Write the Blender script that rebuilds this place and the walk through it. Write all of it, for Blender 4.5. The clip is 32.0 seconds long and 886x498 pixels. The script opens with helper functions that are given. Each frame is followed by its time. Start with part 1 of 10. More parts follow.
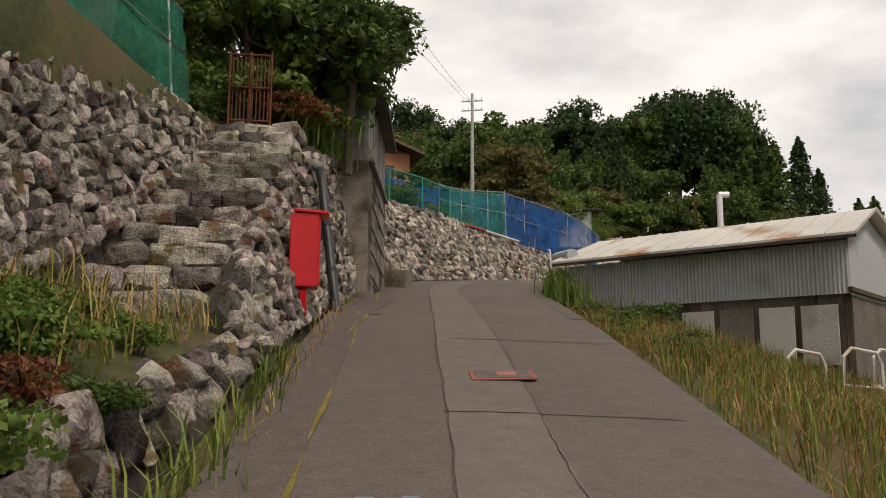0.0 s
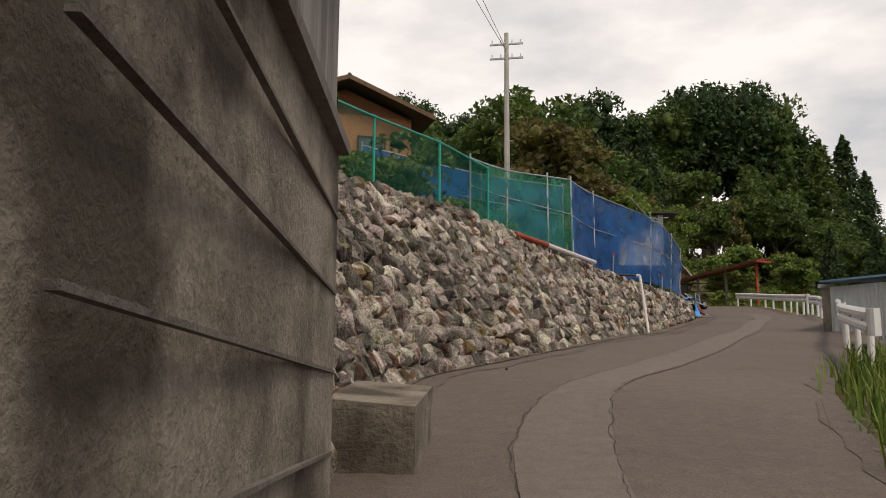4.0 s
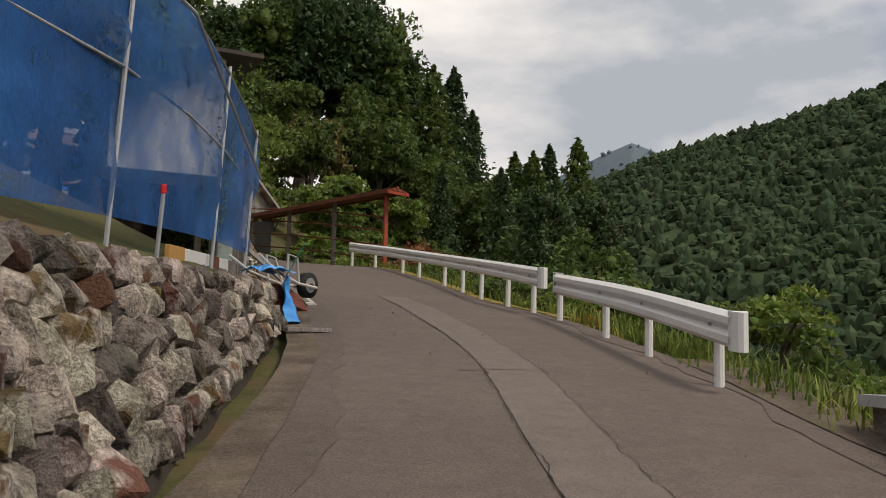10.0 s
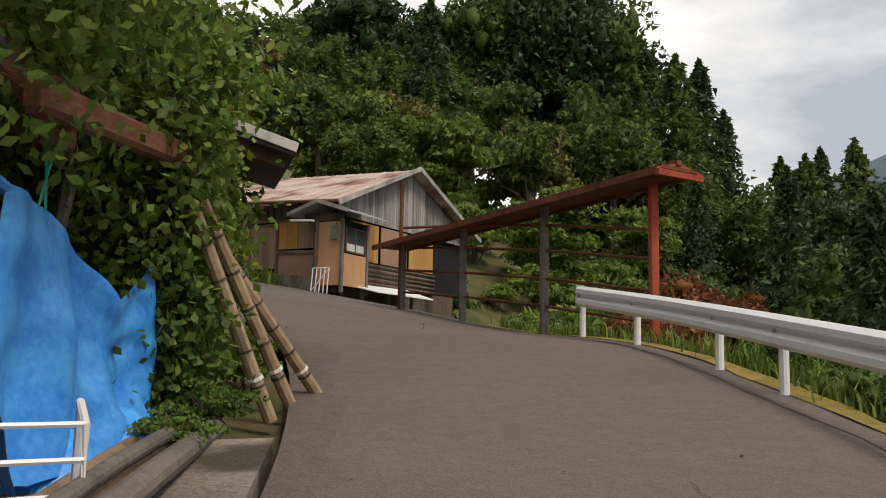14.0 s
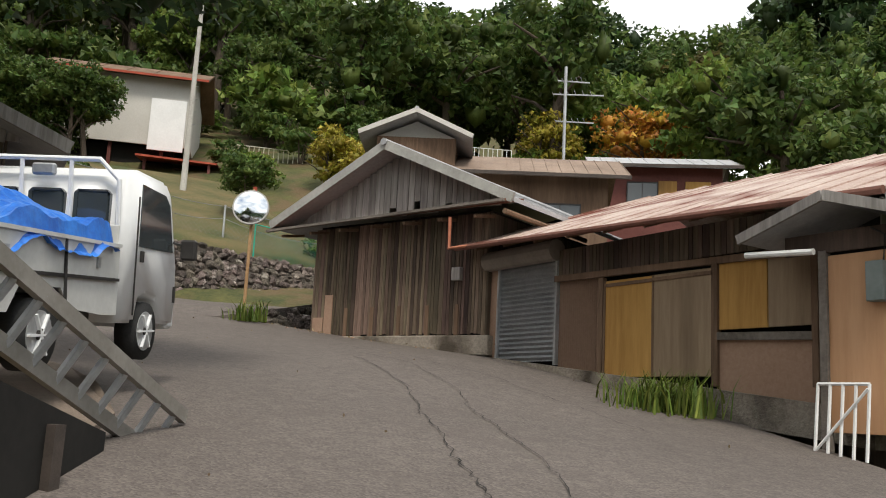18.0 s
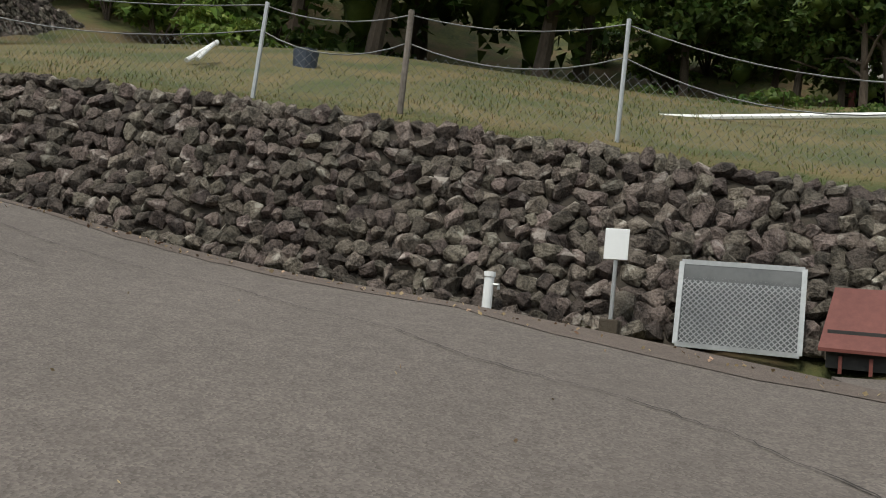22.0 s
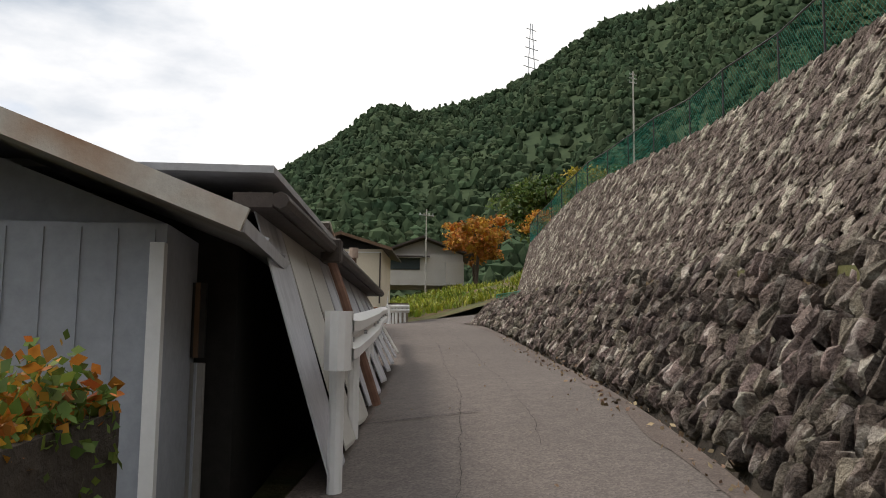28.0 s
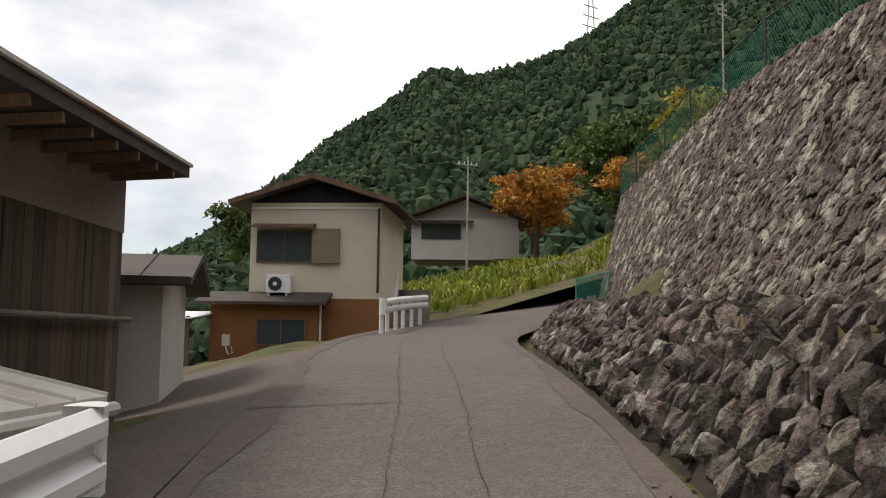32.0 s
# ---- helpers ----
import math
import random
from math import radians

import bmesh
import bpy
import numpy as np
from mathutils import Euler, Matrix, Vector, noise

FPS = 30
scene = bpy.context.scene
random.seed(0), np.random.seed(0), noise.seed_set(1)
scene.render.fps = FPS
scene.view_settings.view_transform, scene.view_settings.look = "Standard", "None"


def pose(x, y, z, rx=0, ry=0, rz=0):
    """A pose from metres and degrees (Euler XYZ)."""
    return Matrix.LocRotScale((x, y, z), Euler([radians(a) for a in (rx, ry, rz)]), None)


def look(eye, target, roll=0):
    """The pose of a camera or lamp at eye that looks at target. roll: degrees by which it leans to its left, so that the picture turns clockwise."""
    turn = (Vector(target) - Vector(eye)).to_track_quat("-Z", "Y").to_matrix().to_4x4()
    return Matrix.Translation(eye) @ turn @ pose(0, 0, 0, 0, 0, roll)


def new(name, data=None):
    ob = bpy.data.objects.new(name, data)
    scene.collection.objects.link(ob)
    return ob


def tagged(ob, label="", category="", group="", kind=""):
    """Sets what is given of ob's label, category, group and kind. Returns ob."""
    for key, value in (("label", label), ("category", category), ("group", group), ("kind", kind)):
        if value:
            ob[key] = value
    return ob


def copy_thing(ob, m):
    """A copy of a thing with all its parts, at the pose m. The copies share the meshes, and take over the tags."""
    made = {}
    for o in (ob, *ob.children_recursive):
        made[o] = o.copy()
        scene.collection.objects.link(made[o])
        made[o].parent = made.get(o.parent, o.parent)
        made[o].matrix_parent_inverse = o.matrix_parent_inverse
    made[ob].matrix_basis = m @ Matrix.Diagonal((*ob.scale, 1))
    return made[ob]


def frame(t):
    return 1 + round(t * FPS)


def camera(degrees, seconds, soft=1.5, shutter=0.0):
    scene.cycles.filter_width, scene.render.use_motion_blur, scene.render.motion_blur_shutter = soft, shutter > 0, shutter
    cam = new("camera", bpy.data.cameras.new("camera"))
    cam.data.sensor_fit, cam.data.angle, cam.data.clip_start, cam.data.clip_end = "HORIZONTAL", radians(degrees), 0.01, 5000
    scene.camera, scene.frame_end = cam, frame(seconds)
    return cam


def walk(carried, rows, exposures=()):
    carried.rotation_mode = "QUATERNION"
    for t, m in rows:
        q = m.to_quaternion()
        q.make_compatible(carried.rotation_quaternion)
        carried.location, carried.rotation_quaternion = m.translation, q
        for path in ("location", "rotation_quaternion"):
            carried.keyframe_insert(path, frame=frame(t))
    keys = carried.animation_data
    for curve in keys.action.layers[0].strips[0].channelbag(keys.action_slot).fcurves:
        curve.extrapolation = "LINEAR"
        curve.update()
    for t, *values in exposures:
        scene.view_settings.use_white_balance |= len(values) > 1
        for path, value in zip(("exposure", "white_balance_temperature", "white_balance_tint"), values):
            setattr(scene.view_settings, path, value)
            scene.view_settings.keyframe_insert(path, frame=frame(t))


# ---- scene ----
cam = camera(51.8, 32.0, 1.0)
PATH = [
    (0, (-0.074, -0.663, 0.784), (-0.068, 1.312, 1.101), 0.3),
    (0.5, (-0.11, 0.583, 1.046), (-0.094, 2.559, 1.36), 0.4),
    (1, (-0.19, 1.907, 1.307), (-0.176, 3.881, 1.625), 0.5),
    (1.5, (-0.287, 3.248, 1.573), (-0.284, 5.222, 1.891), 0.6),
    (2, (-0.389, 4.56, 1.819), (-0.383, 6.534, 2.141), -0.0),
    (2.5, (-0.49, 5.843, 2.097), (-0.475, 7.817, 2.419), 0.3),
    (4.5, (-0.546, 10.871, 2.91), (-0.528, 12.842, 3.246), 0.5),
    (5, (-0.524, 12.106, 3.097), (-0.509, 14.083, 3.398), 0.7),
    (5.5, (-0.475, 13.324, 3.303), (-0.43, 15.305, 3.574), -0.3),
    (6, (-0.309, 14.528, 3.494), (-0.163, 16.505, 3.763), -1.5),
    (6.5, (0.01, 15.736, 3.665), (0.373, 17.685, 3.924), -2.4),
    (7, (0.437, 16.937, 3.847), (1.039, 18.829, 4.094), -2.3),
    (7.5, (0.911, 18.11, 4.004), (1.621, 19.964, 4.244), 0.3),
    (8, (1.427, 19.295, 4.159), (2.234, 21.11, 4.39), 0.6),
    (8.5, (1.97, 20.538, 4.301), (2.843, 22.325, 4.514), 1.0),
    (9, (2.525, 21.744, 4.446), (3.43, 23.517, 4.639), 0.3),
    (9.5, (3.049, 22.938, 4.587), (3.968, 24.704, 4.779), 0.6),
    (10, (3.566, 24.121, 4.72), (4.446, 25.906, 4.92), 1.3),
    (10.5, (4.068, 25.285, 4.861), (4.902, 27.091, 5.071), 1.6),
    (11, (4.57, 26.462, 5.015), (5.37, 28.283, 5.223), 1.4),
    (11.5, (5.07, 27.654, 5.189), (5.846, 29.484, 5.409), 1.5),
    (12, (5.539, 28.863, 5.337), (6.284, 30.704, 5.572), 2.0),
    (12.5, (5.977, 30.068, 5.485), (6.678, 31.927, 5.715), 2.2),
    (13, (6.458, 31.364, 5.651), (7.088, 33.249, 5.876), 2.1),
    (13.5, (6.902, 32.703, 5.828), (7.43, 34.617, 6.068), 1.0),
    (14, (7.298, 34.081, 5.983), (7.703, 36.023, 6.238), 1.1),
    (14.5, (7.638, 35.468, 6.137), (7.903, 37.433, 6.397), 1.4),
    (16.5, (8.104, 40.642, 6.881), (7.895, 42.599, 7.235), 4.7),
    (17, (8.078, 41.928, 7.05), (7.742, 43.865, 7.417), 5.1),
    (17.5, (7.92, 43.146, 7.225), (7.46, 45.059, 7.582), 5.1),
    (18, (7.676, 44.347, 7.416), (7.117, 46.236, 7.766), 3.0),
    (18.5, (7.35, 45.453, 7.615), (6.71, 47.314, 7.971), 2.9),
    (19, (6.938, 46.62, 7.781), (6.2, 48.446, 8.134), 2.4),
    (19.5, (6.467, 47.731, 7.968), (5.641, 49.524, 8.285), 2.3),
    (20, (5.923, 48.761, 8.169), (5.006, 50.514, 8.461), 3.1),
    (20.5, (5.319, 49.675, 8.322), (4.275, 51.358, 8.603), 4.2),
    (21, (4.629, 50.447, 8.5), (3.301, 51.919, 8.764), 5.6),
    (21.5, (3.645, 51.155, 8.66), (1.982, 52.241, 8.893), 7.6),
    (22, (2.72, 51.611, 8.824), (0.883, 52.376, 9.029), 6.3),
    (22.5, (1.755, 51.844, 8.967), (-0.19, 52.243, 9.204), 5.1),
    (23, (0.687, 51.878, 9.122), (-1.294, 51.934, 9.392), 5.6),
    (23.5, (-0.304, 51.732, 9.327), (-2.259, 51.419, 9.612), 5.5),
    (24, (-1.341, 51.495, 9.539), (-3.192, 50.807, 9.856), 5.6),
    (24.5, (-2.355, 51.048, 9.775), (-4.061, 50.068, 10.133), 5.6),
    (25, (-3.268, 50.424, 10.004), (-4.785, 49.176, 10.379), 4.7),
    (25.5, (-4.07, 49.789, 10.195), (-5.451, 48.388, 10.557), 2.1),
    (26, (-4.834, 49.117, 10.379), (-6.09, 47.6, 10.726), 0.9),
    (26.5, (-5.628, 48.377, 10.558), (-6.877, 46.851, 10.893), -0.1),
    (28.5, (-8.946, 45.129, 11.44), (-10.238, 43.616, 11.644), 0.8),
    (29, (-9.726, 44.351, 11.564), (-11.033, 42.847, 11.739), 0.4),
    (29.5, (-10.537, 43.522, 11.691), (-11.864, 42.033, 11.84), 0.7),
    (30, (-11.368, 42.634, 11.809), (-12.702, 41.15, 11.952), 1.2),
    (30.5, (-12.211, 41.677, 11.897), (-13.528, 40.181, 12.064), 1.2),
    (31, (-13.047, 40.646, 11.984), (-14.31, 39.104, 12.15), 1.0),
    (31.5, (-13.931, 39.522, 12.07), (-15.142, 37.94, 12.243), 1.0),
    (32, (-14.802, 38.415, 12.159), (-15.99, 36.816, 12.336), 0.8),
]
walk(cam, [(t, look(eye, target, roll)) for t, eye, target, roll in PATH], [(0, 0.1, 7300, 14), (11, 0.15, 7300, 13), (16.5, 0.60, 6900, 9), (20, 0.92, 6700, 6), (22, 0.62, 6600, 4), (24, 0.86, 6800, 6), (26, 0.68, 6900, 10), (32, 0.5, 6900, 12)])

# ---- world, sun, exposure ----
world = bpy.data.worlds.new("overcast_sky")
scene.world = world
world.use_nodes = True
wn, wl = world.node_tree.nodes, world.node_tree.links
wn.clear()
w_out = wn.new("ShaderNodeOutputWorld")
w_bg = wn.new("ShaderNodeBackground")
w_sky = wn.new("ShaderNodeTexSky")
w_sky.sky_type = "NISHITA"
w_sky.sun_disc = False
w_sky.sun_elevation, w_sky.sun_rotation = radians(55), radians(149)
w_co = wn.new("ShaderNodeTexCoord")
w_map = wn.new("ShaderNodeMapping")
w_map.inputs["Scale"].default_value = (1.0, 1.0, 2.6)
w_n1 = wn.new("ShaderNodeTexNoise")
w_n1.inputs["Scale"].default_value, w_n1.inputs["Detail"].default_value, w_n1.inputs["Roughness"].default_value = 2.3, 8, 0.55
w_r1 = wn.new("ShaderNodeValToRGB")
w_r1.color_ramp.elements[0].position, w_r1.color_ramp.elements[0].color = 0.34, (3.7, 4.3, 5.1, 1)
w_r1.color_ramp.elements[1].position, w_r1.color_ramp.elements[1].color = 0.60, (9.0, 9.1, 9.3, 1)
w_n2 = wn.new("ShaderNodeTexNoise")
w_n2.inputs["Scale"].default_value, w_n2.inputs["Detail"].default_value = 1.7, 6
w_r2 = wn.new("ShaderNodeValToRGB")
w_r2.color_ramp.elements[0].position, w_r2.color_ramp.elements[1].position = 0.33, 0.42
w_mix = wn.new("ShaderNodeMixRGB")
for a, b in ((w_co.outputs["Generated"], w_map.inputs["Vector"]), (w_map.outputs["Vector"], w_n1.inputs["Vector"]), (w_map.outputs["Vector"], w_n2.inputs["Vector"]),
             (w_n1.outputs["Fac"], w_r1.inputs["Fac"]), (w_n2.outputs["Fac"], w_r2.inputs["Fac"]), (w_r2.outputs["Color"], w_mix.inputs["Fac"]),
             (w_sky.outputs["Color"], w_mix.inputs["Color1"]), (w_r1.outputs["Color"], w_mix.inputs["Color2"]),
             (w_mix.outputs["Color"], w_bg.inputs["Color"]), (w_bg.outputs["Background"], w_out.inputs["Surface"])):
    wl.new(a, b)
w_bg.inputs["Strength"].default_value = 0.1
sun = new("sun", bpy.data.lights.new("sun", "SUN"))
sun.data.energy, sun.data.angle, sun.data.color = 1.65, radians(14), (1.0, 0.95, 0.88)
sun.matrix_world = look((0, 0, 60), (-22, 36, 0))

# ---- materials ----


def nodes_of(name):
    m = bpy.data.materials.new(name)
    m.use_nodes = True
    return m, m.node_tree.nodes, m.node_tree.links, m.node_tree.nodes["Principled BSDF"]


def surface(name, low, high, rough=0.85, big=1.5, fine=25.0, bump=0.3, metal=0.0, random_from=None, spread=0.25, stretch=(1, 1, 1), stain=None, stain_at=(0.55, 0.7), local=False, spec=0.3, tight=(0.36, 0.64), deep=0.02):
    """Two colours mixed by noise at two scales, with relief; random_from: 'object' or 'island' varies the brightness piece by piece."""
    m, n, l, p = nodes_of(name)
    if local:
        co = n.new("ShaderNodeTexCoord")
        src = co.outputs["Object"]
    else:
        geo = n.new("ShaderNodeNewGeometry")
        src = geo.outputs["Position"]
    mp = n.new("ShaderNodeMapping")
    mp.inputs["Scale"].default_value = stretch
    l.new(src, mp.inputs["Vector"])
    a, b = n.new("ShaderNodeTexNoise"), n.new("ShaderNodeTexNoise")
    a.inputs["Scale"].default_value, a.inputs["Detail"].default_value = big, 5
    b.inputs["Scale"].default_value, b.inputs["Detail"].default_value, b.inputs["Roughness"].default_value = fine, 6, 0.65
    l.new(mp.outputs["Vector"], a.inputs["Vector"]), l.new(mp.outputs["Vector"], b.inputs["Vector"])
    add = n.new("ShaderNodeMath")
    add.operation = "MULTIPLY_ADD"
    add.inputs[1].default_value = 0.55
    half = n.new("ShaderNodeMath")
    half.operation = "MULTIPLY"
    half.inputs[1].default_value = 0.45
    l.new(b.outputs["Fac"], half.inputs[0]), l.new(a.outputs["Fac"], add.inputs[0]), l.new(half.outputs[0], add.inputs[2])
    ramp = n.new("ShaderNodeValToRGB")
    ramp.color_ramp.elements[0].position, ramp.color_ramp.elements[1].position = tight
    ramp.color_ramp.elements[0].color, ramp.color_ramp.elements[1].color = (*low, 1), (*high, 1)
    l.new(add.outputs[0], ramp.inputs["Fac"])
    colour = ramp.outputs["Color"]
    if stain:
        s = n.new("ShaderNodeTexNoise")
        s.inputs["Scale"].default_value, s.inputs["Detail"].default_value = big * 0.6 + 0.4, 7
        l.new(mp.outputs["Vector"], s.inputs["Vector"])
        sr = n.new("ShaderNodeValToRGB")
        sr.color_ramp.elements[0].position, sr.color_ramp.elements[1].position = stain_at
        sm = n.new("ShaderNodeMixRGB")
        sm.inputs["Color2"].default_value = (*stain, 1)
        l.new(s.outputs["Fac"], sr.inputs["Fac"]), l.new(sr.outputs["Color"], sm.inputs["Fac"]), l.new(colour, sm.inputs["Color1"])
        colour = sm.outputs["Color"]
    if random_from:
        if random_from == "object":
            r = n.new("ShaderNodeObjectInfo").outputs["Random"]
        else:
            r = n.new("ShaderNodeNewGeometry").outputs["Random Per Island"]
        mr = n.new("ShaderNodeMapRange")
        mr.inputs["To Min"].default_value, mr.inputs["To Max"].default_value = 1 - spread, 1 + spread
        hs = n.new("ShaderNodeHueSaturation")
        mr2 = n.new("ShaderNodeMapRange")
        mr2.inputs["To Min"].default_value, mr2.inputs["To Max"].default_value = 0.5 - spread * 0.06, 0.5 + spread * 0.06
        w = n.new("ShaderNodeMath")
        w.operation = "FRACT"
        w7 = n.new("ShaderNodeMath")
        w7.operation = "MULTIPLY"
        w7.inputs[1].default_value = 7.31
        l.new(r, mr.inputs["Value"]), l.new(r, w7.inputs[0]), l.new(w7.outputs[0], w.inputs[0]), l.new(w.outputs[0], mr2.inputs["Value"])
        l.new(mr.outputs["Result"], hs.inputs["Value"]), l.new(mr2.outputs["Result"], hs.inputs["Hue"]), l.new(colour, hs.inputs["Color"])
        colour = hs.outputs["Color"]
    l.new(colour, p.inputs["Base Color"])
    p.inputs["Roughness"].default_value, p.inputs["Metallic"].default_value = rough, metal
    p.inputs["Specular IOR Level"].default_value = spec
    if bump:
        bp = n.new("ShaderNodeBump")
        bp.inputs["Strength"].default_value, bp.inputs["Distance"].default_value = bump, deep
        l.new(b.outputs["Fac"], bp.inputs["Height"]), l.new(bp.outputs["Normal"], p.inputs["Normal"])
    return m


def leaf_surface(name, low, high, rough=0.55, see=0.25):
    m = surface(name, low, high, rough, 0.9, 9.0, 0.0, random_from="island", spread=0.45, spec=0.25)
    n, l = m.node_tree.nodes, m.node_tree.links
    p, out = n["Principled BSDF"], n["Material Output"]
    tr = n.new("ShaderNodeBsdfTranslucent")
    mx = n.new("ShaderNodeMixShader")
    mx.inputs["Fac"].default_value = see
    l.new(p.inputs["Base Color"].links[0].from_socket, tr.inputs["Color"])
    l.new(p.outputs["BSDF"], mx.inputs[1]), l.new(tr.outputs["BSDF"], mx.inputs[2]), l.new(mx.outputs["Shader"], out.inputs["Surface"])
    return m


def chippings(name, base, chip=0.35, blotch=0.10, scale=125.0, worn=None):
    """Rolled asphalt: single chips of stone in a dark binder, with a faint wider unevenness and worn patches."""
    m, n, l, p = nodes_of(name)
    pos = n.new("ShaderNodeNewGeometry").outputs["Position"]
    vo, wide, mid = n.new("ShaderNodeTexVoronoi"), n.new("ShaderNodeTexNoise"), n.new("ShaderNodeTexNoise")
    vo.inputs["Scale"].default_value = scale
    wide.inputs["Scale"].default_value, wide.inputs["Detail"].default_value = 0.55, 4
    mid.inputs["Scale"].default_value, mid.inputs["Detail"].default_value, mid.inputs["Roughness"].default_value = 9.0, 8, 0.7
    sep = n.new("ShaderNodeSeparateColor")
    l.new(vo.outputs["Color"], sep.inputs["Color"])
    value = None
    for node in (vo, wide, mid):
        l.new(pos, node.inputs["Vector"])
    for src, lo, hi, out_lo, out_hi in ((sep.outputs["Red"], 0, 1, 1 - chip, 1 + chip), (wide.outputs["Fac"], 0.3, 0.7, 1 - blotch, 1 + blotch), (mid.outputs["Fac"], 0.3, 0.7, 0.84, 1.16)):
        r = n.new("ShaderNodeMapRange")
        r.inputs["From Min"].default_value, r.inputs["From Max"].default_value = lo, hi
        r.inputs["To Min"].default_value, r.inputs["To Max"].default_value = out_lo, out_hi
        l.new(src, r.inputs["Value"])
        if value is None:
            value = r.outputs["Result"]
        else:
            mul = n.new("ShaderNodeMath")
            mul.operation = "MULTIPLY"
            l.new(value, mul.inputs[0]), l.new(r.outputs["Result"], mul.inputs[1])
            value = mul.outputs[0]
    hs = n.new("ShaderNodeHueSaturation")
    hs.inputs["Color"].default_value = (*base, 1)
    l.new(value, hs.inputs["Value"])
    colour = hs.outputs["Color"]
    if worn:
        w = n.new("ShaderNodeTexNoise")
        w.inputs["Scale"].default_value, w.inputs["Detail"].default_value, w.inputs["Roughness"].default_value = 1.3, 9, 0.75
        wr = n.new("ShaderNodeMapRange")
        wr.inputs["From Min"].default_value, wr.inputs["From Max"].default_value, wr.inputs["To Max"].default_value = 0.54, 0.66, 0.55
        mx = n.new("ShaderNodeMixRGB")
        mx.inputs["Color2"].default_value = (*worn, 1)
        l.new(pos, w.inputs["Vector"]), l.new(w.outputs["Fac"], wr.inputs["Value"]), l.new(wr.outputs["Result"], mx.inputs["Fac"]), l.new(colour, mx.inputs["Color1"])
        colour = mx.outputs["Color"]
    l.new(colour, p.inputs["Base Color"])
    p.inputs["Roughness"].default_value, p.inputs["Specular IOR Level"].default_value = 0.88, 0.25
    bp = n.new("ShaderNodeBump")
    bp.inputs["Strength"].default_value, bp.inputs["Distance"].default_value = 0.55, 0.004
    l.new(vo.outputs["Distance"], bp.inputs["Height"]), l.new(bp.outputs["Normal"], p.inputs["Normal"])
    return m


ASPHALT = chippings("asphalt", (0.122, 0.097, 0.084), 0.18, 0.09, worn=(0.105, 0.080, 0.067))
ASPHALT_EDGE = chippings("dark_damp_asphalt", (0.110, 0.087, 0.075), 0.22, 0.10)
ASPHALT_GREY = chippings("asphalt_grey", (0.119, 0.101, 0.091), 0.27, 0.07, 95.0, worn=(0.104, 0.087, 0.078))
CONCRETE_STRIP = chippings("concrete_strip", (0.150, 0.124, 0.109), 0.14, 0.06, 150.0)
CRACK = surface("crack_dark", (0.022, 0.02, 0.018), (0.035, 0.03, 0.028), 0.95, 2, 40, 0.2)
STONE_A = surface("fieldstone", (0.135, 0.108, 0.088), (0.62, 0.55, 0.475), 0.9, 8.0, 60, 1.0, random_from="object", spread=0.72, stain=(0.17, 0.10, 0.055), stain_at=(0.56, 0.62), tight=(0.40, 0.60), deep=0.05)
STONE_B = surface("fieldstone_bulk", (0.135, 0.108, 0.088), (0.62, 0.55, 0.475), 0.9, 8.0, 60, 1.0, random_from="island", spread=0.72, stain=(0.17, 0.10, 0.055), stain_at=(0.56, 0.62), tight=(0.40, 0.60), deep=0.05)
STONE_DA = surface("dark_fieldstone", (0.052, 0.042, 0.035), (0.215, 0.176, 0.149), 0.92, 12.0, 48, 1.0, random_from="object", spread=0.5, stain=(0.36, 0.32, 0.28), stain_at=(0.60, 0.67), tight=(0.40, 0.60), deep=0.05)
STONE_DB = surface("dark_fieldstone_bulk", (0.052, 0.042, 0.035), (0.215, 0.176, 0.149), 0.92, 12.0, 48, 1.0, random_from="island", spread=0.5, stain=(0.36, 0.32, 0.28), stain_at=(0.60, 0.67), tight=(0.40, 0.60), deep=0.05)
STONE_LA = surface("jagged_lane_stone", (0.070, 0.055, 0.045), (0.30, 0.245, 0.205), 0.92, 12.0, 52, 1.0, random_from="object", spread=0.6, stain=(0.46, 0.42, 0.36), stain_at=(0.575, 0.64), tight=(0.40, 0.60), deep=0.05)
STONE_LB = surface("jagged_lane_stone_bulk", (0.070, 0.055, 0.045), (0.30, 0.245, 0.205), 0.92, 12.0, 52, 1.0, random_from="island", spread=0.6, stain=(0.46, 0.42, 0.36), stain_at=(0.575, 0.64), tight=(0.40, 0.60), deep=0.05)
STONE_BIG = surface("grouted_stone", (0.098, 0.075, 0.063), (0.29, 0.234, 0.20), 0.94, 6.0, 44, 1.0, random_from="island", spread=0.30, stain=(0.52, 0.48, 0.39), stain_at=(0.52, 0.62), deep=0.05)
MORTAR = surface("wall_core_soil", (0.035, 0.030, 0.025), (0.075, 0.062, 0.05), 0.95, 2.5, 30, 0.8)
MORTAR_GREY = surface("old_mortar", (0.10, 0.085, 0.075), (0.20, 0.17, 0.15), 0.95, 1.5, 30, 0.9)
CONCRETE = surface("weathered_concrete", (0.15, 0.125, 0.10), (0.36, 0.31, 0.255), 0.92, 2.2, 34, 0.9, stain=(0.075, 0.06, 0.045), stain_at=(0.48, 0.62))
CONCRETE_PALE = surface("pale_concrete", (0.36, 0.34, 0.31), (0.52, 0.50, 0.46), 0.9, 1.2, 30, 0.4, stain=(0.15, 0.14, 0.12), stain_at=(0.56, 0.74))
SOIL = surface("hillside_soil_and_weeds", (0.035, 0.045, 0.016), (0.110, 0.105, 0.036), 0.95, 1.6, 14, 1.0, stain=(0.115, 0.080, 0.042), stain_at=(0.46, 0.62))
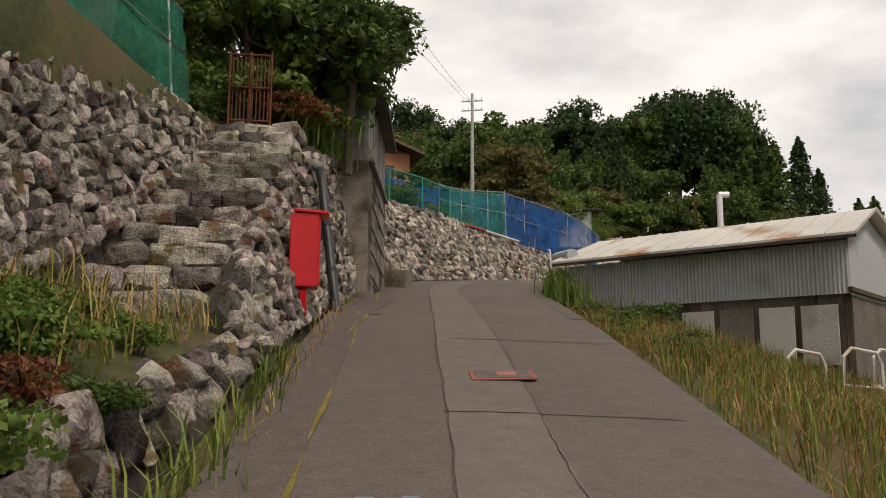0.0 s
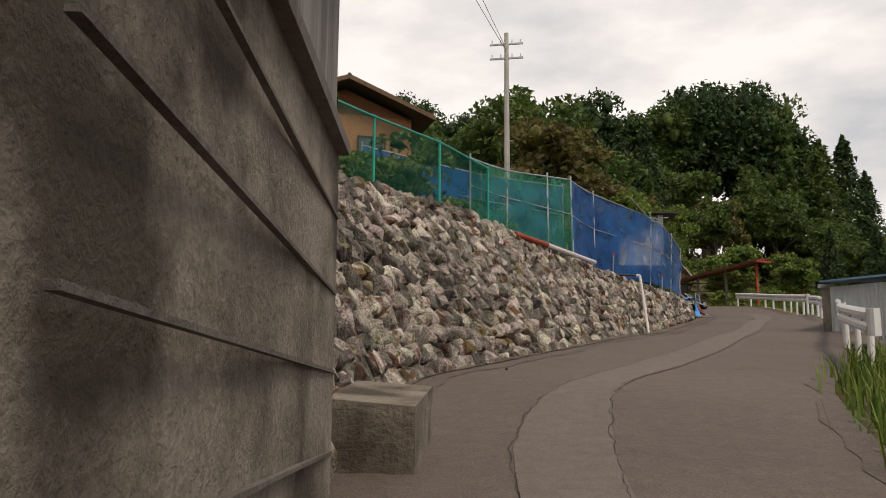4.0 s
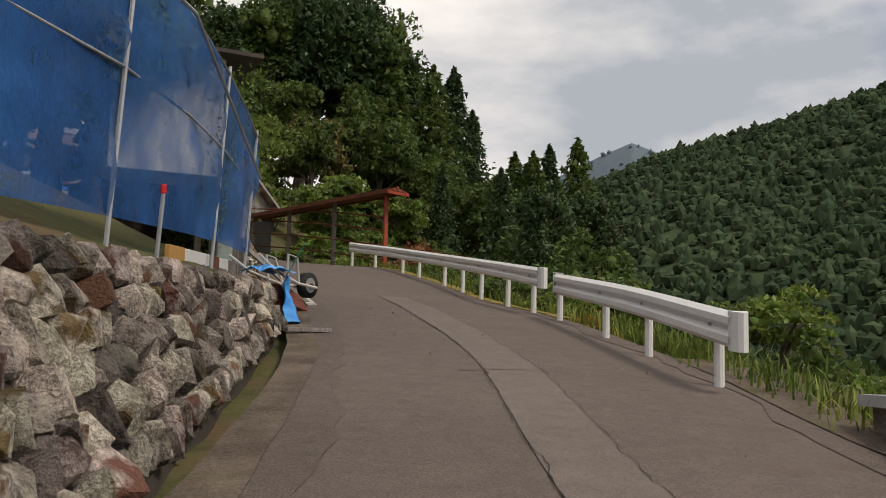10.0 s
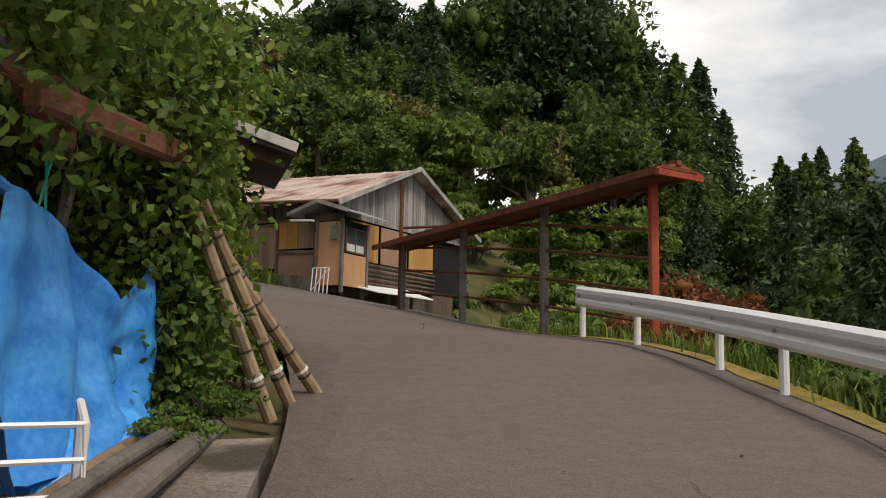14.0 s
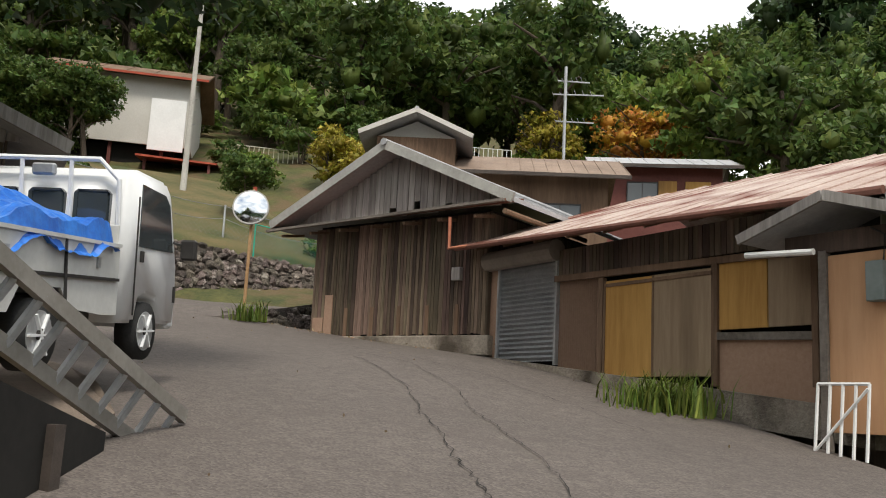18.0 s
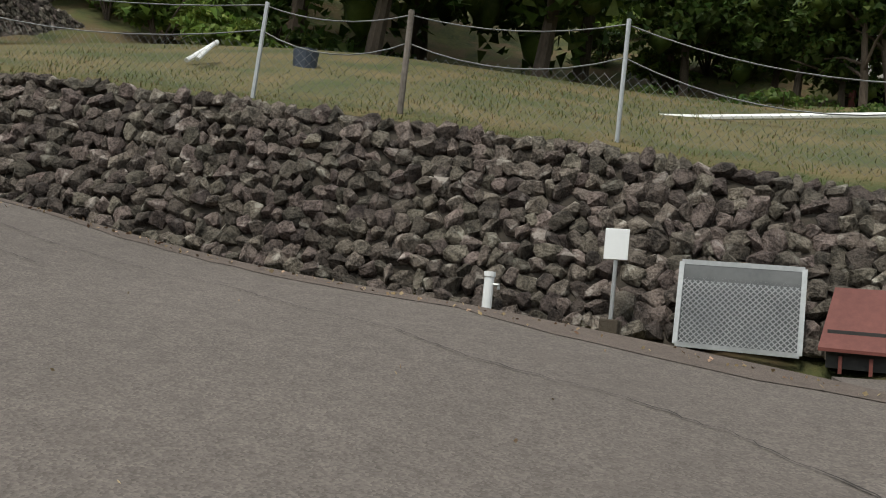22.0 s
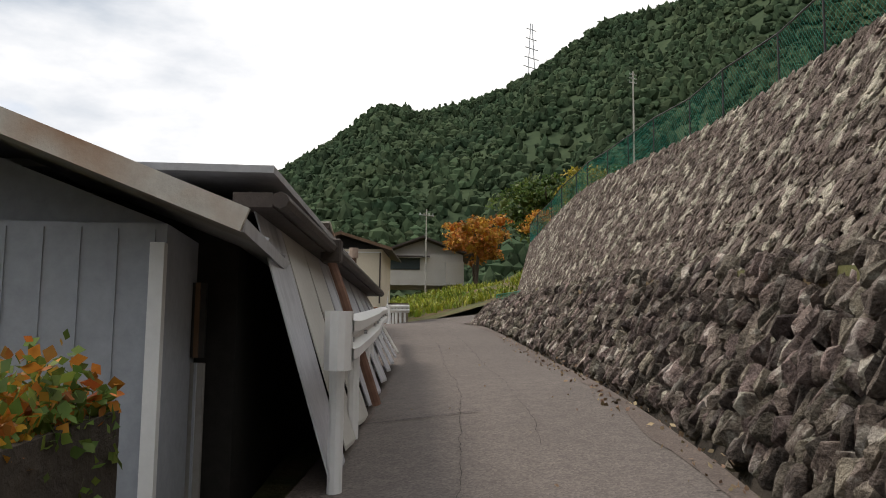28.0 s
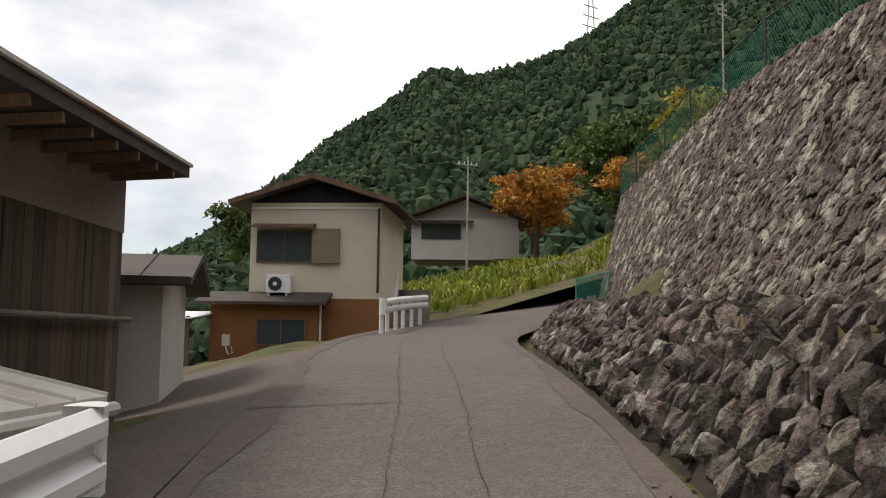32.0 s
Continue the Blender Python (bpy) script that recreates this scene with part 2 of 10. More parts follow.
LAWN = surface("dry_lawn", (0.060, 0.076, 0.028), (0.160, 0.120, 0.058), 0.95, 1.1, 30, 0.9, tight=(0.40, 0.60))
GRASS_DRY = leaf_surface("dry_tall_grass", (0.28, 0.20, 0.06), (0.46, 0.34, 0.12))
LAWN_BLADE = leaf_surface("lawn_blade", (0.055, 0.085, 0.025), (0.16, 0.165, 0.05))
LAWN_STRAW = leaf_surface("dry_lawn_blade", (0.10, 0.078, 0.028), (0.22, 0.15, 0.062))
GRASS_STRAW = leaf_surface("straw_and_green_grass", (0.17, 0.12, 0.030), (0.36, 0.22, 0.075))
GRASS = leaf_surface("green_grass", (0.07, 0.12, 0.02), (0.20, 0.24, 0.05))
MOSS = surface("roadside_moss", (0.12, 0.10, 0.02), (0.30, 0.22, 0.05), 0.95, 4, 40, 0.8)
LEAF = leaf_surface("broad_leaf", (0.042, 0.080, 0.020), (0.125, 0.175, 0.042), see=0.35)
LEAF_LIGHT = leaf_surface("light_leaf", (0.075, 0.125, 0.026), (0.20, 0.27, 0.055), see=0.35)
LEAF_DARK = leaf_surface("cedar_leaf", (0.024, 0.052, 0.020), (0.070, 0.112, 0.038), see=0.25)
LEAF_AUTUMN = leaf_surface("autumn_leaf", (0.30, 0.10, 0.018), (0.55, 0.30, 0.045))
LEAF_RED = leaf_surface("russet_leaf", (0.12, 0.045, 0.020), (0.22, 0.085, 0.035))
LEAF_YELLOW = leaf_surface("yellow_leaf", (0.20, 0.17, 0.02), (0.36, 0.30, 0.045))
LEAF_OLIVE = leaf_surface("olive_leaf", (0.085, 0.085, 0.024), (0.18, 0.155, 0.05), see=0.35)
FAR_WOODS = surface("far_woods", (0.028, 0.048, 0.027), (0.058, 0.083, 0.043), 0.95, 0.06, 0.5, 0.0, random_from="island", spread=0.34, spec=0.05)
# air haze over the far hill, mixed straight into its colour
FAR_HAZE = surface("hill_with_painted_haze", (0.10, 0.135, 0.16), (0.13, 0.165, 0.19), 0.95, 0.01, 0.1, 0.0, spec=0.0)
BARK = surface("bark", (0.055, 0.042, 0.032), (0.13, 0.10, 0.075), 0.95, 3, 30, 0.8, stretch=(1, 1, 0.3))
WOOD_DARK = surface("dark_weathered_planks", (0.042, 0.030, 0.023), (0.165, 0.120, 0.090), 0.85, 2.0, 26, 0.5, stretch=(1, 1, 0.08), random_from="object", spread=0.4)
BARN_BOARD = surface("sun_bleached_dark_boards", (0.050, 0.034, 0.025), (0.23, 0.165, 0.120), 0.85, 2.2, 30, 0.6, stretch=(1.5, 1.5, 0.10), random_from="object", spread=0.55)
WOOD_GREY = surface("grey_weathered_planks", (0.15, 0.135, 0.125), (0.42, 0.39, 0.365), 0.88, 2.0, 26, 0.5, stretch=(1, 1, 0.08), random_from="object", spread=0.25)
WOOD_YELLOW = surface("yellow_plywood", (0.34, 0.175, 0.045), (0.56, 0.32, 0.095), 0.7, 1.6, 18, 0.25, stretch=(1, 1, 0.1), stain=(0.13, 0.075, 0.035), stain_at=(0.55, 0.72))
WOOD_BROWN = surface("brown_timber", (0.10, 0.060, 0.038), (0.22, 0.14, 0.090), 0.8, 2, 24, 0.4, stretch=(1, 1, 0.12))
WOOD_BEAM = surface("grey_brown_beam", (0.10, 0.085, 0.072), (0.22, 0.19, 0.165), 0.88, 2, 24, 0.5)
BAMBOO = surface("dry_bamboo_pole", (0.22, 0.15, 0.09), (0.40, 0.29, 0.19), 0.6, 2, 20, 0.3)
ROOF_RUST = surface("rusty_painted_iron_roof", (0.33, 0.21, 0.17), (0.56, 0.47, 0.42), 0.6, 1.6, 24, 0.2, stain=(0.17, 0.055, 0.035), stain_at=(0.50, 0.66))
ROOF_PALE = surface("pale_iron_roof", (0.50, 0.47, 0.42), (0.66, 0.63, 0.57), 0.55, 1.2, 20, 0.2, stain=(0.36, 0.18, 0.08), stain_at=(0.58, 0.72))
ROOF_GREY = surface("grey_sheet_roof", (0.30, 0.30, 0.31), (0.45, 0.45, 0.46), 0.5, 1.2, 20, 0.2, stain=(0.16, 0.13, 0.11), stain_at=(0.58, 0.74))
ROOF_DARK = surface("dark_roof_edge", (0.045, 0.036, 0.032), (0.085, 0.068, 0.058), 0.7, 2, 20, 0.3)
RUST = surface("rusted_iron", (0.085, 0.030, 0.018), (0.21, 0.075, 0.040), 0.85, 4, 30, 0.4)
RED_STEEL = surface("red_oxide_steel", (0.26, 0.040, 0.022), (0.42, 0.085, 0.045), 0.7, 4, 30, 0.3)
TIN_WHITE = surface("white_corrugated_iron", (0.74, 0.75, 0.75), (0.85, 0.86, 0.86), 0.5, 1.0, 18, 0.1, stain=(0.46, 0.42, 0.38), stain_at=(0.62, 0.78))
TIN_GREY = surface("blue_grey_sheet_wall", (0.28, 0.30, 0.335), (0.39, 0.415, 0.455), 0.6, 0.9, 18, 0.1)
PANEL_GREY = surface("weathered_pale_panel", (0.36, 0.36, 0.39), (0.58, 0.58, 0.60), 0.55, 1.0, 18, 0.1, stretch=(3, 3, 0.35), stain=(0.22, 0.22, 0.24), stain_at=(0.55, 0.72))
TIN_PURPLE = surface("weathered_grey_panel", (0.27, 0.265, 0.28), (0.42, 0.41, 0.42), 0.6, 1.0, 18, 0.1, stretch=(1, 1, 0.25), stain=(0.42, 0.41, 0.41), stain_at=(0.55, 0.72))
PLASTER_CREAM = surface("cream_plaster", (0.56, 0.49, 0.38), (0.66, 0.59, 0.47), 0.9, 1.0, 30, 0.15)
PLASTER_BROWN = surface("brown_plaster", (0.20, 0.085, 0.032), (0.27, 0.12, 0.05), 0.9, 1.0, 30, 0.15)
PLASTER_TAN = surface("tan_cladding", (0.30, 0.185, 0.125), (0.40, 0.26, 0.185), 0.8, 1.0, 30, 0.15)
PLASTER_GREY = surface("pale_grey_wall", (0.46, 0.44, 0.40), (0.56, 0.54, 0.50), 0.85, 1.0, 30, 0.15)
WHITE_PAINT = surface("white_enamel", (0.70, 0.70, 0.69), (0.80, 0.80, 0.79), 0.35, 2, 20, 0.05, spec=0.5, stain=(0.42, 0.36, 0.30), stain_at=(0.68, 0.80))
WHITE_CLEAN = surface("white_gloss_paint", (0.74, 0.75, 0.76), (0.80, 0.81, 0.82), 0.22, 2, 20, 0.0, spec=0.5)
RED_PAINT = surface("red_enamel", (0.56, 0.006, 0.010), (0.68, 0.012, 0.016), 0.4, 2, 20, 0.05, spec=0.5)
STEEL = surface("galvanised_steel", (0.36, 0.37, 0.38), (0.52, 0.53, 0.54), 0.45, 4, 30, 0.1, metal=0.6)
DARK_METAL = surface("dark_painted_metal", (0.025, 0.024, 0.024), (0.045, 0.042, 0.04), 0.5, 4, 30, 0.1)
BLACK_PIPE = surface("black_plastic_pipe", (0.018, 0.018, 0.02), (0.032, 0.032, 0.034), 0.45, 4, 30, 0.1, spec=0.5)
RUBBER = surface("black_rubber", (0.012, 0.012, 0.012), (0.03, 0.03, 0.03), 0.8, 4, 40, 0.2)
PVC = surface("pinkish_white_pvc", (0.58, 0.52, 0.50), (0.70, 0.65, 0.62), 0.5, 3, 20, 0.1)
GREEN_STEEL = surface("green_coated_steel", (0.012, 0.30, 0.22), (0.02, 0.40, 0.30), 0.5, 3, 20, 0.05)
GREEN_WIRE = surface("green_coated_wire", (0.012, 0.16, 0.12), (0.02, 0.24, 0.18), 0.6, 3, 20, 0.0)
WIRE = surface("grey_wire", (0.16, 0.16, 0.16), (0.28, 0.28, 0.28), 0.6, 3, 20, 0.0)
TARP = surface("blue_tarpaulin", (0.015, 0.20, 0.68), (0.08, 0.42, 0.88), 0.4, 6, 30, 0.15, spec=0.5)
NET_BLUE = surface("blue_shade_net", (0.006, 0.055, 0.19), (0.016, 0.13, 0.40), 0.8, 1.4, 60, 0.3, stretch=(1, 1, 0.5))
NET_GREEN = surface("green_shade_net", (0.010, 0.15, 0.09), (0.03, 0.27, 0.17), 0.8, 1.4, 60, 0.3, stretch=(1, 1, 0.5))
CURTAIN = surface("white_curtain", (0.42, 0.42, 0.40), (0.62, 0.62, 0.60), 0.9, 3, 20, 0.0, stretch=(6, 6, 0.3))
MAROON = surface("maroon_sheet", (0.105, 0.030, 0.024), (0.16, 0.05, 0.04), 0.6, 2, 20, 0.1)
# near-black colour stands in for the shade inside buildings and openings
BLACKOUT = surface("painted_dark_interior", (0.012, 0.011, 0.010), (0.022, 0.02, 0.018), 0.95, 2, 20, 0.0)
STRAW = surface("dry_straw", (0.30, 0.15, 0.06), (0.48, 0.27, 0.12), 0.9, 5, 40, 0.3)
CARDBOARD = surface("cardboard", (0.42, 0.33, 0.24), (0.58, 0.48, 0.38), 0.9, 3, 20, 0.1)


def net_see(m, fac):
    """Turns a net's weave partly open, evenly."""
    n, l = m.node_tree.nodes, m.node_tree.links
    t, mx = n.new("ShaderNodeBsdfTransparent"), n.new("ShaderNodeMixShader")
    nz = n.new("ShaderNodeTexNoise")
    nz.inputs["Scale"].default_value, nz.inputs["Detail"].default_value = 3.0, 4
    g = n.new("ShaderNodeNewGeometry")
    r = n.new("ShaderNodeMapRange")
    r.inputs["From Min"].default_value, r.inputs["From Max"].default_value = 0.35, 0.65
    r.inputs["To Min"].default_value, r.inputs["To Max"].default_value = fac[0], fac[1]
    l.new(g.outputs["Position"], nz.inputs["Vector"]), l.new(nz.outputs["Fac"], r.inputs["Value"]), l.new(r.outputs["Result"], mx.inputs["Fac"])
    l.new(n["Principled BSDF"].outputs["BSDF"], mx.inputs[1]), l.new(t.outputs["BSDF"], mx.inputs[2]), l.new(mx.outputs["Shader"], n["Material Output"].inputs["Surface"])


net_see(NET_BLUE, (0.10, 0.40))
net_see(NET_GREEN, (0.3, 0.55))
GLASS, _n, _l, _p = nodes_of("window_glass")
_p.inputs["Base Color"].default_value = (0.05, 0.06, 0.065, 1)
_p.inputs["Roughness"].default_value, _p.inputs["Specular IOR Level"].default_value = 0.06, 0.8
MIRROR, _n, _l, _p = nodes_of("convex_mirror")
_p.inputs["Base Color"].default_value = (0.75, 0.78, 0.82, 1)
_p.inputs["Metallic"].default_value, _p.inputs["Roughness"].default_value = 1.0, 0.12

# ---- building helpers ----


def link_mesh(name, verts, faces, material, parent=None, label="", smooth=False):
    me = bpy.data.meshes.new(name)
    me.from_pydata([tuple(v) for v in verts], [], [tuple(f) for f in faces])
    me.materials.append(material)
    if smooth:
        me.shade_smooth()
    ob = new(name, me)
    ob.parent = parent
    if label:
        ob["label"] = label
    return ob


def part(name, bm, material, parent=None, label="", smooth=False):
    me = bpy.data.meshes.new(name)
    bm.to_mesh(me)
    bm.free()
    me.materials.append(material)
    if smooth:
        me.shade_smooth()
    ob = new(name, me)
    ob.parent = parent
    if label:
        ob["label"] = label
    return ob


def thing(name, label, category, at=(0, 0, 0), turn=0.0, group="", kind=""):
    ob = tagged(new(name), label, category, group, kind)
    ob.empty_display_size = 0.1
    ob.matrix_basis = pose(at[0], at[1], at[2], 0, 0, turn)
    return ob


def add_box(bm, centre, size, m=None, bevel=0.0):
    t = Matrix.Translation(centre) if m is None else m @ Matrix.Translation(centre)
    r = bmesh.ops.create_cube(bm, size=1.0, matrix=t @ Matrix.Diagonal((*size, 1)))
    if bevel:
        es = list({e for v in r["verts"] for e in v.link_edges})
        bmesh.ops.bevel(bm, geom=es, offset=bevel, segments=1, affect="EDGES")
    return bm


def box(centre, size, m=None, bevel=0.0):
    return add_box(bmesh.new(), centre, size, m, bevel)


def axis_matrix(p, q, up=(0, 0, 1)):
    p, q = Vector(p), Vector(q)
    z = (q - p).normalized()
    x = Vector(up).cross(z)
    if x.length < 1e-4:
        x = Vector((1, 0, 0))
    x.normalize()
    y = z.cross(x)
    m = Matrix((x, y, z)).transposed().to_4x4()
    m.translation = (p + q) / 2
    return m


def add_beam(bm, p, q, w, h, bevel=0.0):
    return add_box(bm, (0, 0, 0), (w, h, (Vector(q) - Vector(p)).length), axis_matrix(p, q), bevel)


def beam(p, q, w, h, bevel=0.0):
    return add_beam(bmesh.new(), p, q, w, h, bevel)


def add_tube(bm, pts, r, n=8, cap=True, taper=1.0):
    pts = [Vector(p) for p in pts]
    rings = []
    ref = Vector((0, 0, 1))
    for i, p in enumerate(pts):
        d = (pts[min(i + 1, len(pts) - 1)] - pts[max(i - 1, 0)]).normalized()
        x = ref.cross(d)
        if x.length < 0.05:
            x = Vector((1, 0, 0)).cross(d)
        x.normalize()
        y = d.cross(x)
        rr = r * (1 + (taper - 1) * i / max(1, len(pts) - 1))
        rings.append([bm.verts.new(p + rr * (x * math.cos(2 * math.pi * k / n) + y * math.sin(2 * math.pi * k / n))) for k in range(n)])
    for a, b in zip(rings, rings[1:]):
        for k in range(n):
            bm.faces.new((a[k], a[(k + 1) % n], b[(k + 1) % n], b[k]))
    if cap:
        bm.faces.new(list(reversed(rings[0])))
        bm.faces.new(rings[-1])
    return bm


def tube(pts, r, n=8, cap=True, taper=1.0):
    return add_tube(bmesh.new(), pts, r, n, cap, taper)


def prism(profile, p, q, up=(0, 0, 1)):
    """A profile of (side, up) points swept from p to q."""
    p, q = Vector(p), Vector(q)
    d = (q - p).normalized()
    x = d.cross(Vector(up)).normalized()
    u = x.cross(d)
    bm = bmesh.new()
    a = [bm.verts.new(p + x * s + u * t) for s, t in profile]
    b = [bm.verts.new(q + x * s + u * t) for s, t in profile]
    n = len(profile)
    for k in range(n):
        bm.faces.new((a[k], a[(k + 1) % n], b[(k + 1) % n], b[k]))
    bm.faces.new(list(reversed(a)))
    bm.faces.new(b)
    bmesh.ops.recalc_face_normals(bm, faces=bm.faces)
    return bm


def slab(corners, thick):
    """A plate over four or more corners in order, thickened straight down."""
    bm = bmesh.new()
    a = [bm.verts.new(c) for c in corners]
    b = [bm.verts.new(Vector(c) - Vector((0, 0, thick))) for c in corners]
    n = len(corners)
    bm.faces.new(a)
    bm.faces.new(list(reversed(b)))
    for k in range(n):
        bm.faces.new((a[k], b[k], b[(k + 1) % n], a[(k + 1) % n]))
    bmesh.ops.recalc_face_normals(bm, faces=bm.faces)
    return bm


def smooth_line(pts, steps=6):
    """Catmull-Rom through the points."""
    p = np.array(pts, float)
    e = np.vstack([2 * p[0] - p[1], p, 2 * p[-1] - p[-2]])
    out = []
    for i in range(1, len(e) - 2):
        for k in range(steps):
            t = k / steps
            a, b, c, d = e[i - 1], e[i], e[i + 1], e[i + 2]
            out.append(0.5 * (2 * b + (c - a) * t + (2 * a - 5 * b + 4 * c - d) * t * t + (3 * b - a - 3 * c + d) * t ** 3))
    out.append(p[-1])
    return np.array(out)


def hash_noise(x, y, s=1.0):
    return noise.noise(Vector((x * s, y * s, 0.37)))


# ---- road: left edge, right edge (x, y, z each) ----
LOWER = [
    (-0.50, -7.0, -1.10, 1.20, -7.0, -1.15), (-0.50, -2.0, -0.30, 1.20, -2.0, -0.35), (-0.55, 2.0, 0.44, 1.18, 2.0, 0.40), (-0.68, 6.0, 1.26, 1.16, 6.0, 1.22),
    (-0.85, 10.0, 1.87, 1.35, 10.0, 1.84), (-0.95, 13.0, 2.36, 1.45, 13.0, 2.33), (-0.75, 16.0, 2.84, 2.00, 15.4, 2.78), (0.10, 17.9, 3.11, 2.85, 17.2, 3.02),
    (0.95, 19.7, 3.34, 3.75, 19.0, 3.24), (2.20, 22.5, 3.68, 5.00, 21.9, 3.62), (3.30, 24.9, 3.93, 6.05, 24.2, 3.94), (4.35, 27.1, 4.26, 7.05, 27.0, 4.31),
    (5.50, 29.9, 4.62, 8.10, 29.4, 4.62), (6.30, 32.7, 4.97, 8.95, 32.2, 4.98), (7.00, 35.2, 5.26, 9.85, 35.4, 5.29)]
MIDDLE = [
    (7.45, 38.0, 5.62, 10.50, 38.6, 5.76), (7.55, 40.8, 6.05, 10.75, 41.6, 6.19), (7.20, 43.0, 6.40, 10.35, 44.6, 6.42), (6.55, 44.7, 6.75, 9.85, 47.2, 6.75),
    (5.80, 46.4, 7.02, 9.10, 49.6, 7.08), (4.95, 47.8, 7.31, 7.60, 52.1, 7.52), (3.90, 49.0, 7.53, 5.70, 53.9, 7.98), (2.50, 49.9, 7.76, 3.10, 54.9, 8.30),
    (1.00, 50.3, 7.99, 0.20, 55.6, 8.72), (-0.40, 50.2, 8.35, -2.40, 54.4, 9.05), (-1.80, 49.8, 8.70, -3.95, 52.8, 9.25)]
UPPER = [
    (-3.20, 49.2, 9.08, -5.45, 50.9, 9.62), (-4.55, 48.4, 9.42, -6.85, 49.2, 9.88), (-6.20, 46.8, 9.82, -8.30, 47.5, 10.10), (-7.70, 45.2, 10.25, -9.75, 45.8, 10.42),
    (-9.60, 43.2, 10.62, -11.6, 43.7, 10.80), (-11.6, 41.0, 10.93, -13.3, 41.6, 11.08), (-13.4, 38.6, 11.12, -15.1, 39.4, 11.26), (-15.3, 36.1, 11.42, -17.0, 37.0, 11.50),
    (-17.3, 33.2, 11.76, -19.1, 34.1, 11.82), (-19.6, 29.8, 11.98, -21.5, 30.8, 12.04), (-21.6, 27.4, 12.10, -23.8, 28.6, 12.18), (-24.2, 25.4, 12.30, -25.8, 27.4, 12.45), (-28.0, 23.6, 12.75, -28.8, 25.8, 12.85)]
ROAD = smooth_line(LOWER + MIDDLE + UPPER, 6)
ROAD_L, ROAD_R = ROAD[:, :3], ROAD[:, 3:]
STEPS = 6


def road_at(i, u, lift=0.0):
    """A place on the road: station index (may be a fraction), 0 at the left edge, 1 at the right."""
    i = min(max(i, 0), len(ROAD) - 1.001)
    k, f = int(i), i - int(i)
    r = ROAD[k] * (1 - f) + ROAD[k + 1] * f
    p = r[:3] * (1 - u) + r[3:] * u
    return np.array((p[0], p[1], p[2] + 0.03 * 4 * u * (1 - u) * 0.4 + lift))


def road_band(name, i0, i1, u0, u1, cols, material, lift=0.0, wobble=0.0, label="", category="", kind="structure", seed=0.0):
    """A ribbon along the road between two fractions of its width."""
    rows = []
    idx = np.arange(i0, i1 + 0.01, 0.125 if name == "crack" else 0.5)
    for i in idx:
        a = u0(i) if callable(u0) else u0
        b = u1(i) if callable(u1) else u1
        row = []
        for c in range(cols + 1):
            u = a + (b - a) * c / cols
            p = road_at(i, u, lift)
            if wobble and c in (0, cols):
                p[:2] += wobble * np.array((hash_noise(i * 0.9, c + seed), hash_noise(c + seed, i * 0.9)))
            row.append(p)
        rows.append(row)
    v = [p for r in rows for p in r]
    n = cols + 1
    f = [(r * n + c, r * n + c + 1, (r + 1) * n + c + 1, (r + 1) * n + c) for r in range(len(rows) - 1) for c in range(cols)]
    ob = link_mesh(name, v, f, material)
    return tagged(ob, label, category, "", kind)


# ---- ground ----
VALLEY = [(4, 2, -0.3), (8, 2, -1.0), (4.5, 7, 0.5), (10, 9, -0.6), (6, 14, 1.2), (10, 20, 1.2), (9, 24, 2.4), (14, 26, 0.0), (22, 30, -4.0), (12.5, 33, 3.2), (14, 38, 3.6), (20, 45, -1.5), (14.5, 46, 4.4),
          (40, 30, -13), (60, 60, -12), (30, 10, -10), (60, 0, -26), (110, 40, -30), (13, 52, 5.6), (18, 55, 5.0), (3, -8, -1.6), (20, -20, -9), (0, -22, -4.5), (60, -60, -40), (160, 160, -20), (200, -40, -40)]
HILLSIDE = [(-1.5, 0, -0.2), (-1.6, 4, 0.7), (-2.4, 3, 0.9), (-3.4, 3, 2.6), (-1.8, 9, 1.9), (-3.5, 9, 3.2), (-1.5, 13, 2.6), (-2.6, 14, 3.9), (-1.2, 16.5, 3.0), (-2.6, 17, 4.3), (0.3, 20, 3.5), (-1.8, 21, 4.6), (1.5, 23.2, 3.8), (-0.4, 24.5, 4.8), (3.5, 27.5, 4.3), (1.6, 28.5, 5.0), (4.9, 31, 4.7), (3.6, 32.5, 5.3), (6.2, 35.0, 5.1), (6.5, 37.5, 5.45), (6.3, 41, 6.0), (4.0, 38, 6.6), (3.0, 43, 7.3), (2.0, 47.5, 7.7),
            (-3, 46.5, 8.6), (-5, 43, 9.4), (-9, 38, 10.2), (-12, 34, 10.6), (-5, 30, 8.0), (-6, 18, 6.6), (-10, 8, 6.6), (-16, 20, 9.4), (-17, 29, 11.2), (-15, -10, 2), (-30, 0, 7), (-24, 14, 9.5), (-60, -60, -6), (-24, 24, 11.6), (-33, 18, 13.6)]
NORTH = [(-5.6, 53.5, 10.4), (-4.4, 56.2, 10.4), (-2.0, 58.5, 10.0), (1.2, 58.5, 9.4), (-6.2, 60.5, 11.4), (-10, 57, 11.6), (5, 60, 9.2), (10, 57, 7.4), (9, 66, 11.4), (0, 68, 14.0), (-8, 68, 15.2), (-20, 66, 19.0),
         (0, 90, 18), (18, 84, 15.5), (30, 84, 12), (42, 80, 6), (0, 120, 25), (40, 120, 18), (-40, 90, 32), (-80, 80, 50), (0, 180, 38), (70, 180, 24), (-13, 50.5, 13.2), (-20, 43, 15.4), (-27, 33, 16.2), (-32, 27, 16.4)]
WEST = [(-30, 40, 19), (-42, 32, 21), (-31, 56, 24), (-60, 40, 34), (-120, 20, 60), (-70, 0, 18), (-120, -60, 20), (-200, 100, 120)]
_ctrl = [np.array(p, float) for p in VALLEY + HILLSIDE + NORTH + WEST]
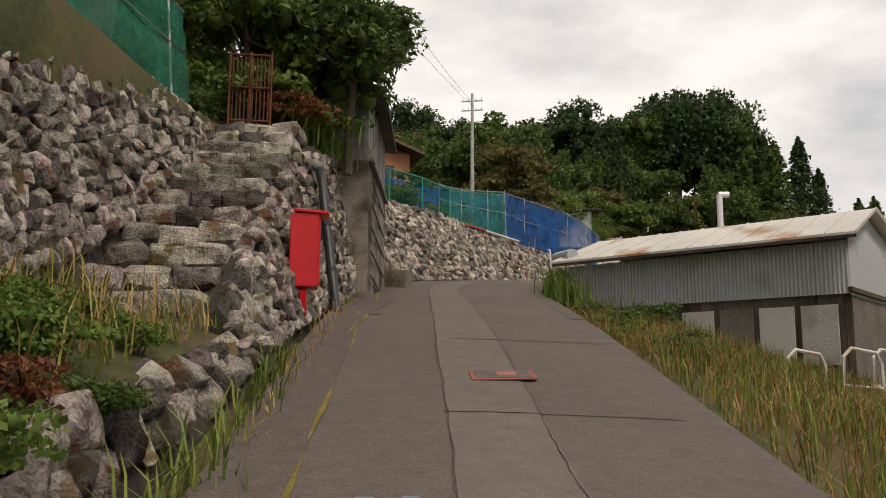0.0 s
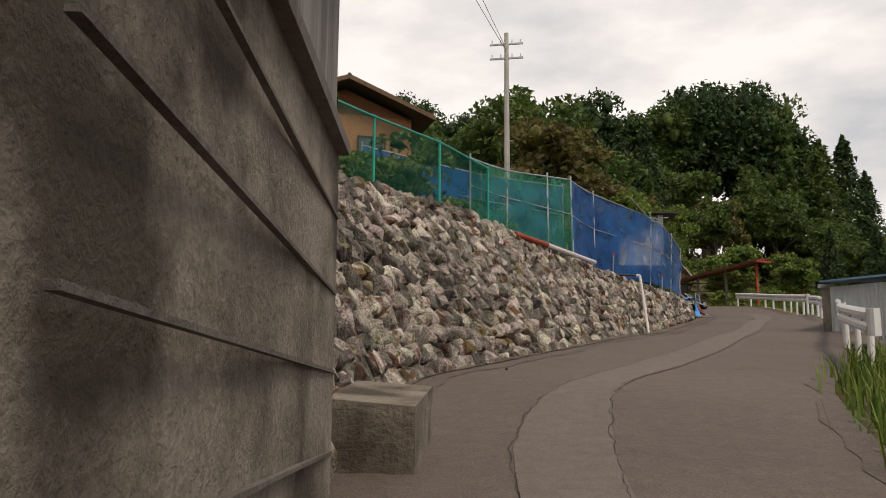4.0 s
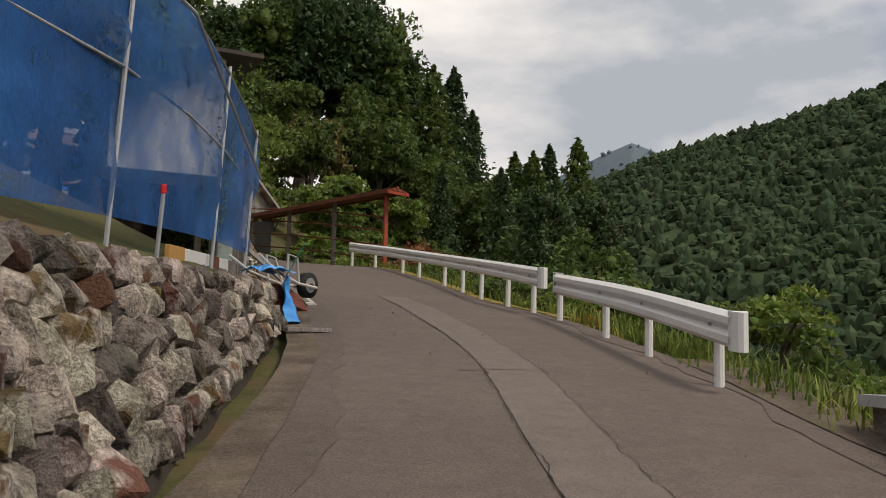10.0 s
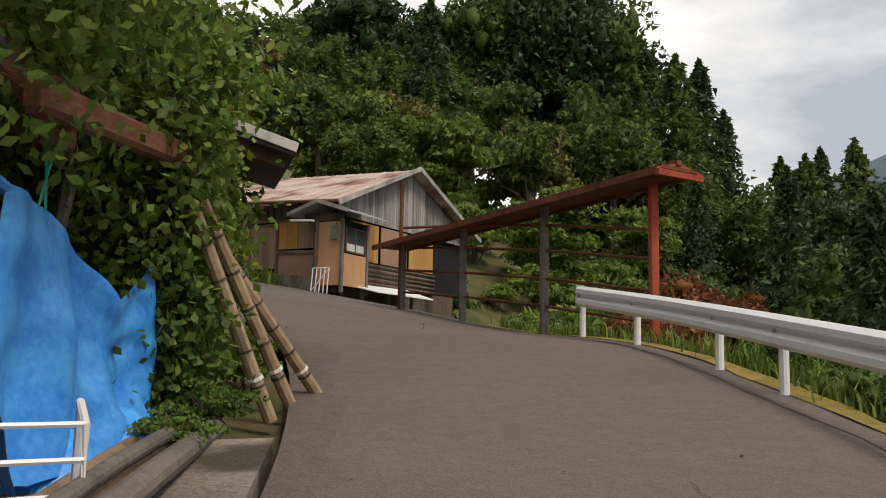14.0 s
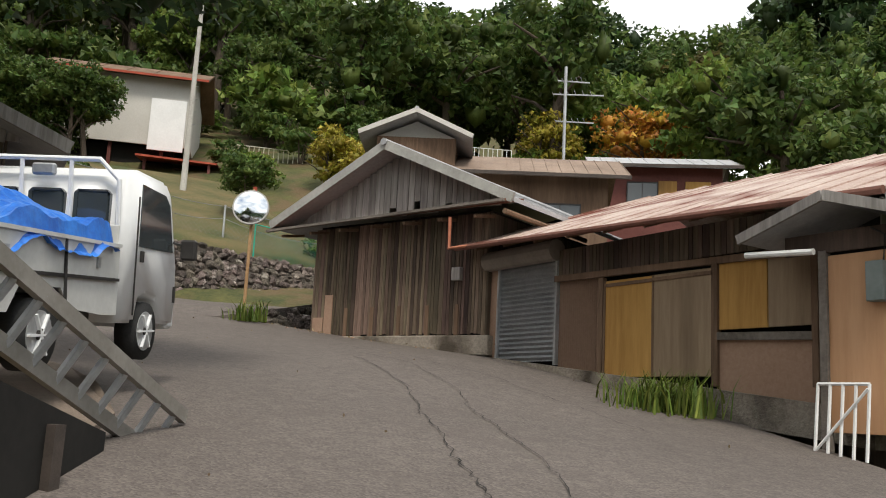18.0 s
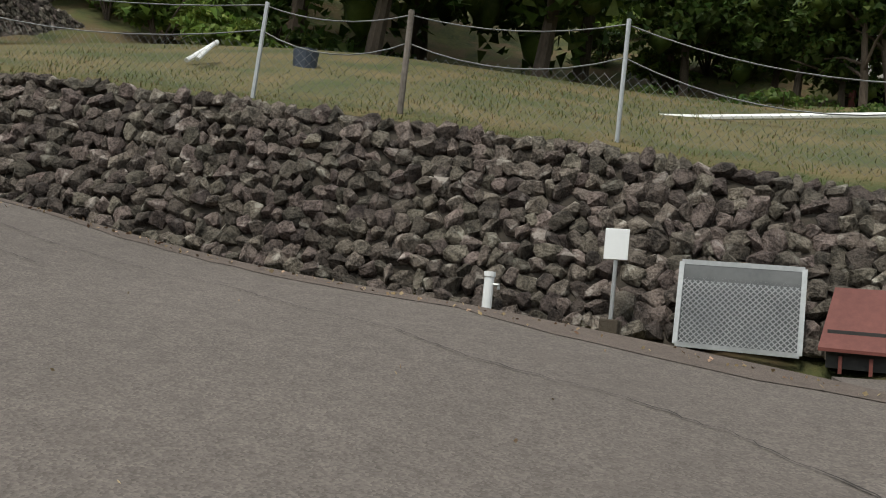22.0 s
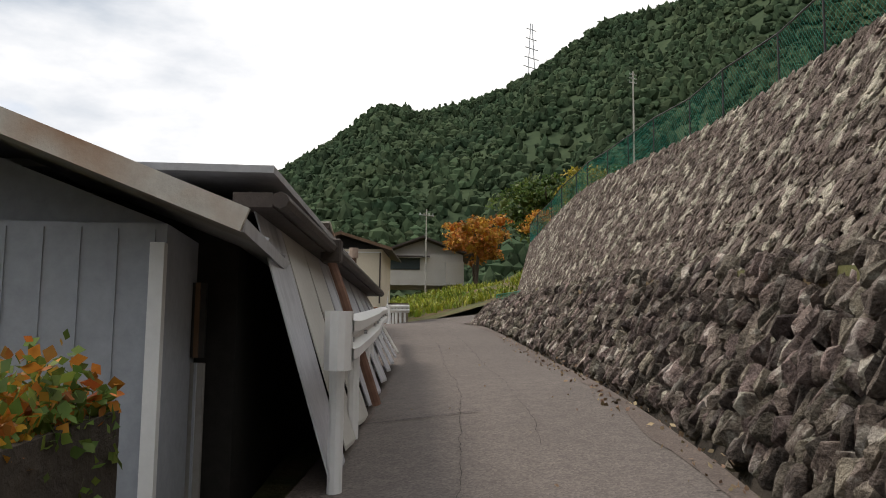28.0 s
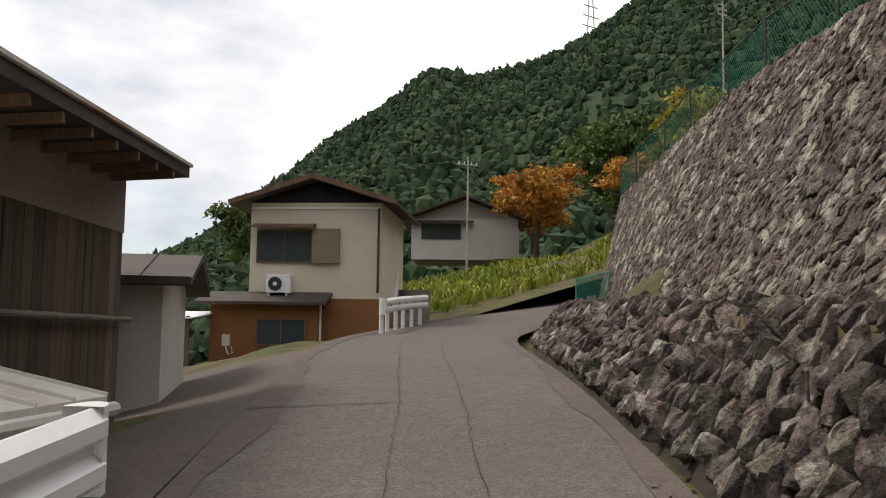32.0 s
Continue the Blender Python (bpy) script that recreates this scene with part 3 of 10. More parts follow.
for _i in range(0, len(ROAD), 3):
    for _u in (0.0, 0.5, 1.0):
        _p = road_at(_i, _u)
        _ctrl.append(_p - np.array((0, 0, 0.10)))
CTRL = np.array(_ctrl)
ROAD_LINE = np.array([road_at(i, u) for i in range(0, len(ROAD)) for u in (0.02, 0.25, 0.5, 0.75, 0.98)])


def ground_h(x, y):
    d2 = (CTRL[:, 0] - x) ** 2 + (CTRL[:, 1] - y) ** 2
    near = np.argpartition(d2, 14)[:14]
    w = 1.0 / (d2[near] + 0.3) ** 1.5
    a = np.c_[np.ones(14), CTRL[near, 0] - x, CTRL[near, 1] - y]
    aw = a * w[:, None]
    reg = np.diag([1e-9, 0.35, 0.35]) * w.sum() * 0.12
    return float(np.linalg.solve(a.T @ aw + reg, aw.T @ CTRL[near, 2])[0])


_gx = np.concatenate([np.linspace(-700, -90, 14), np.linspace(-80, -34, 14), np.linspace(-32, 20, 118), np.linspace(22, 80, 24), np.linspace(90, 700, 14)])
_gy = np.concatenate([np.linspace(-700, -60, 14), np.linspace(-50, -8, 14), np.linspace(-7, 66, 150), np.linspace(68, 130, 24), np.linspace(140, 700, 14)])
_gv, _gf = [], []
for _y in _gy:
    for _x in _gx:
        h = ground_h(_x, _y)
        if -34 < _x < 22 and -9 < _y < 68:
            d = (ROAD_LINE[:, 0] - _x) ** 2 + (ROAD_LINE[:, 1] - _y) ** 2
            k = d.argmin()
            if d[k] < 0.9 ** 2:
                h = min(h, ROAD_LINE[k, 2] - 0.07)
            h += 0.05 * hash_noise(_x, _y, 1.3) - 0.02
        _gv.append((_x, _y, h))
_nx = len(_gx)
_gf = [(r * _nx + c, r * _nx + c + 1, (r + 1) * _nx + c + 1, (r + 1) * _nx + c) for r in range(len(_gy) - 1) for c in range(_nx - 1)]
tagged(link_mesh("ground", _gv, _gf, SOIL, smooth=True), "hillside ground with weeds, brown soil and grass", "ground", "", "structure")

_h0 = (len(LOWER) + 3) * STEPS
_h1 = (len(LOWER) + len(MIDDLE) + 2) * STEPS
road_band("road", 0, _h0, 0, 1, 8, ASPHALT, label="narrow steep village lane of brown-grey asphalt", category="road")
road_band("road_2", _h0, len(ROAD) - 1.01, 0, 1, 10, ASPHALT_GREY, label="grey chip-surfaced hairpin lane climbing between walls", category="road")

# ---- lane details: concrete strip, joints and cracks ----
STRIP_L = lambda i: float(np.interp(i, [3, 12, 18, 32, 38, 100, 114, 120, 127], [0.31, 0.31, 0.31, 0.30, 0.40, 0.40, 0.36, 0.41, 0.58]))
STRIP_R = lambda i: float(np.interp(i, [3, 18, 30, 42, 100, 114, 120, 126], [0.57, 0.53, 0.48, 0.55, 0.53, 0.45, 0.50, 0.65]))
road_band("concrete_strip", 3, 84, STRIP_L, STRIP_R, 2, CONCRETE_STRIP, 0.005, 0.004, "smooth grey concrete strip along the lane", "road strip")


def crack(i0, i1, u, wide=0.012, seed=0.0, lift=0.009, wob=0.035):
    f = u if callable(u) else (lambda i: u)
    g = lambda i: f(i) + wob * hash_noise(i * 0.45, seed) + 0.008 * hash_noise(i * 2.3, seed + 4) + 0.006 * hash_noise(i * 7.7, seed + 6)
    return road_band("crack", i0, i1, lambda i: g(i), lambda i: g(i) + wide * (0.45 + abs(hash_noise(i * 1.7, seed + 9)) * 1.3) / 2.5, 1, CRACK, lift, 0.0,
                     "thin dark crack along the road joint", "crack")


for _i0, _i1 in ((3, 86), (97, 127)):
    crack(_i0, _i1, lambda i: STRIP_L(i) - 0.002, 0.0050, 1.0, wob=0.010)
    crack(_i0, _i1 + 2, lambda i: STRIP_R(i) - 0.002, 0.0045, 2.0, wob=0.010)
ROAD_EDGE = lambda a, b, sd: (lambda i: a + (b - a) * (0.5 + 0.8 * hash_noise(i * 0.35, sd) + 0.3 * hash_noise(i * 1.6, sd + 3)))
road_band("road_edge_damp", 20, 110, -0.005, ROAD_EDGE(0.04, 0.13, 1.0), 2, ASPHALT_EDGE, 0.004, 0.0, "dark damp asphalt along the lane's edge", "road")
road_band("road_edge_damp", 20, 110, ROAD_EDGE(0.97, 0.88, 5.0), 1.0, 2, ASPHALT_EDGE, 0.004, 0.0, "dark damp asphalt along the lane's edge", "road")
road_band("road_edge_damp", 150, len(ROAD) - 4, -0.005, ROAD_EDGE(0.03, 0.12, 9.0), 2, ASPHALT_EDGE, 0.004, 0.0, "dark damp asphalt along the upper lane's edge", "road")
road_band("road_edge_damp", 138, len(ROAD) - 4, ROAD_EDGE(0.97, 0.90, 12.0), 1.0, 2, ASPHALT_EDGE, 0.004, 0.0, "dark damp asphalt along the wall foot", "road")
crack(150, len(ROAD) - 4, lambda i: float(np.interp(i, [150, 158, 166, 178, 200], [0.57, 0.50, 0.45, 0.37, 0.42])), 0.0052, 3.0, wob=0.014)
crack(182, len(ROAD) - 4, 0.61, 0.0052, 5.0, wob=0.014)
crack(_h0 + 10, _h1 + 4, 0.72, 0.004, 7.0, wob=0.03)


def joint(i, u0, u1, wide=0.016, lift=0.010):
    a, b = road_at(i, u0, lift), road_at(i, u1, lift)
    d = (b - a) / np.linalg.norm(b - a)
    n = np.array((-d[1], d[0], 0)) * wide / 2
    mid = [(a + (b - a) * k / 6) + np.array((hash_noise(k * 1.1, i), hash_noise(i, k * 1.1), 0)) * 0.02 for k in range(7)]
    v = [p + s * n for p in mid for s in (1, -1)]
    f = [(2 * k, 2 * k + 1, 2 * k + 3, 2 * k + 2) for k in range(6)]
    tagged(link_mesh("road_joint", v, f, CRACK), "dark joint across the road slabs", "crack", "", "structure")


for _i, _a, _b in ((17.2, 0.37, 0.96), (14.0, 0.3, 0.9), (70.5, 0.34, 0.6), (184.5, 0.0, 0.45), (196.0, 0.62, 1.0), (203, 0.0, 0.42), (176, 0.45, 1.0)):
    joint(_i, _a, _b)
road_band("gutter_dirt", 32, 86, -0.075, 0.004, 2, surface("gutter_dirt", (0.07, 0.052, 0.040), (0.19, 0.15, 0.115), 0.95, 3, 50, 0.8, stain=(0.09, 0.09, 0.03), stain_at=(0.6, 0.72)), 0.012, 0.03, "dirt and grit along the wall foot", "dirt", "structure", 2.0)
road_band("verge_dirt", 52, 72, 0.995, 1.16, 2, bpy.data.materials["gutter_dirt"], 0.01, 0.03, "dirt verge in front of the concrete wall", "dirt", "structure", 6.0)
for _i, _u, _w in ((12.2, 0.12, 0.26), (12.0, 0.66, 0.88)):
    _a = road_at(_i, _u, 0.012)
    bm = bmesh.new()
    for _k in range(5):
        add_box(bm, (_a[0] + _w * 0.18 * _k, _a[1] + 0.03 * math.sin(_k * 2), _a[2] + 0.0006 * _k), (_w * 0.2, 0.035, 0.002), pose(0, 0, 0))
    tagged(part("chalk_mark", bm, surface("blue_chalk", (0.16, 0.19, 0.20), (0.22, 0.26, 0.27), 0.95, 6, 60, 0)), "faded pale blue marking paint on asphalt", "road marking", "", "structure")

# steel lid set into the strip
_lid = thing("manhole_cover", "square steel access cover with rusty red corners", "manhole cover", road_at(15.2, 0.49, 0.008), 2)
_lid.matrix_basis = Matrix.Translation(road_at(15.2, 0.49, 0.010)) @ pose(0, 0, 0, math.degrees(math.atan2(1.26 - 0.44, 4.0)), -1, 2)
part("rim", box((0, 0, 0.002), (0.34, 0.24, 0.008), None, 0.002), surface("lid_rim_rust", (0.20, 0.07, 0.04), (0.36, 0.13, 0.08), 0.8, 8, 40, 0.2), _lid)
part("lid", box((0, 0, 0.005), (0.29, 0.19, 0.009), None, 0.002), surface("lid_grey", (0.09, 0.075, 0.07), (0.16, 0.13, 0.12), 0.8, 8, 60, 0.4), _lid)
part("plate", box((0.02, 0, 0.008), (0.10, 0.10, 0.006), None, 0.001), surface("lid_red", (0.30, 0.11, 0.08), (0.40, 0.17, 0.12), 0.8, 8, 40, 0.2), _lid)

# ---- stone walls ----
STONES = []
for _k in range(26):
    _b = bmesh.new()
    for _j in range(random.choice((16, 19, 22))):
        _d = np.array([random.gauss(0, 1) for _ in range(3)])
        _d /= (np.abs(_d) ** 5.5).sum() ** (1 / 5.5)
        _b.verts.new(_d * 0.5 * random.uniform(0.86, 1.08))
    _r = bmesh.ops.convex_hull(_b, input=list(_b.verts))
    bmesh.ops.delete(_b, geom=[g for g in _r["geom_interior"] if isinstance(g, bmesh.types.BMVert)], context="VERTS")
    _b.verts.index_update()
    _m = bpy.data.meshes.new("stone")
    STONES.append((_m, np.array([v.co[:] for v in _b.verts]), [[v.index for v in f.verts] for f in _b.faces]))
    bmesh.ops.bevel(_b, geom=list(_b.edges), offset=0.022, segments=1, affect="EDGES")
    _b.to_mesh(_m)
    _b.free()
STONE_MESH = {}


def stone_mesh(k, material):
    if (k, material.name) not in STONE_MESH:
        me = STONES[k][0].copy()
        me.materials.clear()
        me.materials.append(material)
        STONE_MESH[(k, material.name)] = me
    return STONE_MESH[(k, material.name)]


PENDING_STONES = []


def stone_wall(name, label, foot, top, size=(0.19, 0.15), depth=0.16, lean=24.0, mats=(STONE_A, STONE_B), core=MORTAR, near=None, thick=0.5, seed=1, jut=0.5, category="retaining wall", loose=0.13, vary=(0.62, 1.35), one_way=0):
    """A battered dry-stone wall between a foot line and a top line; stones in rough courses, the nearest kept single."""
    rng = random.Random(seed)
    f, t = smooth_line(foot, 8), smooth_line(top, 8)
    n = len(f)
    seg = np.r_[0, np.cumsum(np.linalg.norm(np.diff((f + t) / 2, axis=0), axis=1))]
    length = seg[-1]

    def at(s, v):
        i = min(max(np.searchsorted(seg, s) - 1, 0), n - 2)
        q = (s - seg[i]) / max(seg[i + 1] - seg[i], 1e-6)
        a, b = f[i] * (1 - q) + f[i + 1] * q, t[i] * (1 - q) + t[i + 1] * q
        along = (f[i + 1] + t[i + 1] - f[i] - t[i])
        along /= np.linalg.norm(along)
        up = b - a
        h = np.linalg.norm(up)
        out = np.cross(along, up / h)
        return a * (1 - v) + b * v, along, up / h, out, h

    # outward is the side that faces up and away from the hill: it has a rising normal
    _, al, up, out, _ = at(length / 2, 0.5)
    flip = 1.0 if out[2] > 0 else -1.0
    # core: front a little behind the stones, thick towards the hill
    v, fc = [], []
    for i in range(n):
        _, al, up, out, h = at(seg[i], 0.5)
        o = out * flip
        for q in (f[i] - o * 0.05 - up * 0.25, t[i] - o * 0.05, t[i] - o * thick, f[i] - o * thick - up * 0.25):
            v.append(q)
    for i in range(n - 1):
        for k in range(4):
            fc.append((4 * i + k, 4 * i + (k + 1) % 4, 4 * (i + 1) + (k + 1) % 4, 4 * (i + 1) + k))
    fc += [(3, 2, 1, 0), (4 * n - 4, 4 * n - 3, 4 * n - 2, 4 * n - 1)]
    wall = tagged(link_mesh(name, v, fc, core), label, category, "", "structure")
    single, bulk_v, bulk_f, base = [], [], [], 0
    hmax = max(np.linalg.norm(t - f, axis=1))
    rows = max(1, int(round(hmax / size[1])))
    for r in range(rows):
        s = rng.uniform(0, size[0])
        tilt_row = (one_way or rng.choice((-1, 1))) * lean
        while s < length:
            w = size[0] * rng.uniform(*vary)
            _, al, up, out, h = at(s + w / 2, 0.5)
            rows_here = max(1, round(h / size[1]))
            if r < rows_here:
                vv = (r + 0.5 + rng.uniform(-loose, loose)) / rows_here
                p, al, up, out, h = at(s + w / 2, vv)
                o = out * flip
                hh = h / rows_here * rng.uniform(0.78, 1.2)
                d = depth * rng.uniform(0.75, 1.25)
                a = radians(tilt_row * rng.uniform(0.2, 1.5) + rng.uniform(-9, 9))
                x, y = al * math.cos(a) + up * math.sin(a), up * math.cos(a) - al * math.sin(a)
                yaw, pit = rng.uniform(-0.34, 0.34), rng.uniform(-0.26, 0.26)
                z = o + yaw * x + pit * y
                z /= np.linalg.norm(z)
                x = x - z * (x @ z)
                x /= np.linalg.norm(x)
                y = np.cross(z, x)
                c = p + o * (rng.uniform(-0.3, 0.35) * depth * jut - 0.24 * d)
                k = rng.randrange(len(STONES))
                m3 = np.stack([x * w * 1.17, y * hh * 1.15, z * d * 1.05], 1)
                if near and near(c) and len(single) < 300:
                    single.append((k, m3, c))
                else:
                    sv = STONES[k][1] @ m3.T + c
                    bulk_v.append(sv)
                    bulk_f += [[q + base for q in fa] for fa in STONES[k][2]]
                    base += len(sv)
            s += w * 0.93
    if bulk_v:
        ob = link_mesh("stonework", np.concatenate(bulk_v), bulk_f, mats[1], wall)
        ob["kind"] = "stuff"
    PENDING_STONES.append((wall, single, mats[0]))
    return wall


def in_band(x0, x1, y0, y1):
    return lambda c: x0 < c[0] < x1 and y0 < c[1] < y1


stone_wall("wall_lane", "tall battered dry-stone retaining wall of grey and brown fieldstones", [(-0.98, 13.2, 2.36), (-0.80, 16, 2.80), (0.05, 17.9, 3.07), (0.90, 19.7, 3.30), (2.02, 22.6, 3.64), (3.02, 25.05, 3.90), (4.07, 27.3, 4.24), (5.15, 30.0, 4.6), (5.7, 31.4, 4.8)],
           [(-1.4, 13.3, 4.0), (-1.75, 16, 4.5), (-1.3, 18.4, 4.9), (-0.45, 20.1, 5.04), (0.85, 22.4, 5.02), (2.1, 25, 5.08), (3.55, 27.3, 5.05), (4.95, 30, 5.12), (5.6, 31.5, 5.15)], (0.130, 0.160), 0.17, 22, near=in_band(-2, 3, 14.2, 19.6), seed=3, jut=0.4, loose=0.09, vary=(0.5, 1.45))
stone_wall("wall_steps", "old dry-stone wall beside stone steps, grey-brown with dry weeds", [(-1.05, 4.5, 1.0), (-1.1, 6, 1.25), (-1.12, 8, 1.6), (-1.1, 10.5, 1.95)], [(-1.3, 4.5, 1.3), (-1.4, 6, 2.1), (-1.45, 8, 3.1), (-1.4, 10.5, 3.7)],
           (0.135, 0.11), 0.13, 25, near=in_band(-2, 0, 4.0, 11), seed=5)
stone_wall("wall_garden", "old dry-stone garden wall, brown stones with weeds", [(-2.1, -3, 0.5), (-2.15, 2, 0.95), (-2.25, 5, 1.7), (-2.35, 8.6, 3.25)], [(-3.0, -3, 2.9), (-2.9, 2, 3.15), (-2.8, 5, 3.4), (-2.6, 8.7, 3.68)],
           (0.135, 0.115), 0.13, 25, near=in_band(-3.2, -1, 3.0, 8), seed=7)
stone_wall("wall_verge", "low rough stone edging beside the lane", [(-1.0, -4, -0.75), (-1.05, 0, 0.0), (-1.05, 4.4, 0.95)], [(-1.2, -4, -0.3), (-1.2, 0, 0.45), (-1.2, 4.4, 1.12)], (0.2, 0.15), 0.16, 10, near=in_band(-2, 0, 0, 5), seed=9)
stone_wall("wall_hairpin", "dark dry-stone retaining wall round the hairpin bend", [(2.8, 59.5, 9.1), (0.6, 57.3, 8.98), (-1.3, 55.9, 8.98), (-2.75, 54.5, 9.02), (-4.0, 52.9, 9.22), (-5.5, 51.0, 9.58), (-6.9, 49.3, 9.86), (-8.35, 47.6, 10.08), (-9.8, 45.9, 10.4)],
           [(2.4, 60.0, 9.62), (0.1, 57.8, 9.86), (-1.8, 56.4, 10.18), (-3.2, 55.0, 10.44), (-4.4, 53.3, 10.60), (-5.9, 51.35, 10.78), (-7.25, 49.6, 10.92), (-8.65, 47.85, 11.1), (-10.1, 46.15, 11.35)],
           (0.118, 0.135), 0.13, 30, (STONE_DA, STONE_DB), near=in_band(-8, -2.6, 49, 55), seed=11, loose=0.2, vary=(0.55, 1.5))
stone_wall("wall_lower_course", "rough lower stone wall of jagged brown-grey stones along the lane", [(-9.8, 45.9, 10.4), (-11.7, 43.8, 10.78), (-13.4, 41.7, 11.06), (-15.2, 39.5, 11.24), (-17.1, 37.1, 11.48), (-19.2, 34.2, 11.8), (-21.3, 31.4, 12.0), (-22.7, 29.8, 12.08), (-24.0, 28.85, 12.14)],
           [(-10.1, 46.15, 11.35), (-12.0, 44.1, 11.75), (-13.75, 42.0, 11.95), (-15.55, 39.8, 12.1), (-17.4, 37.4, 12.25), (-19.5, 34.5, 12.38), (-21.5, 31.7, 12.45), (-22.9, 30.1, 12.48), (-24.1, 29.1, 12.5)],
           (0.056, 0.150), 0.12, 9, (STONE_LA, STONE_LB), near=in_band(-17, -10, 38, 45), seed=13, jut=0.9, loose=0.3, vary=(0.5, 1.7))
stone_wall("wall_high", "high sloping grouted stone wall, brown with pale lichen patches", [(-9.4, 48.5, 11.1), (-10.6, 46.8, 11.3), (-12.5, 44.7, 11.65), (-14.3, 42.6, 11.85), (-16.1, 40.4, 12.0), (-18.0, 38.0, 12.15), (-20.1, 35.1, 12.3), (-23.5, 30.8, 12.5), (-27.0, 26.8, 12.8)],
           [(-10.7, 48.6, 13.95), (-11.9, 47.2, 14.0), (-13.8, 45.1, 14.1), (-15.5, 43.0, 14.2), (-17.3, 40.8, 14.35), (-19.2, 38.3, 14.5), (-21.3, 35.5, 14.8), (-24.6, 31.3, 15.2), (-28.9, 25.6, 14.95)],
           (0.052, 0.120), 0.042, 26, (STONE_BIG, STONE_BIG), MORTAR_GREY, seed=15, thick=0.8, loose=0.45, vary=(0.5, 1.7), one_way=1)
# turned from the sun: this face's shade is painted by using the dark stone
stone_wall("wall_high_return", "return face of the high stone wall, its shade painted in as dark stone", [(-14.0, 53.4, 12.0), (-11.6, 51.0, 11.6), (-9.4, 48.5, 11.1)], [(-14.4, 53.3, 12.9), (-12.6, 51.0, 13.4), (-10.7, 48.6, 13.95)], (0.09, 0.10), 0.05, 30, (STONE_DA, STONE_DB), MORTAR, seed=17)


def terrace(name, front, back, material, label, drop=0.6):
    """Ground behind a wall's top: a strip from the front line to the back line, with depth below."""
    a, b = smooth_line(front, 5), smooth_line(back, 5)
    v, f, n = [], [], len(a)
    for i in range(n):
        for k in range(7):
            q = a[i] + (b[i] - a[i]) * k / 6
            q[2] += 0.05 * hash_noise(q[0], q[1], 1.9) if 0 < k < 6 else 0
            v.append(q)
        v.append(a[i] - np.array((0, 0, drop)))
    for i in range(n - 1):
        for k in range(6):
            f.append((8 * i + k, 8 * i + k + 1, 8 * (i + 1) + k + 1, 8 * (i + 1) + k))
        f.append((8 * i + 7, 8 * i, 8 * (i + 1), 8 * (i + 1) + 7))
    return tagged(link_mesh(name, v, f, material, smooth=True), label, "ground", "", "structure")


terrace("ground_terrace_lawn", [(2.1, 60.15, 9.63), (-0.05, 57.95, 9.88), (-1.95, 56.55, 10.20), (-3.35, 55.12, 10.46), (-4.55, 53.38, 10.62), (-6.1, 51.5, 10.8), (-7.45, 49.7, 10.94), (-8.85, 48.0, 11.1)],
        [(-2.0, 65.5, 12.6), (-4.5, 63.2, 12.7), (-7.0, 61.5, 12.8), (-8.5, 59.5, 12.9), (-9.2, 57.2, 12.9), (-9.9, 55.2, 12.9), (-10.6, 53.0, 12.7), (-9.6, 50.6, 11.9)], LAWN, "sloping terrace of dry mown grass above the wall")
terrace("ground_terrace_verge", [(-1.55, 13.3, 4.0), (-1.9, 16, 4.52), (-1.45, 18.4, 4.92), (-0.6, 20.2, 5.06), (0.7, 22.5, 5.04), (1.95, 25.1, 5.1), (3.4, 27.4, 5.07), (4.8, 30.1, 5.14), (5.45, 31.6, 5.17)],
        [(-3.5, 13.8, 4.8), (-4.5, 16.5, 5.2), (-4.0, 19.5, 5.6), (-3.0, 22, 5.8), (-1.5, 25, 6.0), (-0.3, 28, 6.2), (1.0, 30, 6.3), (2.4, 32, 6.4), (3.2, 33.5, 6.4)], SOIL, "weedy soil on top of the retaining wall")
terrace("ground_terrace_upper", [(-10.8, 48.6, 13.97), (-12.0, 47.2, 14.02), (-13.9, 45.1, 14.12), (-15.6, 43.0, 14.22), (-17.4, 40.8, 14.37), (-19.3, 38.3, 14.52), (-21.4, 35.5, 14.82), (-24.7, 31.3, 15.22), (-29.0, 25.6, 14.97)],
        [(-13.0, 48.7, 14.1), (-15.2, 48.6, 14.5), (-17.6, 47.6, 15.0), (-20, 46, 15.5), (-22, 44, 15.8), (-24, 41, 16.2), (-26, 38.5, 16.5), (-29, 34, 16.8), (-33, 27.5, 16.6)], SOIL, "weedy ground above the high stone wall")
terrace("ground_ledge", [(-9.9, 46.3, 11.26), (-11.85, 44.2, 11.66), (-13.6, 42.1, 11.86), (-15.4, 39.9, 12.01), (-17.25, 37.5, 12.16), (-19.35, 34.6, 12.29), (-21.4, 31.75, 12.36)],
        [(-10.8, 46.9, 11.31), (-12.7, 44.8, 11.69), (-14.5, 42.7, 11.89), (-16.3, 40.5, 12.03), (-18.2, 38.1, 12.19), (-20.3, 35.2, 12.33), (-22.4, 32.3, 12.41)], SOIL, "narrow soil ledge between the two walls", 0.2)
terrace("ground_terrace_garden", [(-2.7, -3, 2.9), (-2.65, 2, 3.12), (-2.6, 5, 3.38), (-2.5, 8.6, 3.62), (-1.5, 9.2, 3.5), (-1.5, 10.5, 3.62)], [(-6, -3, 3.6), (-6, 2, 4.0), (-6, 5, 4.3), (-5.5, 8.6, 4.5), (-4.5, 10, 4.6), (-4.0, 11.5, 4.7)], SOIL, "overgrown garden soil above the wall")
terrace("ground_terrace_low", [(-1.2, -4, -0.32), (-1.2, 0, 0.43), (-1.2, 4.4, 1.08)], [(-2.4, -4, 0.1), (-2.4, 0, 0.8), (-2.3, 4.4, 1.4)], SOIL, "narrow weedy terrace beside the lane", 0.3)

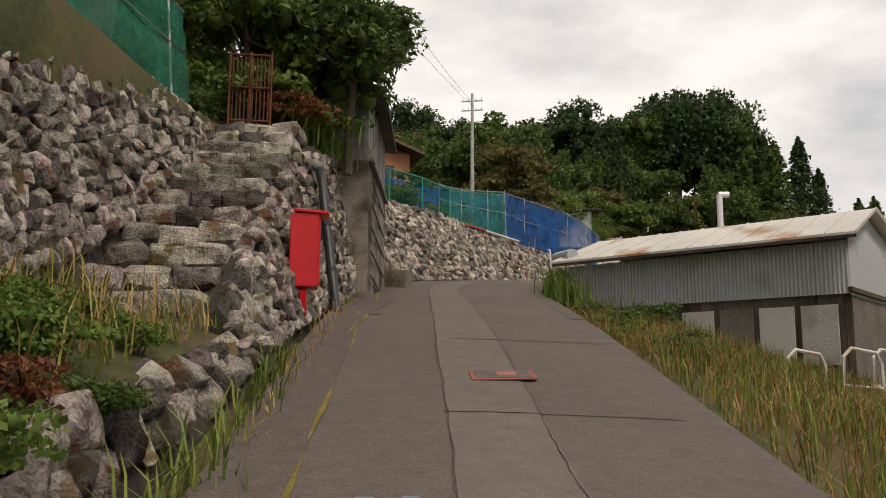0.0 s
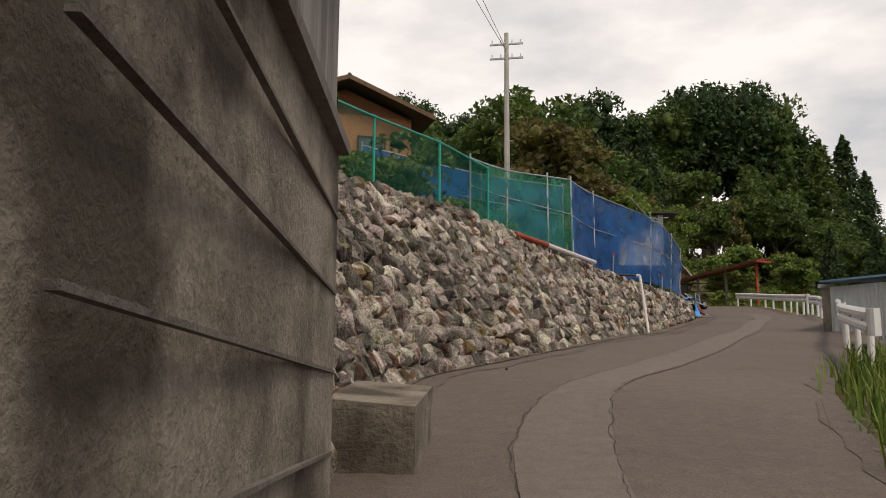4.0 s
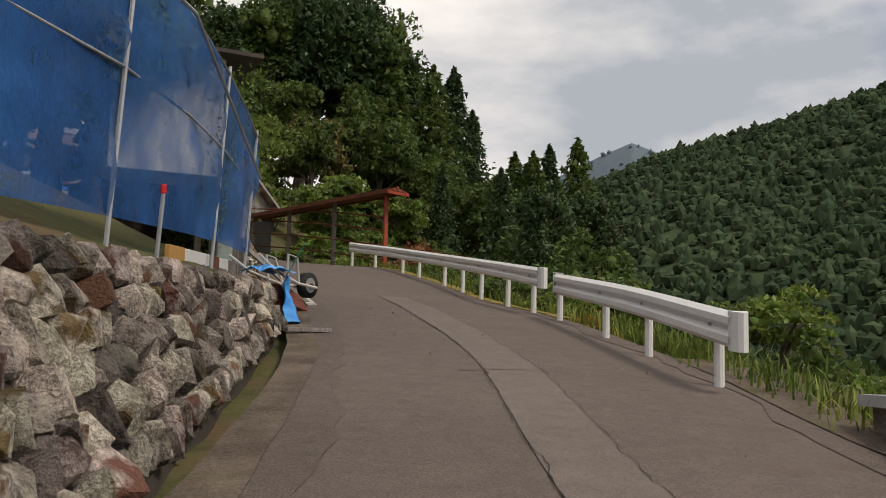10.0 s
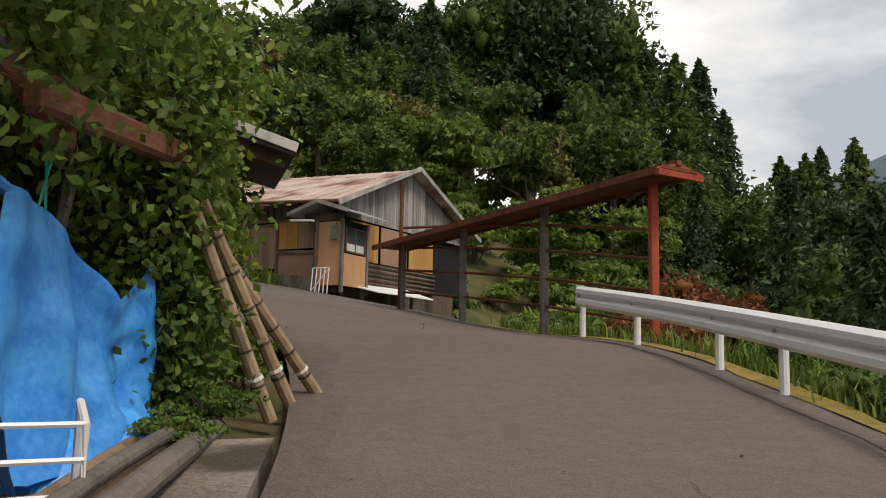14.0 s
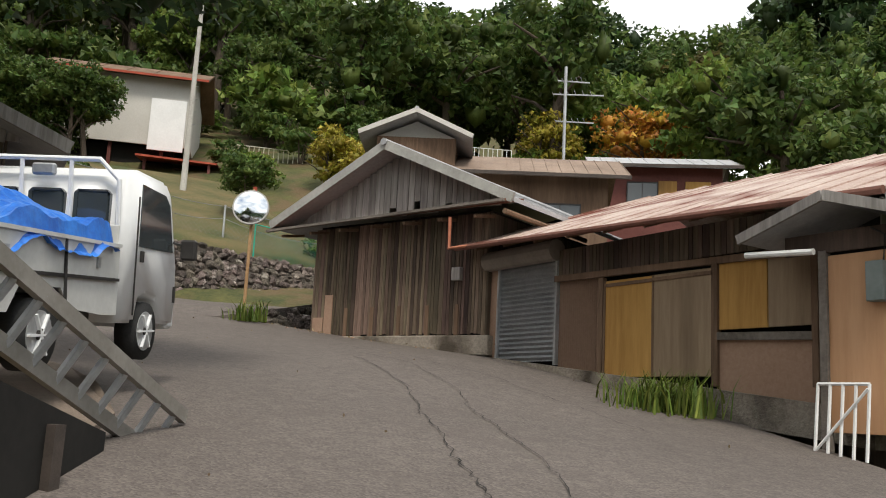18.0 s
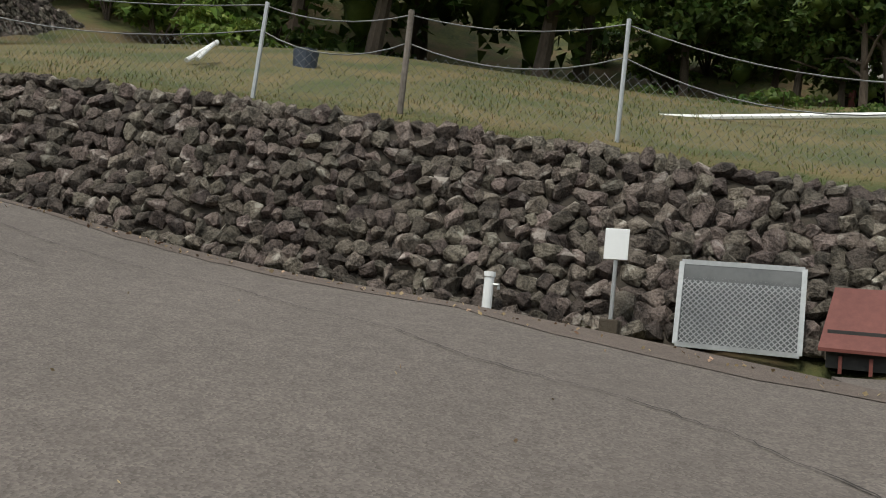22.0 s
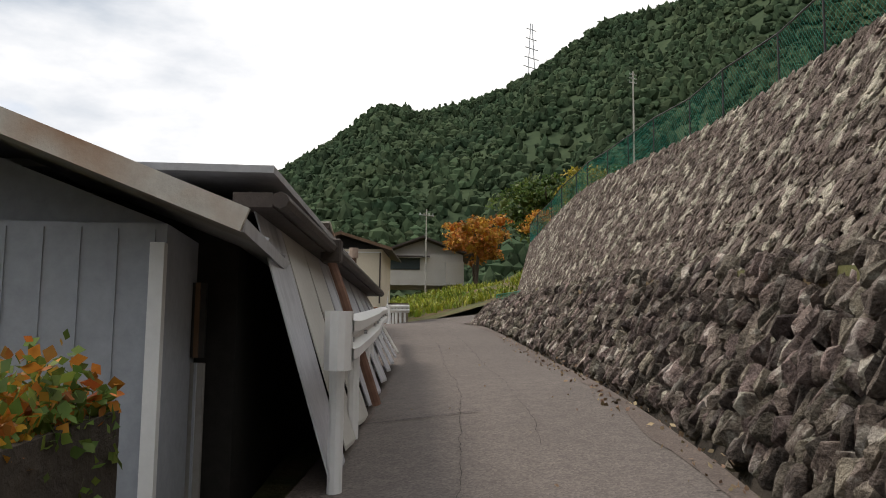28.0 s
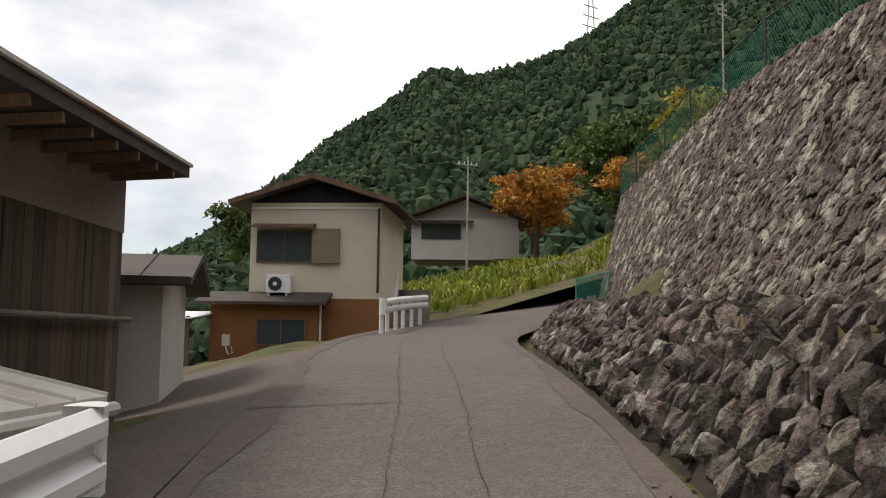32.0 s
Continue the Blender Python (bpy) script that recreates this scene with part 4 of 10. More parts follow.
# ---- fences, nets, rails ----


def chain_link(name, base, tops, material, parent, step=0.045, w=0.004):
    """Diamond mesh over a strip given by its lower and upper corner points."""
    a0, a1, b0, b1 = Vector(base[0]), Vector(base[1]), Vector(tops[0]), Vector(tops[1])
    length, height = (a1 - a0).length, ((b0 - a0).length + (b1 - a1).length) / 2
    at = lambda s, t: (a0 + (a1 - a0) * s) * (1 - t) + (b0 + (b1 - b0) * s) * t
    v, f = [], []
    n = int((length + height) / step)
    nrm = (a1 - a0).cross(b0 - a0).normalized() * w * 0.5
    for sgn in (1, -1):
        for k in range(n):
            c = k * step - (height if sgn > 0 else 0)
            s0, s1 = max(0.0, c if sgn > 0 else c - height), min(length, c + height if sgn > 0 else c)
            if s1 - s0 < 0.01:
                continue
            h0 = (s0 - c) if sgn > 0 else (c - s0)
            h1 = (s1 - c) if sgn > 0 else (c - s1)
            p, q = at(s0 / length, h0 / height), at(s1 / length, h1 / height)
            side = (q - p).cross(nrm).normalized() * w * 0.5
            i = len(v)
            v += [p + side, p - side, q - side, q + side, p + nrm, p - nrm, q - nrm, q + nrm]
            f += [(i, i + 1, i + 2, i + 3), (i + 4, i + 5, i + 6, i + 7)]
    return link_mesh(name, v, f, material, parent)


def mesh_fence(name, label, feet, height, post_mat, wire_mat, r=0.016, rail=True, step=0.045, w=0.004, category="fence"):
    o = thing(name, label, category, feet[0])
    off = Vector(feet[0])
    pts = [Vector(p) - off for p in feet]
    up = Vector((0, 0, height))
    for p in pts:
        part("post", tube([p - Vector((0, 0, 0.2)), p + up * 1.03], r, 8), post_mat, o)
    for a, b in zip(pts, pts[1:]):
        if rail:
            part("top_rail", tube([a + up, b + up], r * 0.8, 6), post_mat, o)
        chain_link("wire_mesh", (a + up * 0.02, b + up * 0.02), (a + up, b + up), wire_mat, o, step, w)["kind"] = "stuff"
    return o


mesh_fence("chain_link_fence", "turquoise-green chain-link fence on top of the stone wall", [(-1.75, 13.6, 4.05), (-1.98, 15.0, 4.38), (-2.0, 16.4, 4.62), (-1.75, 17.7, 4.85), (-1.2, 18.95, 4.97), (-0.5, 20.15, 5.05), (0.15, 21.4, 5.06)], 0.76, GREEN_STEEL, GREEN_WIRE)
mesh_fence("green_mesh_fence", "dark green wire fence along the top of the high wall", [(-10.75, 48.55, 13.96), (-11.95, 47.15, 14.02), (-13.0, 46.0, 14.06), (-14.0, 44.9, 14.12), (-14.9, 43.8, 14.18), (-15.7, 42.9, 14.22), (-16.6, 41.7, 14.3), (-17.5, 40.7, 14.37), (-18.4, 39.4, 14.45), (-19.4, 38.2, 14.52), (-20.4, 36.8, 14.68),
            (-21.5, 35.4, 14.82), (-22.6, 34.0, 14.95), (-23.7, 32.5, 15.1), (-24.8, 31.2, 15.2), (-25.8, 29.8, 15.2), (-26.9, 28.4, 15.12), (-28.0, 26.8, 15.05), (-29.0, 25.5, 14.97)], 0.62, DARK_METAL, GREEN_WIRE, 0.014, True, 0.075, 0.0045)


def net_panel(name, label, foot, top, material, posts, post_mat=STEEL, sag=0.05, category="net"):
    o = thing(name, label, category, foot[0])
    off = np.array(foot[0])
    a, b = smooth_line(foot, 8) - off, smooth_line(top, 8) - off
    v, f, n, m = [], [], len(a), 12
    for i in range(n):
        d = (a[min(i + 1, n - 1)] - a[max(i - 1, 0)])
        nr = np.array((-d[1], d[0], 0)) / (np.linalg.norm(d[:2]) + 1e-6)
        for k in range(m + 1):
            t = k / m
            q = a[i] * (1 - t) + b[i] * t + nr * sag * (hash_noise(i * 0.5, k * 0.35) + 0.5 * hash_noise(i * 1.3, k * 1.1)) * (1 if 0 < k < m else 0.2)
            v.append(q)
    f = [(i * (m + 1) + k, i * (m + 1) + k + 1, (i + 1) * (m + 1) + k + 1, (i + 1) * (m + 1) + k) for i in range(n - 1) for k in range(m)]
    link_mesh("netting", v, f, material, o, "", True)
    for i in posts:
        part("post", tube([a[i] - np.array((0, 0, 0.3)), b[i] + np.array((0, 0, 0.06))], 0.014, 6), post_mat, o)
    part("top_pipe", tube([p for p in b[::4]], 0.012, 6), post_mat, o)
    part("mid_pipe", tube([p for p in (a * 0.45 + b * 0.55)[::4]], 0.008, 6), post_mat, o)
    return o


net_panel("shade_net", "torn green shade netting tied to thin steel pipes", [(-0.1, 21.0, 5.05), (0.45, 22.0, 5.08), (1.2, 23.4, 5.1), (1.75, 24.6, 5.14)], [(-0.1, 21.0, 5.85), (0.45, 22.0, 5.95), (1.2, 23.5, 6.25), (1.75, 24.7, 6.5)], NET_GREEN, (0, 8, 16, 24))
net_panel("shade_net", "blue shade netting stretched over steel pipes on the wall", [(1.78, 24.65, 5.14), (2.5, 26.7, 5.2), (4.05, 28.9, 5.3), (5.0, 30.9, 5.42), (5.75, 32.8, 5.5)], [(1.75, 24.75, 6.5), (2.5, 26.8, 6.74), (4.15, 29.05, 6.74), (5.1, 31.0, 6.72), (5.9, 33.1, 6.66)], NET_BLUE, (0, 8, 16, 24, 31))
net_panel("shade_net", "blue netting behind the chain-link fence", [(-1.6, 22.2, 5.5), (0.2, 24.2, 5.5), (1.8, 26.0, 5.5)], [(-1.6, 22.2, 6.35), (0.2, 24.2, 6.45), (1.8, 26.0, 6.7)], NET_BLUE, (0, 8, 16))
net_panel("garden_net", "dark green garden netting hung above the old wall", [(-2.95, -1.0, 3.0), (-2.9, 2.0, 3.15), (-2.85, 5.0, 3.4), (-2.65, 8.3, 3.66)], [(-3.4, -1.0, 4.6), (-3.3, 2.0, 4.6), (-3.1, 5.0, 4.65), (-2.75, 8.3, 4.7)], NET_GREEN, (0, 8, 16, 23))

_pole_arm = thing("loose_pipe", "thin bent steel pipe sticking out above the blue net", "pipe", (4.1, 29.0, 6.7))
part("pipe", tube([(-0.6, -1.0, 0.25), (0, 0, 0.02), (0.45, 0.5, -0.08), (1.3, 2.1, -0.75)], 0.013, 6), STEEL, _pole_arm)
part("cross_pipe", tube([(-0.15, 0.2, 0.04), (0.35, -0.25, 0.0)], 0.011, 6), STEEL, _pole_arm)


def guard_rail(label, line, height=0.43, start_cap=True, end_cap=True, posts=None, group=""):
    """A W-beam on round posts; line runs along the ground, the road lies to the given side."""
    o = thing("guard_rail", label, "guard rail", line[0], 0, group)
    pts = smooth_line(line, 6) - np.array(line[0])
    n = len(pts)
    prof = [(0.0, 0.0), (0.035, 0.03), (0.035, 0.07), (0.0, 0.095), (0.0, 0.115), (0.035, 0.14), (0.035, 0.18), (0.0, 0.21)]
    v, f = [], []
    for i in range(n):
        d = pts[min(i + 1, n - 1)] - pts[max(i - 1, 0)]
        nr = np.array((-d[1], d[0], 0)) / np.linalg.norm(d[:2])
        for th in (0.0, -0.008):
            for s, h in prof:
                v.append(pts[i] + nr * (s + th) + np.array((0, 0, height - 0.21 + h)))
    m = len(prof)
    for i in range(n - 1):
        for k in range(m - 1):
            a, b = i * 2 * m + k, (i + 1) * 2 * m + k
            f.append((a, a + 1, b + 1, b))
            f.append((a + m, b + m, b + m + 1, a + m + 1))
        for k in (0, m - 1):
            a, b = i * 2 * m + k, (i + 1) * 2 * m + k
            f.append((a, b, b + m, a + m))
    link_mesh("beam", v, f, WHITE_PAINT, o, "white W-shaped rail with rust flecks")
    for cap, i, j in ((start_cap, 0, 1), (end_cap, n - 1, n - 2)):
        if cap:
            d = pts[i] - pts[j]
            d /= np.linalg.norm(d)
            nr = np.array((-d[1], d[0], 0)) * (1 if i else -1)
            bm = bmesh.new()
            ring = [[bm.verts.new(pts[i] + d * (-0.02 + 0.10 * math.sin(t)) + nr * (0.03 - 0.055 * (1 - math.cos(t))) + np.array((0, 0, z))) for t in (0, 0.5, 1.0, 1.5, 2.1, 2.7, 3.1)] for z in (height - 0.22, height + 0.005)]
            for k in range(6):
                bm.faces.new((ring[0][k], ring[0][k + 1], ring[1][k + 1], ring[1][k]))
            bm.faces.new(ring[1])
            bm.faces.new(list(reversed(ring[0])))
            bmesh.ops.recalc_face_normals(bm, faces=bm.faces)
            part("end_cap", bm, WHITE_PAINT, o)
    seg = np.r_[0, np.cumsum(np.linalg.norm(np.diff(pts, axis=0), axis=1))]
    count = posts or max(2, int(seg[-1] / 1.0))
    for k in range(count):
        s = seg[-1] * (k + 0.25) / (count - 0.5)
        i = min(np.searchsorted(seg, s), n - 1)
        p = pts[i]
        d = pts[min(i + 1, n - 1)] - pts[max(i - 1, 0)]
        nr = np.array((-d[1], d[0], 0)) / np.linalg.norm(d[:2])
        c = p - nr * 0.045
        post = part("post", tube([c - np.array((0, 0, 0.35)), c + np.array((0, 0, height - 0.03))], 0.032, 10), WHITE_PAINT, o)
        bolt = part("bolt", tube([p + nr * 0.005 + np.array((0, 0, height - 0.105)), p + nr * 0.022 + np.array((0, 0, height - 0.105))], 0.012, 6), STEEL, o)
    return o


guard_rail("white steel guard rail with rust marks beside the lane", [(8.88, 32.5, 5.07), (9.68, 35.1, 5.38), (10.34, 38.2, 5.76), (10.62, 41.0, 6.12), (10.58, 42.95, 6.37)], 0.46, posts=9, group="lane guard rails")
guard_rail("short white steel guard rail at the bend", [(7.36, 28.05, 4.46), (8.05, 29.9, 4.72), (8.72, 31.95, 4.97)], 0.46, posts=4, group="lane guard rails")
guard_rail("white guard rail beside the block wall", [(3.0, 17.0, 3.0), (4.2, 20.2, 3.4), (5.1, 22.2, 3.66), (5.85, 24.0, 3.92)], 0.52, posts=6, group="lane guard rails")
guard_rail("white guard rail in front of the sloping panels", [(-15.5, 36.0, 11.47), (-13.5, 38.6, 11.28), (-12.0, 40.6, 11.13), (-10.55, 42.45, 10.98), (-10.12, 43.0, 10.95)], 0.48, posts=8, group="upper guard rails")
guard_rail("distant white guard rail at the crest", [(-23.7, 26.0, 12.28), (-22.6, 26.9, 12.2), (-21.7, 27.8, 12.12)], 0.46, posts=6, group="upper guard rails")

# pipes on the retaining wall
_p = thing("drain_pipe", "long horizontal drain pipe along the wall top", "pipe", (0.63, 21.79, 4.97))
part("rusty_section", tube([(-0.1, -0.2, 0.0), (0.45, 0.85, 0.04)], 0.038, 10), RED_STEEL, _p, "rust-red painted pipe section")
part("pale_section", tube([(0.44, 0.84, 0.04), (1.5, 2.9, 0.11)], 0.036, 10), PVC, _p)
for _k in range(3):
    part("clamp", tube([(0.5 + 0.4 * _k, 0.97 + 0.77 * _k, -0.18), (0.5 + 0.4 * _k, 0.97 + 0.77 * _k, 0.10)], 0.008, 5), RUST, _p)
_p = thing("drain_pipe", "pinkish white drain pipe running down the stone wall", "pipe", (3.16, 25.91, 5.01))
part("upright", tube([(0.0, 0.0, 0.02), (0.0, -0.22, -0.4), (-0.01, -0.46, -0.8), (-0.02, -0.66, -1.15)], 0.024, 10), PVC, _p)
part("elbow", tube([(-0.05, 0.03, 0.03), (0.0, 0.0, 0.02)], 0.03, 10), PVC, _p)
part("socket", tube([(-0.005, -0.33, -0.58), (-0.006, -0.37, -0.65)], 0.03, 10), PVC, _p)
part("feed_pipe", tube([(-0.5, 0.15, 0.06), (-0.03, 0.02, 0.03)], 0.02, 8), BLACK_PIPE, _p)
_p = thing("hose_pipe", "fat black hose running down the old stone wall", "pipe", (-1.31, 8.40, 3.06))
part("hose", tube([(0.0, -0.02, -0.02), (0.05, -0.16, -0.15), (0.12, -0.32, -0.6), (0.20, -0.42, -1.1), (0.27, -0.62, -1.45), (0.33, -0.80, -1.64)], 0.045, 10), BLACK_PIPE, _p, "", True)
part("elbow", tube([(-0.22, 0.10, 0.05), (-0.05, 0.02, 0.05), (0.01, -0.04, 0.0)], 0.055, 10), surface("grey_plastic", (0.20, 0.19, 0.18), (0.30, 0.29, 0.27), 0.6, 4, 20, 0.1), _p, "grey plastic elbow", True)
part("inlet", tube([(-0.7, 0.3, 0.10), (-0.2, 0.09, 0.05)], 0.03, 8), BLACK_PIPE, _p)
for _z in (-0.6, -1.1):
    part("joint_ring", tube([(0.12 + (-0.6 - _z) * 0.16, -0.32 + (0.6 + _z) * 0.2, _z + 0.02), (0.128 + (-0.6 - _z) * 0.16, -0.33 + (0.6 + _z) * 0.2, _z - 0.05)], 0.052, 10), BLACK_PIPE, _p)

# red hose box with open writing bars
_b = thing("fire_hose_box", "bright red steel fire-hose box on a bracket by the wall", "hose box", (-1.13, 6.36, 1.60), 96)
part("body", box((0, 0, 0.285), (0.23, 0.22, 0.57), None, 0.006), RED_PAINT, _b)
part("lid", box((0.0, -0.01, 0.585), (0.265, 0.265, 0.022), pose(0, 0, 0, 4), 0.004), RED_PAINT, _b)
_dr = part("door", box((0.0, -0.114, 0.285), (0.205, 0.010, 0.52), None, 0.003), RED_PAINT, _b)
part("latch", box((-0.035, -0.126, 0.25), (0.022, 0.02, 0.022), None, 0.004), STEEL, _dr, "small steel latch")
for _k in range(3):
    part("vent_slot", box((0.055, -0.1205, 0.05 + 0.022 * _k), (0.035, 0.004, 0.008), pose(0, 0, 0)), MAROON, _dr)
_tx = bpy.data.curves.new("lettering", "FONT")
_tx.body, _tx.size, _tx.align_x = "\u30db\u30fc\u30b9\u683c\u7d0d\u7bb1", 0.026, "CENTER"
_to = bpy.data.objects.new("lettering", _tx)
scene.collection.objects.link(_to)
bpy.context.view_layer.update()
_me = bpy.data.meshes.new_from_object(_to.evaluated_get(bpy.context.evaluated_depsgraph_get()))
bpy.data.objects.remove(_to)
_me.materials.clear()
_me.materials.append(WHITE_CLEAN)
_le = new("lettering", _me)
_le.parent = _dr
_le["label"] = "white painted lettering"
_le.matrix_basis = pose(0.015, -0.1215, 0.43, 90, 0, 0)
part("bracket", beam((-0.06, 0, -0.02), (0.0, 0, -0.26), 0.05, 0.14), RED_PAINT, _b)

# stone steps up to the garden gate
_st = thing("stone_steps", "rough weathered stone steps climbing to the garden", "steps", (-1.8, 4.3, 1.05))
_rng = random.Random(4)
for _k in range(13):
    _t = _k / 12
    for _j in range(3):
        bm = bmesh.new()
        add_box(bm, (0, 0, 0), (0.30 * _rng.uniform(0.85, 1.1), 0.40, 0.17), None, 0.035)
        for _v in bm.verts:
            _v.co += Vector([_rng.uniform(-0.02, 0.02) for _ in range(3)])
        _o = part("tread", bm, STONE_A, _st)
        _o.matrix_basis = pose(-0.05 - 0.1 * _t + 0.27 * (_j - 1), 0.05 + 4.25 * _t, 0.03 + 2.38 * _t, _rng.uniform(-4, 4), _rng.uniform(-4, 4), _rng.uniform(-8, 8))
_ramp = prism([(-0.5, 0), (0.5, 0), (0.5, -0.5), (-0.5, -0.5)], (-0.08, -0.2, -0.06), (-0.12, 4.5, 2.36))
part("fill", _ramp, MORTAR, _st)
_g = thing("garden_gate", "rusty iron garden gate frame covered with netting", "gate", (-2.35, 8.75, 3.6), 8)
for _x in (0.0, 0.22, 0.44):
    part("upright", tube([(_x, 0, -0.1), (_x, 0, 0.85)], 0.014, 6), RUST, _g)
for _z in (0.08, 0.45, 0.82):
    part("bar", tube([(0, 0, _z), (0.44, 0, _z)], 0.011, 6), RUST, _g)
for _k in range(10):
    part("slat", box((0.035 + 0.042 * _k, 0.012, 0.45), (0.012, 0.006, 0.72)), RUST, _g)

# concrete retaining block with the plank hut on it
_c = slab([(-0.98, 10.5, 3.72), (-0.93, 13.15, 3.72), (-1.7, 13.25, 3.72), (-1.75, 10.5, 3.72)], 2.1)
_blk = tagged(part("wall_concrete_block", _c, CONCRETE), "stained concrete retaining block below the hut", "retaining wall", "", "structure")
for _k in range(5):
    part("form_line", box((-0.935, 11.85, 2.25 + 0.3 * _k), (0.02, 2.6, 0.012)), MORTAR_GREY, _blk)
tagged(part("wall_foot_block", slab([(-0.62, 13.5, 2.72), (-0.55, 14.3, 2.82), (-0.95, 14.5, 2.85), (-1.0, 13.5, 2.75)], 0.5), CONCRETE), "small stained concrete block at the wall foot", "retaining wall", "", "structure")


def plank_wall(parent, p, q, z0, z1, material, width=0.09, thick=0.018, name="plank", gap=0.006, rng=None, z1b=None, z0b=None, ragged=0.0):
    """Upright boards from p to q (x, y); the top may slope from z1 to z1b, the foot from z0 to z0b."""
    rng = rng or random.Random(2)
    d = Vector((q[0] - p[0], q[1] - p[1], 0))
    length = d.length
    ang = math.degrees(math.atan2(d.y, d.x))
    s = 0.0
    while s < length - 0.01:
        w = min(width * rng.uniform(0.75, 1.25), length - s)
        t = (s + w / 2) / length
        top = z1 + ((z1b if z1b is not None else z1) - z1) * t
        low = z0 + ((z0b if z0b is not None else z0) - z0) * t + rng.uniform(0, ragged)
        if top - low > 0.02:
            o = part(name, box((0, 0, 0), (w - gap, thick * rng.uniform(0.8, 1.3), top - low), None, 0.002), material, parent)
            o.matrix_basis = pose(p[0] + d.x * t, p[1] + d.y * t, (top + low) / 2, 0, 0, ang)
        s += w


_h = thing("plank_hut", "weathered grey plank hut standing on a concrete block", "hut", (-1.35, 11.9, 3.7))
plank_wall(_h, (0.36, -1.4), (0.40, 1.2), 0.0, 0.9, WOOD_GREY, 0.13)
plank_wall(_h, (0.40, 1.2), (-1.2, 1.3), 0.0, 0.9, WOOD_GREY, 0.13)
plank_wall(_h, (-1.2, -1.4), (0.36, -1.4), 0.0, 0.9, WOOD_GREY, 0.13)
part("core", box((-0.42, -0.08, 0.44), (1.5, 2.5, 0.88)), BLACKOUT, _h)
part("sill_beam", beam((0.40, -1.4, 0.02), (0.44, 1.22, 0.02), 0.05, 0.05), WOOD_BEAM, _h)
part("roof", slab([(0.58, -1.6, 0.90), (0.58, 1.45, 0.90), (-1.5, 1.45, 1.25), (-1.5, -1.6, 1.25)], 0.06), ROOF_DARK, _h, "dark overhanging roof")

# ---- utility poles and wires ----


def utility_pole(at, height, label, arms=2, lean=0.0, r=0.075):
    o = thing("utility_pole", label, "utility pole", at)
    part("shaft", tube([(0, 0, -0.3), (lean, 0, height)], r, 10, True, 0.62), CONCRETE_PALE, o)
    for k in range(arms):
        z = height - 0.25 - 0.32 * k
        part("cross_arm", beam((-0.35, 0.07, z), (0.35, -0.07, z), 0.035, 0.035), STEEL, o)
        for s in (-0.3, -0.12, 0.12, 0.3):
            part("insulator", tube([(s, -s * 0.2, z + 0.02), (s, -s * 0.2, z + 0.10)], 0.016, 6), WHITE_CLEAN, o)
    for k in range(6):
        part("step_bolt", tube([(0.05, 0, height * 0.35 + 0.3 * k), (0.14, 0, height * 0.35 + 0.3 * k)], 0.006, 4), STEEL, o)
    return o


utility_pole((0.95, 28.2, 6.0), 4.6, "tall grey concrete utility pole behind the nets", 2)
utility_pole((-32.0, 16.5, 13.5), 4.0, "thin grey utility pole near the far house", 1, r=0.04)
utility_pole((-3.5, 61.6, 11.9), 4.4, "slim grey pole standing on the grass terrace", 0)
utility_pole((-62.0, 4.0, 26.0), 7.0, "distant utility pole on the wooded slope", 3)


def wire(points, sag, label="thin dark overhead cable between poles", r=0.006):
    o = thing("overhead_wire", label, "cable", points[0])
    for a, b in zip(points, points[1:]):
        a, b = Vector(a) - Vector(points[0]), Vector(b) - Vector(points[0])
        pts = [a + (b - a) * t - Vector((0, 0, sag * 4 * t * (1 - t))) for t in [k / 10 for k in range(11)]]
        part("strand", tube(pts, r, 4), DARK_METAL, o)


wire([(-3.0, 12.0, 9.0), (0.95, 28.2, 10.2)], 0.2)
wire([(-2.6, 12.0, 9.3), (0.9, 28.2, 10.35)], 0.2)

# ---- buildings ----


def on_line(name, label, category, p, q, z, group=""):
    """A thing whose x axis runs from p to q, y going back to the left of that way."""
    return thing(name, label, category, (p[0], p[1], z), math.degrees(math.atan2(q[1] - p[1], q[0] - p[0])), group)


def corrugated(p, width, height, pitch=0.045, amp=0.008, along="x"):
    """A ribbed sheet standing in the x-z plane at p, facing -y."""
    bm = bmesh.new()
    n = int(width / pitch * 4)
    row0, row1, b0, b1 = [], [], [], []
    for k in range(n + 1):
        x = width * k / n
        y = amp * math.sin(2 * math.pi * x / pitch)
        row0.append(bm.verts.new((p[0] + x, p[1] + y, p[2])))
        row1.append(bm.verts.new((p[0] + x, p[1] + y, p[2] + height)))
    for k in range(n):
        bm.faces.new((row0[k], row0[k + 1], row1[k + 1], row1[k]))
    bmesh.ops.solidify(bm, geom=list(bm.faces), thickness=0.004)
    return bm


def roof_sheet(corners, thick, material, parent, name="roof", ribs=0, label=""):
    """A roof plane from eave left, eave right, ridge right, ridge left, with raised seams."""
    a, b, c, d = [Vector(p) for p in corners]
    o = part(name, slab(corners, thick), material, parent, label)
    for k in range(ribs + 1):
        t = k / max(1, ribs)
        part("seam", beam(a + (b - a) * t + Vector((0, 0, 0.006)), d + (c - d) * t + Vector((0, 0, 0.006)), 0.012, 0.014), material, o)
    return o


